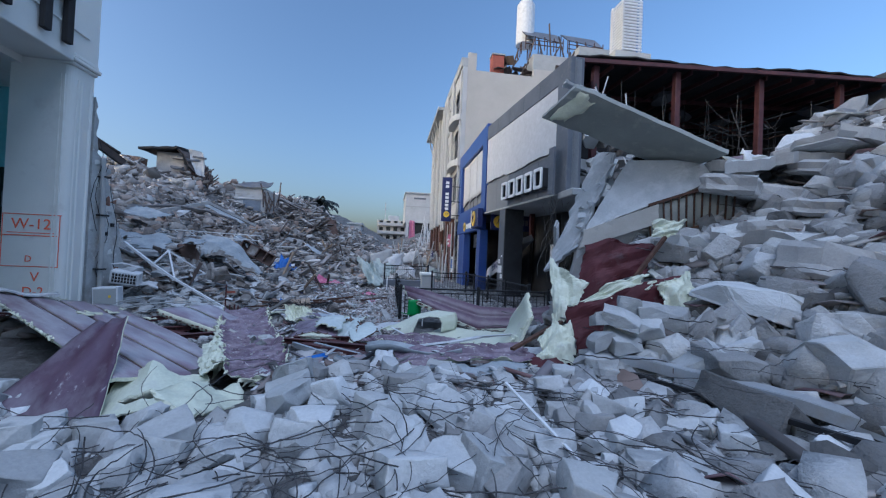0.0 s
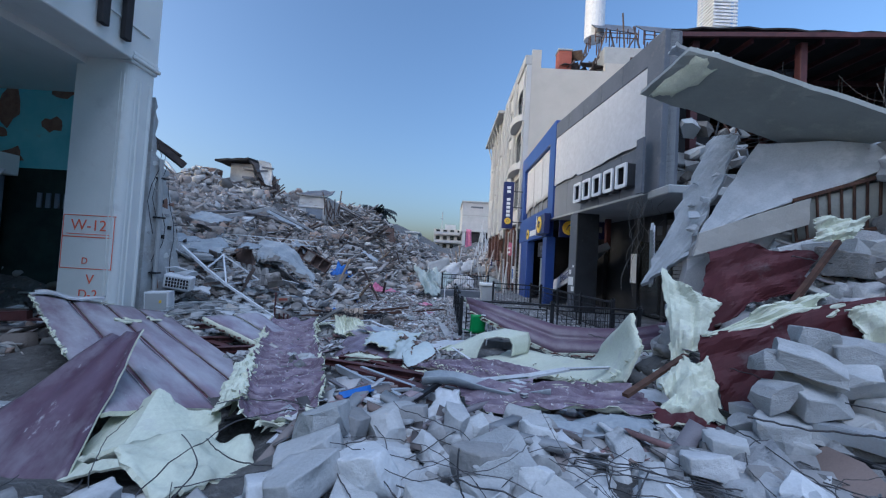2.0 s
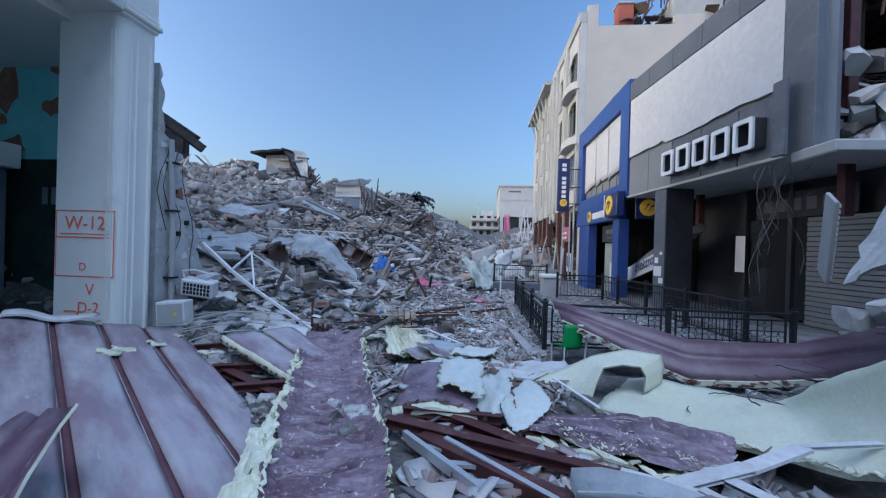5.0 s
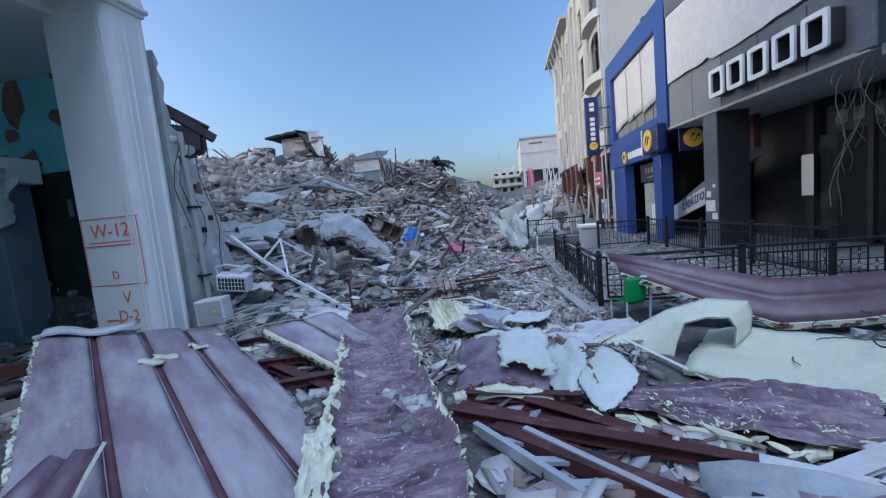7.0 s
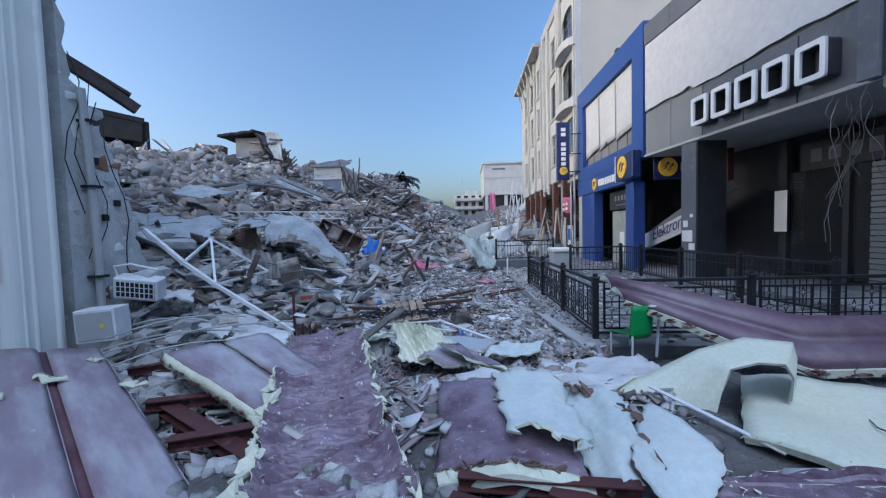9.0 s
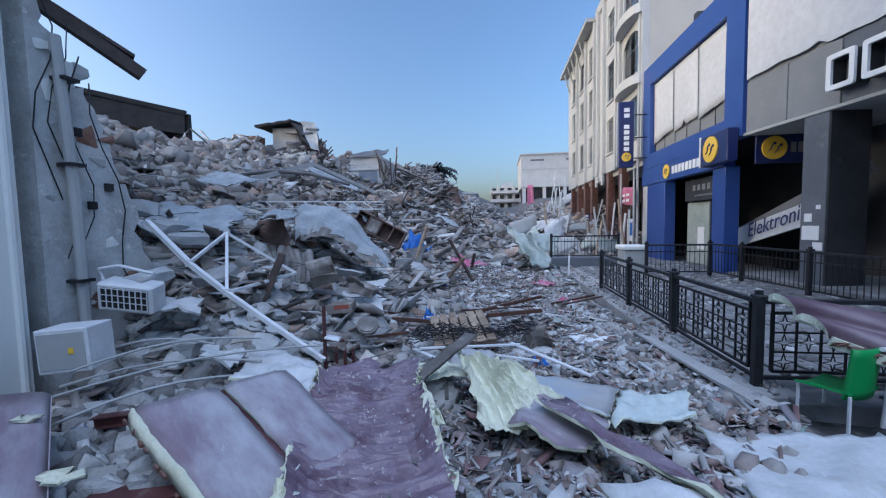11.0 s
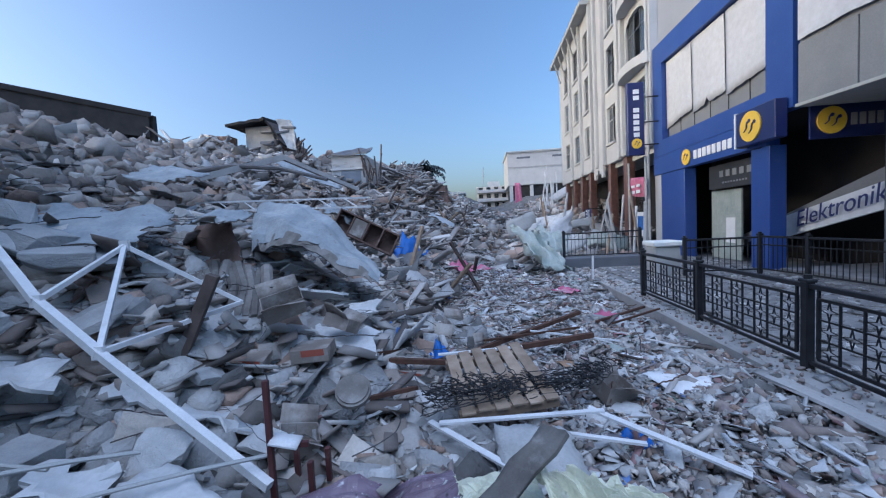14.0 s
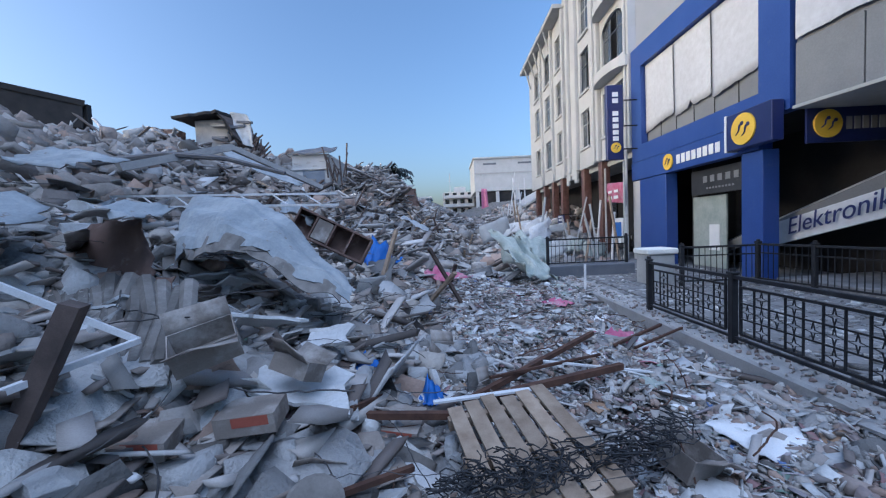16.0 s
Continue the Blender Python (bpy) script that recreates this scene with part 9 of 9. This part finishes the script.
carton(-3.15, 10.3, 0.82, 0.5, 0.34, 0.3, 22, -14, 30)
carton(-2.75, 10.75, 0.72, 0.4, 0.3, 0.24, -24, 12, -20)
carton(-3.42, 10.0, 0.44, 0.4, 0.3, 0.2, 8, 6, 10, False, "closed brown cardboard box on the slope")
carton(-2.92, 10.3, 0.4, 0.48, 0.32, 0.22, 6, -4, 4, False, "brown and white cardboard box with a red label")
carton(-2.4, 10.2, 0.1, 0.4, 0.3, 0.18, -12, 10, 30)
carton(-2.1, 11.15, -0.05, 0.55, 0.5, 0.08, 6, 4, -10, False, "flattened stained cardboard box")
carton(0.3, 10.4, -0.1, 0.42, 0.36, 0.3, 12, 14, 24)
carton(-0.9, 11.7, -0.08, 0.36, 0.26, 0.2, 20, 10, 60)
carton(-1.5, 13.0, -0.1, 0.5, 0.35, 0.3, 20, 14, 40)
carton(-2.6, 15.5, 0.1, 0.6, 0.4, 0.3, 12, 14, 30)
carton(-2.5, 9.2, 0.05, 0.36, 0.3, 0.26, 8, 14, 30)
for x, y, z, w, d, rx, ry, rz in ((-2.55, 10.95, 0.5, 0.75, 0.5, 14, 12, 10), (-3.1, 11.5, 0.95, 0.6, 0.45, -20, 10, 30), (-3.7, 9.5, 0.5, 0.7, 0.4, 20, 20, 10), (-3.0, 9.3, 0.35, 0.6, 0.35, -10, 24, 30), (-2.7, 12.1, 0.6, 0.5, 0.4, 24, -10, 0), (-4.4, 9.0, 0.85, 0.5, 0.35, 18, 10, 40), (-3.4, 8.5, 0.35, 0.4, 0.3, 10, 16, 20)):
    t = thing("plaster_board", "broken white plasterboard on the slope", "board", (x, y, z), (rx, ry, rz), "plasterboards")
    sheet("board", patch((-w / 2, -d / 2, 0), (w / 2, -d / 2, 0), (w / 2, d / 2, 0), (-w / 2, d / 2, 0), 6, 5, lambda u, v: 0.02 * math.sin(u * 5 + v * 3)), 0.03, [M_wsheet, M_conc], t, smooth=False, jag=0.06, seed=int(x * -10))
for k in range(34):
    x, y, w, d = rb.uniform(-4.8, -1.7), rb.uniform(8.7, 13.0), rb.uniform(0.25, 0.6), rb.uniform(0.2, 0.4)
    t = thing("plaster_board", "broken white plasterboard piece on the slope", "board", (x, y, float(lie(x, y)) + 0.14), (rb.uniform(-30, 30), rb.uniform(-10, 35), rb.uniform(0, 180)), "plasterboards")
    sheet("board", patch((-w / 2, -d / 2, 0), (w / 2, -d / 2, 0), (w / 2, d / 2, 0), (-w / 2, d / 2, 0), 4, 3, lambda u, v: 0.015 * math.sin(u * 5 + v * 3)), 0.025, [(M_wsheet, M_conc, M_tin, M_card)[k % 4], M_conc], t, smooth=False, jag=0.05, seed=k)
for k, (x, y, z, s, rz) in enumerate(((-3.0, 8.75, 0.4, 0.3, 25), (-3.9, 8.6, 0.42, 0.36, 70), (-4.3, 9.6, 1.15, 0.45, 10), (-4.7, 8.9, 1.2, 0.5, 40), (-3.4, 9.7, 0.55, 0.26, 0), (-5.0, 9.9, 1.65, 0.5, 20), (-2.6, 9.2, 0.2, 0.28, 30))):
    block(x, y, s, z, 0.55, label="large pale broken plaster block on the slope")
for a, b, w in (((-3.45, 9.96, 1.42), (-3.85, 9.78, 0.4), 0.15),):
    beam("charred_post", "charred brown timber post leaning in the rubble", "post", a, b, w, 0.1, M_darkwood)
dr = thing("crushed_drum", "round grey metal lid in the rubble", "lid", (-2.0, 9.6, 0.42), (38, 12, 0))
bm = bmesh.new()
disc(bm, pose(0, 0, 0), 0.15, 0.05, 20)
disc(bm, pose(0, 0, 0.03), 0.13, 0.03, 20)
part("lid", bm, M_oldboard, dr)
rt2 = thing("red_table_frame", "red painted steel table frame with a white top scrap", "table", (-2.22, 8.66, 0.15), (0, 0, 4))
for x, y, h in ((0, 0, 0.75), (0.22, 0.05, 0.2), (0.02, 0.3, 0.16), (0.24, 0.3, 0.14)):
    boxpart("leg", (x, y, -0.1), (x + 0.035, y + 0.035, h), M_red, rt2, bev=0.004)
bm = bmesh.new()
bar(bm, (0.02, 0.02, 0.34), (0.24, 0.06, 0.32), 0.03, 0.03)
part("rail", bm, M_red, rt2)
sheet("top_scrap", patch((0.03, -0.04, 0.38), (0.2, -0.03, 0.34), (0.2, 0.08, 0.36), (0.03, 0.06, 0.4), 3, 2), 0.012, M_white, rt2)
for a, b, r in (((-8.0, 15.7, 3.3), (-6.7, 17.6, 4.05), 0.16), ((-6.7, 17.6, 4.05), (-4.9, 19.0, 3.1), 0.12), ((-9.5, 12.2, 2.8), (-8.2, 12.6, 3.1), 0.1)):
    beam("concrete_lintel", "long grey concrete lintel across the slope", "beam", a, b, r * 1.6, r, M_grey)

# ---- things in the street ----
pal = thing("pallet", "broken pale timber pallet in the street", "pallet", (-1.1, 9.9, -0.06), (7, -4, 12))
for k in range(6):
    boxpart("deck_board", (0.0 + k * 0.16, 0 + 0.02 * (k % 2), 0.1), (0.13 + k * 0.16, 1.2 + 0.04 * (k % 3), 0.122), M_wood, pal, bev=0.003)
for y in (0.05, 0.55, 1.05):
    boxpart("stringer", (-0.02, y, 0.0), (0.94, y + 0.07, 0.1), M_wood, pal, bev=0.004)
ms = thing("bed_springs", "crushed black wire bed springs over the pallet", "bed springs", (0, 0, 0))
rn = random.Random(91)
for k in range(34):
    bm = bmesh.new()
    for q in range(5):
        u = (k + rn.random()) / 34
        c = Vector((-1.45 + 1.85 * u, 9.9 + 0.72 * u + rn.uniform(-0.16, 0.16), 0.13 + 0.06 * math.sin(u * 7) + rn.uniform(-0.05, 0.08)))
        r = rn.uniform(0.04, 0.09)
        a0 = rn.uniform(0, 6)
        tl = Vector((rn.uniform(-0.4, 0.4), rn.uniform(-0.4, 0.4), 1)).normalized()
        s = tl.cross(Vector((1, 0, 0))).normalized()
        w = tl.cross(s)
        tube(bm, [c + s * r * math.cos(a0 + i * 0.9) + w * r * math.sin(a0 + i * 0.9) + tl * 0.012 * i for i in range(8)], 0.005, 4)
    part("wire_coil", bm, M_black, ms)
for k in range(40):
    u = rn.random()
    x = -1.5 + u * 1.7
    y = 9.9 + 0.7 * u + rn.uniform(-0.2, 0.2)
    bm = bmesh.new()
    tube(bm, [(x, y, 0.16 + rn.uniform(-0.05, 0.08)), (x + rn.uniform(0.15, 0.5), y + rn.uniform(0.0, 0.3), 0.16 + rn.uniform(-0.06, 0.06))], 0.005, 4)
    part("tie_wire", bm, M_black, ms)
for a, b, w in (((-1.2, 11.5, 0.04), (0.8, 13.5, 0.1), 0.06), ((-0.95, 11.6, 0.04), (0.68, 12.25, 0.06), 0.07), ((-0.9, 11.9, 0.12), (0.6, 12.7, 0.05), 0.03), ((-2.3, 11.1, 0.15), (-0.9, 11.2, 0.05), 0.06), ((-2.15, 10.9, 0.3), (-2.0, 11.6, 0.1), 0.04), ((1.0, 13.2, 0.0), (2.1, 14.0, 0.05), 0.04), ((1.2, 13.0, 0.02), (2.2, 13.6, 0.1), 0.03), ((-2.5, 9.9, 0.1), (-1.6, 10.4, 0.1), 0.04)):
    beam("rusty_bar", "rusty steel angle bar across the street debris", "bar", a, b, w, w, M_rust, group="rusty bars")
for a, b, w in (((-1.3, 9.75, 0.06), (0.12, 9.85, 0.12), 0.07), ((0.0, 9.9, 0.12), (0.95, 9.3, -0.08), 0.09), ((-1.4, 9.85, 0.02), (-0.6, 9.15, -0.02), 0.08), ((-0.6, 9.7, 0.05), (0.35, 9.55, 0.0), 0.06), ((-1.5, 11.4, 0.1), (-0.4, 11.6, 0.12), 0.08), ((2.2, 11.8, -0.15), (2.4, 10.9, -0.2), 0.08), ((-0.2, 12.4, 0.1), (1.2, 12.4, -0.1), 0.06), ((1.55, 10.4, -0.15), (1.6, 9.9, -0.15), 0.07)):
    beam("white_plank", "white painted plank in the street debris", "plank", a, b, w * 0.75, 0.02, M_white, group="white planks")
wbk = thing("plaster_lump", "big white plaster lump between boards", "plaster", (0, 0, 0))
crm = patch((-0.85, 9.6, 0.12), (-0.25, 9.6, 0.1), (-0.15, 9.15, -0.1), (-0.75, 9.1, -0.1), 10, 10, lambda u, v: 0.12 * math.sin(u * 3.1) * math.sin(v * 3.1) + 0.03 * float(vnoise(u * 5, v * 5, 7)))
sheet("lump", crm, 0.12, M_conc, wbk, jag=0.03)


def rag(name, label, x, y, w, mat, seed, h=0.12, n=12):
    """A crumpled cloth or film heap."""
    t = thing(name, label, "cloth", (x, y, float(lie(x, y)) + 0.04), (0, 0, seed * 37 % 360))
    sheet("cloth", patch((-w / 2, -w * 0.35, 0), (w / 2, -w * 0.4, 0), (w * 0.45, w * 0.35, 0), (-w * 0.5, w * 0.4, 0), n, n,
                         lambda u, v: h * (abs(float(vnoise(u * 5, v * 5, seed))) + 0.5 * abs(float(vnoise(u * 11, v * 10, seed + 2)))) * (0.4 + math.sin(u * 3.14) * math.sin(v * 3.14))), 0.006, mat, t, jag=0.03, seed=seed)
    return t


rag("blue_tarpaulin", "crumpled bright blue tarpaulin in the street", -3.3, 18.6, 1.1, M_bluerag, 1, 0.7)
rag("blue_bag", "crumpled bright blue plastic bag", -1.54, 11.84, 0.34, M_bluerag, 2, 0.25)
rag("blue_bag", "bright blue cloth on the rubble", -2.35, 12.4, 0.4, M_bluerag, 3, 0.15)
rag("blue_bag", "scrap of blue tarpaulin", -2.0, 16.5, 0.4, M_bluerag, 4, 0.1)
rag("blue_bag", "crumpled blue sack by the planks", 0.35, 9.9, 0.4, M_bluerag, 13, 0.1)
rag("pink_cloth", "crumpled pink cloth in the street", -1.9, 20.5, 1.3, M_pink, 5, 0.35)
rag("pink_cloth", "torn pink cloth in the street", -1.0, 21.5, 0.9, M_pink, 6, 0.25)
rag("pink_cloth", "pink insulation scraps in the street", 1.4, 14.0, 0.8, M_pink, 7, 0.15)
rag("pink_cloth", "pink cloth scraps on the rubble", 1.3, 17.0, 0.7, M_pink, 8, 0.15)
for k in range(46):
    x, y = rb.uniform(-1.8, 2.2), rb.uniform(9.5, 22)
    rag("white_paper", "crumpled white paper sheets on the street", x, y, rb.uniform(0.25, 0.6), (M_wsheet, M_letter, M_drape)[k % 3], 100 + k, 0.06, 8)
rag("white_paper", "flattened white packaging film on the street", 1.0, 12.0, 0.8, M_letter, 9, 0.06)
rag("white_paper", "flattened white packaging film on the street", 1.5, 11.0, 0.9, M_letter, 10, 0.08)
crumple("plastic_drape", "pale green plastic sheeting over debris", "plastic sheet", (0.2, 22.2, 1.6), (1.2, 21.5, 1.3), (2.1, 19.7, 0.2), (1.0, 19.5, 0.3), [M_drape, M_drape], 0.3, 16, 0.01, 70, 0.1)
crumple("plastic_drape", "pale plastic sheeting over debris", "plastic sheet", (1.2, 23.0, 1.5), (2.6, 22.5, 1.2), (2.2, 21.0, 0.6), (1.3, 21.0, 0.9), [M_drape, M_drape], 0.3, 14, 0.01, 71, 0.1)
for k in range(16):
    x, y = rb.uniform(0.5, 5.5), rb.uniform(22, 33)
    z = float(lie(x, y)) + 0.5
    a = Vector((x, y, z))
    t = thing("leaning_board", "pale leaning board in the far debris", "board", (0, 0, 0), group="far leaning panels")
    d1, d2 = Vector((rb.uniform(0.6, 1.9), rb.uniform(-0.6, 0.6), rb.uniform(-0.5, 0.7))), Vector((rb.uniform(-0.4, 0.4), 0.3, rb.uniform(0.4, 1.1)))
    sheet("panel", patch(a, a + d1, a + d1 + d2, a + d2, 5, 4, lambda u, v: 0.05 * math.sin(u * 5)), 0.03, rb.choice((M_wsheet, M_drape, M_soffit)), t, jag=0.1, seed=k)
for k in range(16):
    x, y = rb.uniform(2.6, 6.6), rb.uniform(22, 36)
    a = Vector((x, y, float(lie(x, y))))
    beam("leaning_pole", "leaning pale pole in the far debris", "pole", a, a + Vector((rb.uniform(-0.8, 0.8), rb.uniform(-0.5, 0.5), rb.uniform(1.4, 3.4))), 0.09, 0.07, rb.choice((M_wsheet, M_wood, M_soffit)), group="leaning poles")
for k in range(40):
    x, y = rb.uniform(-9, 0.5), rb.uniform(16, 40)
    a = Vector((x, y, float(lie(x, y)) + 0.1))
    beam("broken_timber", "broken roof timber sticking out of the rubble", "timber", a, a + Vector((rb.uniform(-1.3, 1.3), rb.uniform(-0.8, 0.8), rb.uniform(0.1, 1.5))), 0.11, 0.07, rb.choice((M_darkwood, M_wood, M_darkwood)), group="broken timbers")
# debris inside the arcade
for k in range(26):
    x, y = rb.uniform(-10.5, -5.0), rb.uniform(2.0, 7.0)
    a = Vector((x, y, float(lie(x, y)) + rb.uniform(0.05, 0.5)))
    beam("fallen_plank", "dark fallen plank on the arcade floor", "plank", a, a + Vector((rb.uniform(-1.2, 1.2), rb.uniform(-1.0, 1.0), rb.uniform(-0.1, 0.25))), 0.16, 0.04, rb.choice((M_darkwood, M_wsheet, M_red, M_rust)), group="arcade planks")
